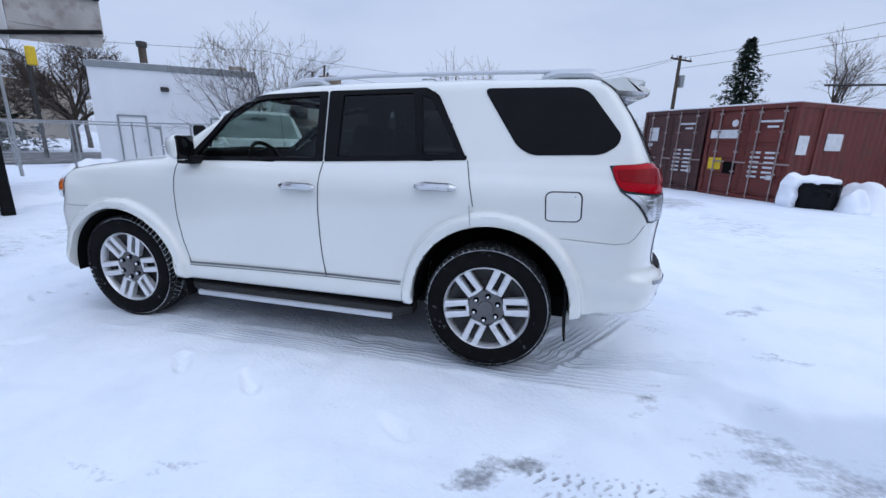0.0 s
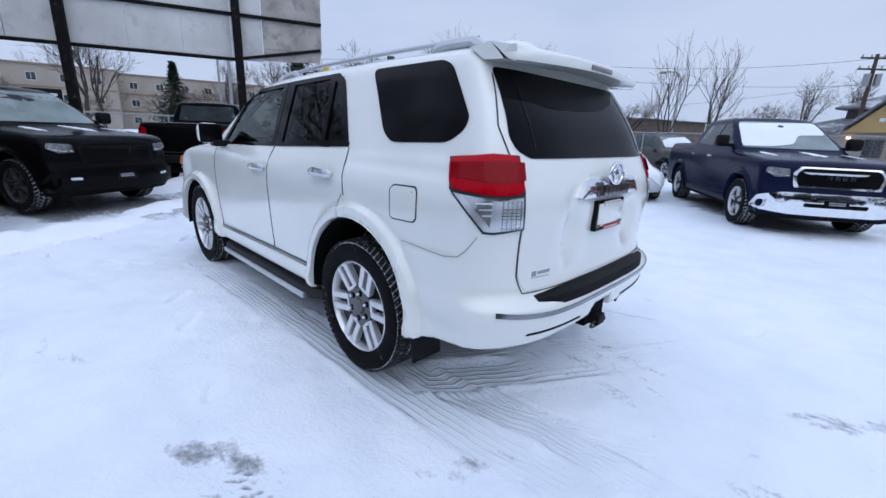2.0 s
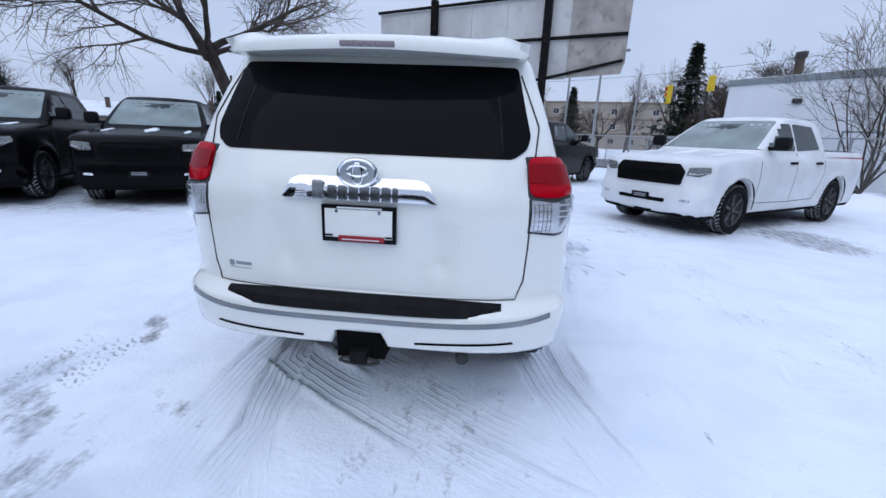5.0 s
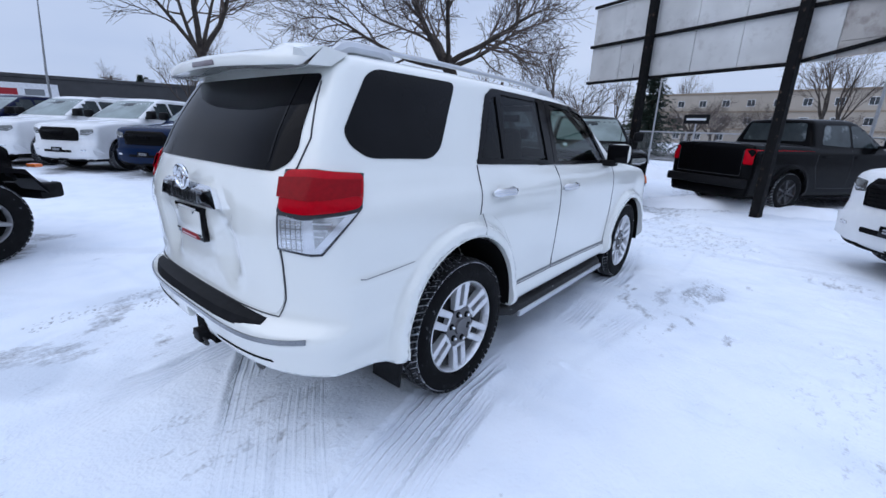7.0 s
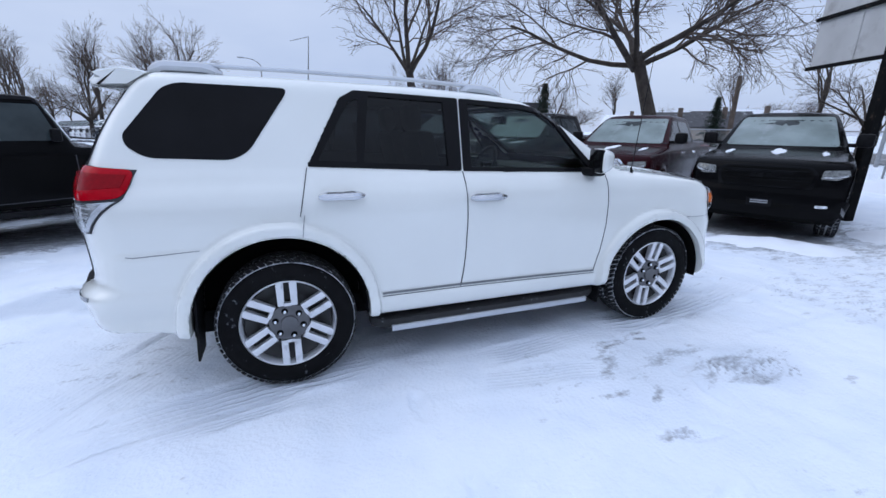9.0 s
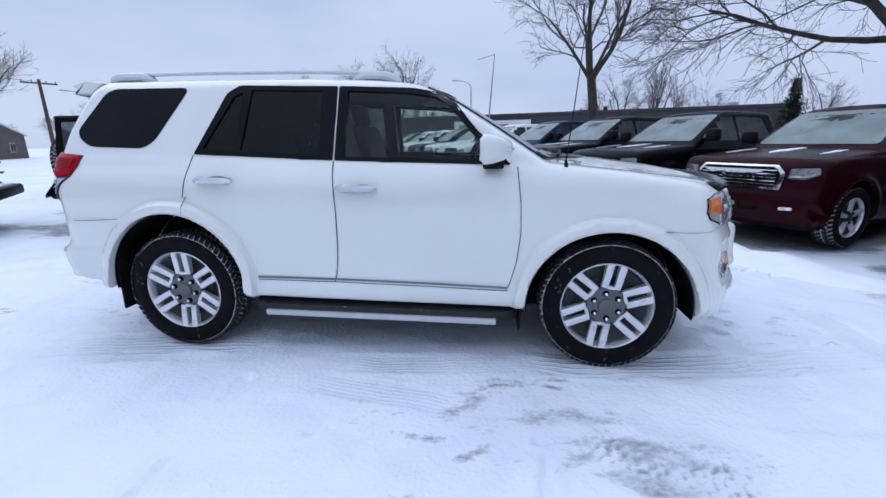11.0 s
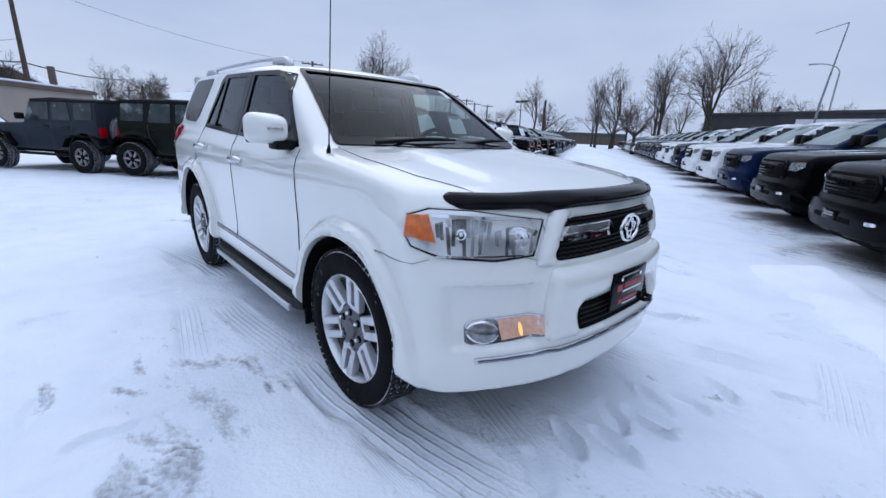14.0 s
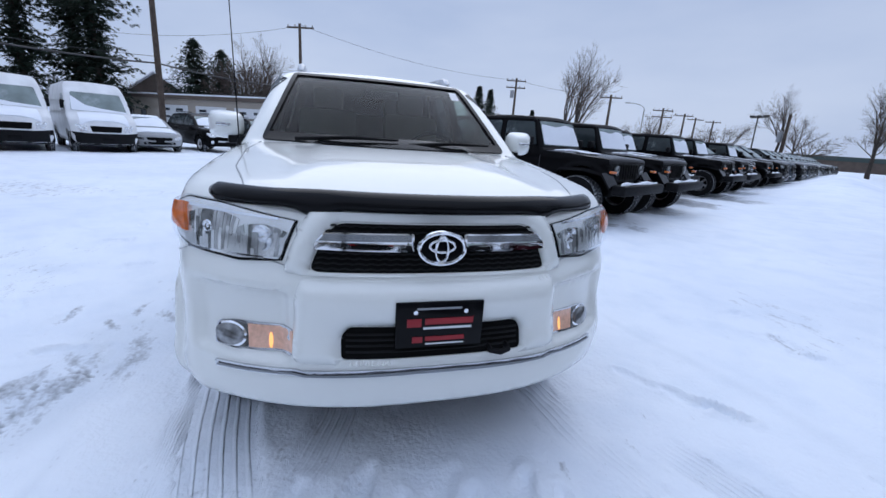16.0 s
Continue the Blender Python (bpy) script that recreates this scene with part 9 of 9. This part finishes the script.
for a in POLES:
    pole(*a, label="wooden utility pole with grey transformer" if a[5] else "weathered wooden utility pole with cross-arm")
pole(24.4, 9.4, 12.0, 60, 0, 0, (-.2, .1), "tall bare wooden pole behind the vans")


def cable(a, b, sag, r=.012):
    t = np.linspace(0, 1, 14)
    P = np.array(a)[None] * (1 - t[:, None]) + np.array(b)[None] * t[:, None]
    P[:, 2] -= sag * 4 * t * (1 - t)
    V, F = tube(P, r, 4)
    return tagged(obj("overhead_cable", V, F, WIRE), "black overhead cable between poles", "cable")


for a, b, s in (((10.75, 33.3, 7.9), (2.3, 43, 7.9), .3), ((10.5, 33.0, 7.7), (2.0, 42.8, 7.2), .3), ((10.75, 33.3, 7.8), (34, 13, 10.5), .6), ((10.4, 33, 7.0), (34, 12.6, 9.8), .6), ((2.3, 43, 7.8), (-18.4, 24.8, 7.2), .8), ((2.0, 43, 6.0), (-18.2, 25, 6.4), .6), ((-18.4, 24.8, 7.2), (-52, 0, 8), .8), ((2.3, 43, 6.2), (-40, 70, 7), 1.0),
                 ((24.4, 9.4, 4.5), (18, 24, 5.5), .5), ((36.7, 2.6, 9.5), (44.8, -21, 8.3), .8), ((44.8, -21, 8.3), (37.1, -28.6, 6.6), .3), ((36.7, 2.6, 9.4), (41, 22, 8.0), .8), ((36.7, 2.6, 6.0), (28, 9.4, 4.4), .4)):
    cable(a, b, s)
for a, b, s in (((24.4, 9.4, 4.15), (36.7, 2.6, 4.6), .25), ((36.7, 2.6, 4.6), (49, -4.5, 5.0), .3), ((24.4, 9.4, 4.15), (12, 17, 3.9), .3)):
    cable(a, b, s, .04)


def street_lamp(x, y, high, turn, reach=1.6, label="tall grey street lamp with curved arm"):
    ob = thing("street_lamp", Matrix.Translation((x, y, float(lot(x, y)))) @ Matrix.Rotation(radians(turn), 4, 'Z'), label, "street lamp", "street lamps")
    V, F = tube([(0, 0, -.2), (0, 0, high * .6), (0, 0, high * .9)] + [(reach * (1 - math.cos(a)), 0, high * .9 + high * .1 * math.sin(a)) for a in np.linspace(.2, 1.55, 7)], [.09, .07, .06] + [.045] * 7, 8)
    obj("post", V, F, GALV, ob)
    bit(ob, "lamp_head", (reach * .95, -.12, high - .06), (reach + .55, .12, high + .06), GALV, .04)
    return ob


for a in ((2.7, -47.0, 8.1, 0), (-25.1, -8.3, 4.2, 60), (-21.1, 6.4, 5.8, 20), (-25.2, 39.6, 8.2, 330), (38.9, -34.5, 6.6, 60), (-7.5, 33, 6.5, 150)):
    street_lamp(*a)


def flood_mast(x, y, high, label):
    ob = thing("flood_mast", Matrix.Translation((x, y, float(lot(x, y)))), label, "floodlight mast")
    V, F = tube([(0, 0, -.2), (.12, .05, high)], [.09, .06], 8)
    obj("mast", V, F, STEEL, ob)
    bit(ob, "crossbar", (-.9, -.05, high - .1), (1.0, .07, high), STEEL, .01)
    for k in (-.8, .0, .8):
        bit(ob, "flood_lamp", (k - .22, -.2, high - .02), (k + .25, .2, high + .2), STEEL, .03)
    return ob


flood_mast(34.4, -46.1, 5.9, "floodlight mast over the far end of the lot")
flood_mast(-35.3, -8.3, 6.9, "floodlight mast across the street")
V, F = tube([(-.05, -20.3, -.1), (-.12, -20.3, 3.0), (-.34, -20.3, 5.8)], [.05, .04, .02], 8)
mast = thing("thin_mast", Matrix.Identity(4), "thin leaning metal mast with a crossbar", "mast")
obj("mast", V, F, GALV, mast)
obj("crossbar", *tube([(-.34, -20.3, 5.8), (.55, -20.3, 5.55)], .016, 6), GALV, mast)
for x, y, h in ((-14.2, 3.6, 4.8), (-13.9, 6.2, 4.0), (-20.9, -3.9, 4.3)):
    V, F = tube([(x, y, -.1), (x, y, h)], [.05, .035], 8)
    ob = thing("metal_post", Matrix.Identity(4), "plain grey metal post beside the street", "post")
    obj("post", V, F, GALV, ob)
tl = thing("traffic_light", Matrix.Translation((-23.7, 11.1, 0)) @ Matrix.Scale(1.05, 4), "yellow traffic light hanging from a pole arm", "traffic light")
V, F = tube([(1.0, 1.6, -.1), (1.0, 1.6, 4.4), (.8, 1.2, 4.7), (0, 0, 4.75)], [.09, .07, .05, .04], 8)
obj("pole", V, F, STEEL, tl)
hd = bit(tl, "head", (-.16, -.14, 3.55), (.16, .14, 4.55), YELLOW, .04, "yellow signal head")
for k, mt in enumerate((GREEN_L := shader("green_signal", (.01, .12, .06), .3), AMBER, RED)):
    V, F = lathe([(.10, 0), (.10, .06), (.085, .06), (.08, .01), (.001, .01), (.001, 0)], 16)
    obj("signal_lens", [(x, -.14 - y, 3.75 + .30 * k + z) for x, y, z in V], F, mt, hd)
bit(tl, "pole_head", (1.04, 1.5, 4.15), (1.34, 1.8, 4.95), YELLOW, .04, "yellow signal head")
sgn = thing("street_sign", Matrix.Translation((-16.2, -1.2, 0)) @ Matrix.Rotation(radians(70), 4, 'Z'), "small black sign on a post beside the street", "sign")
V, F = tube([(0, 0, -.1), (0, 0, 2.3)], .03, 8)
obj("post", V, F, GALV, sgn)
bit(sgn, "sign_plate", (-.5, -.04, 1.95), (.5, -.01, 2.3), BLACK, .01)
bit(sgn, "sign_bar", (-.38, -.048, 2.08), (.38, -.041, 2.16), BARE, 0)
blue_shed = thing("utility_box", Matrix.Translation((-5.0, 16.9, .35)) @ Matrix.Rotation(radians(26), 4, 'Z'), "blue-green metal box with snow on top", "utility box")
bit(blue_shed, "body", (-.75, -.5, -.5), (.75, .5, 1.25), shader("blue_green_paint", (.03, .12, .17), .5, 0, .1, 3), .03)
bit(blue_shed, "snow_cover", (-.76, -.53, .98), (.76, .5, 1.34), SNOWCAP, .05)
bit(blue_shed, "notice", (.22, -.545, .95), (.45, -.532, 1.28), BARE, .004)
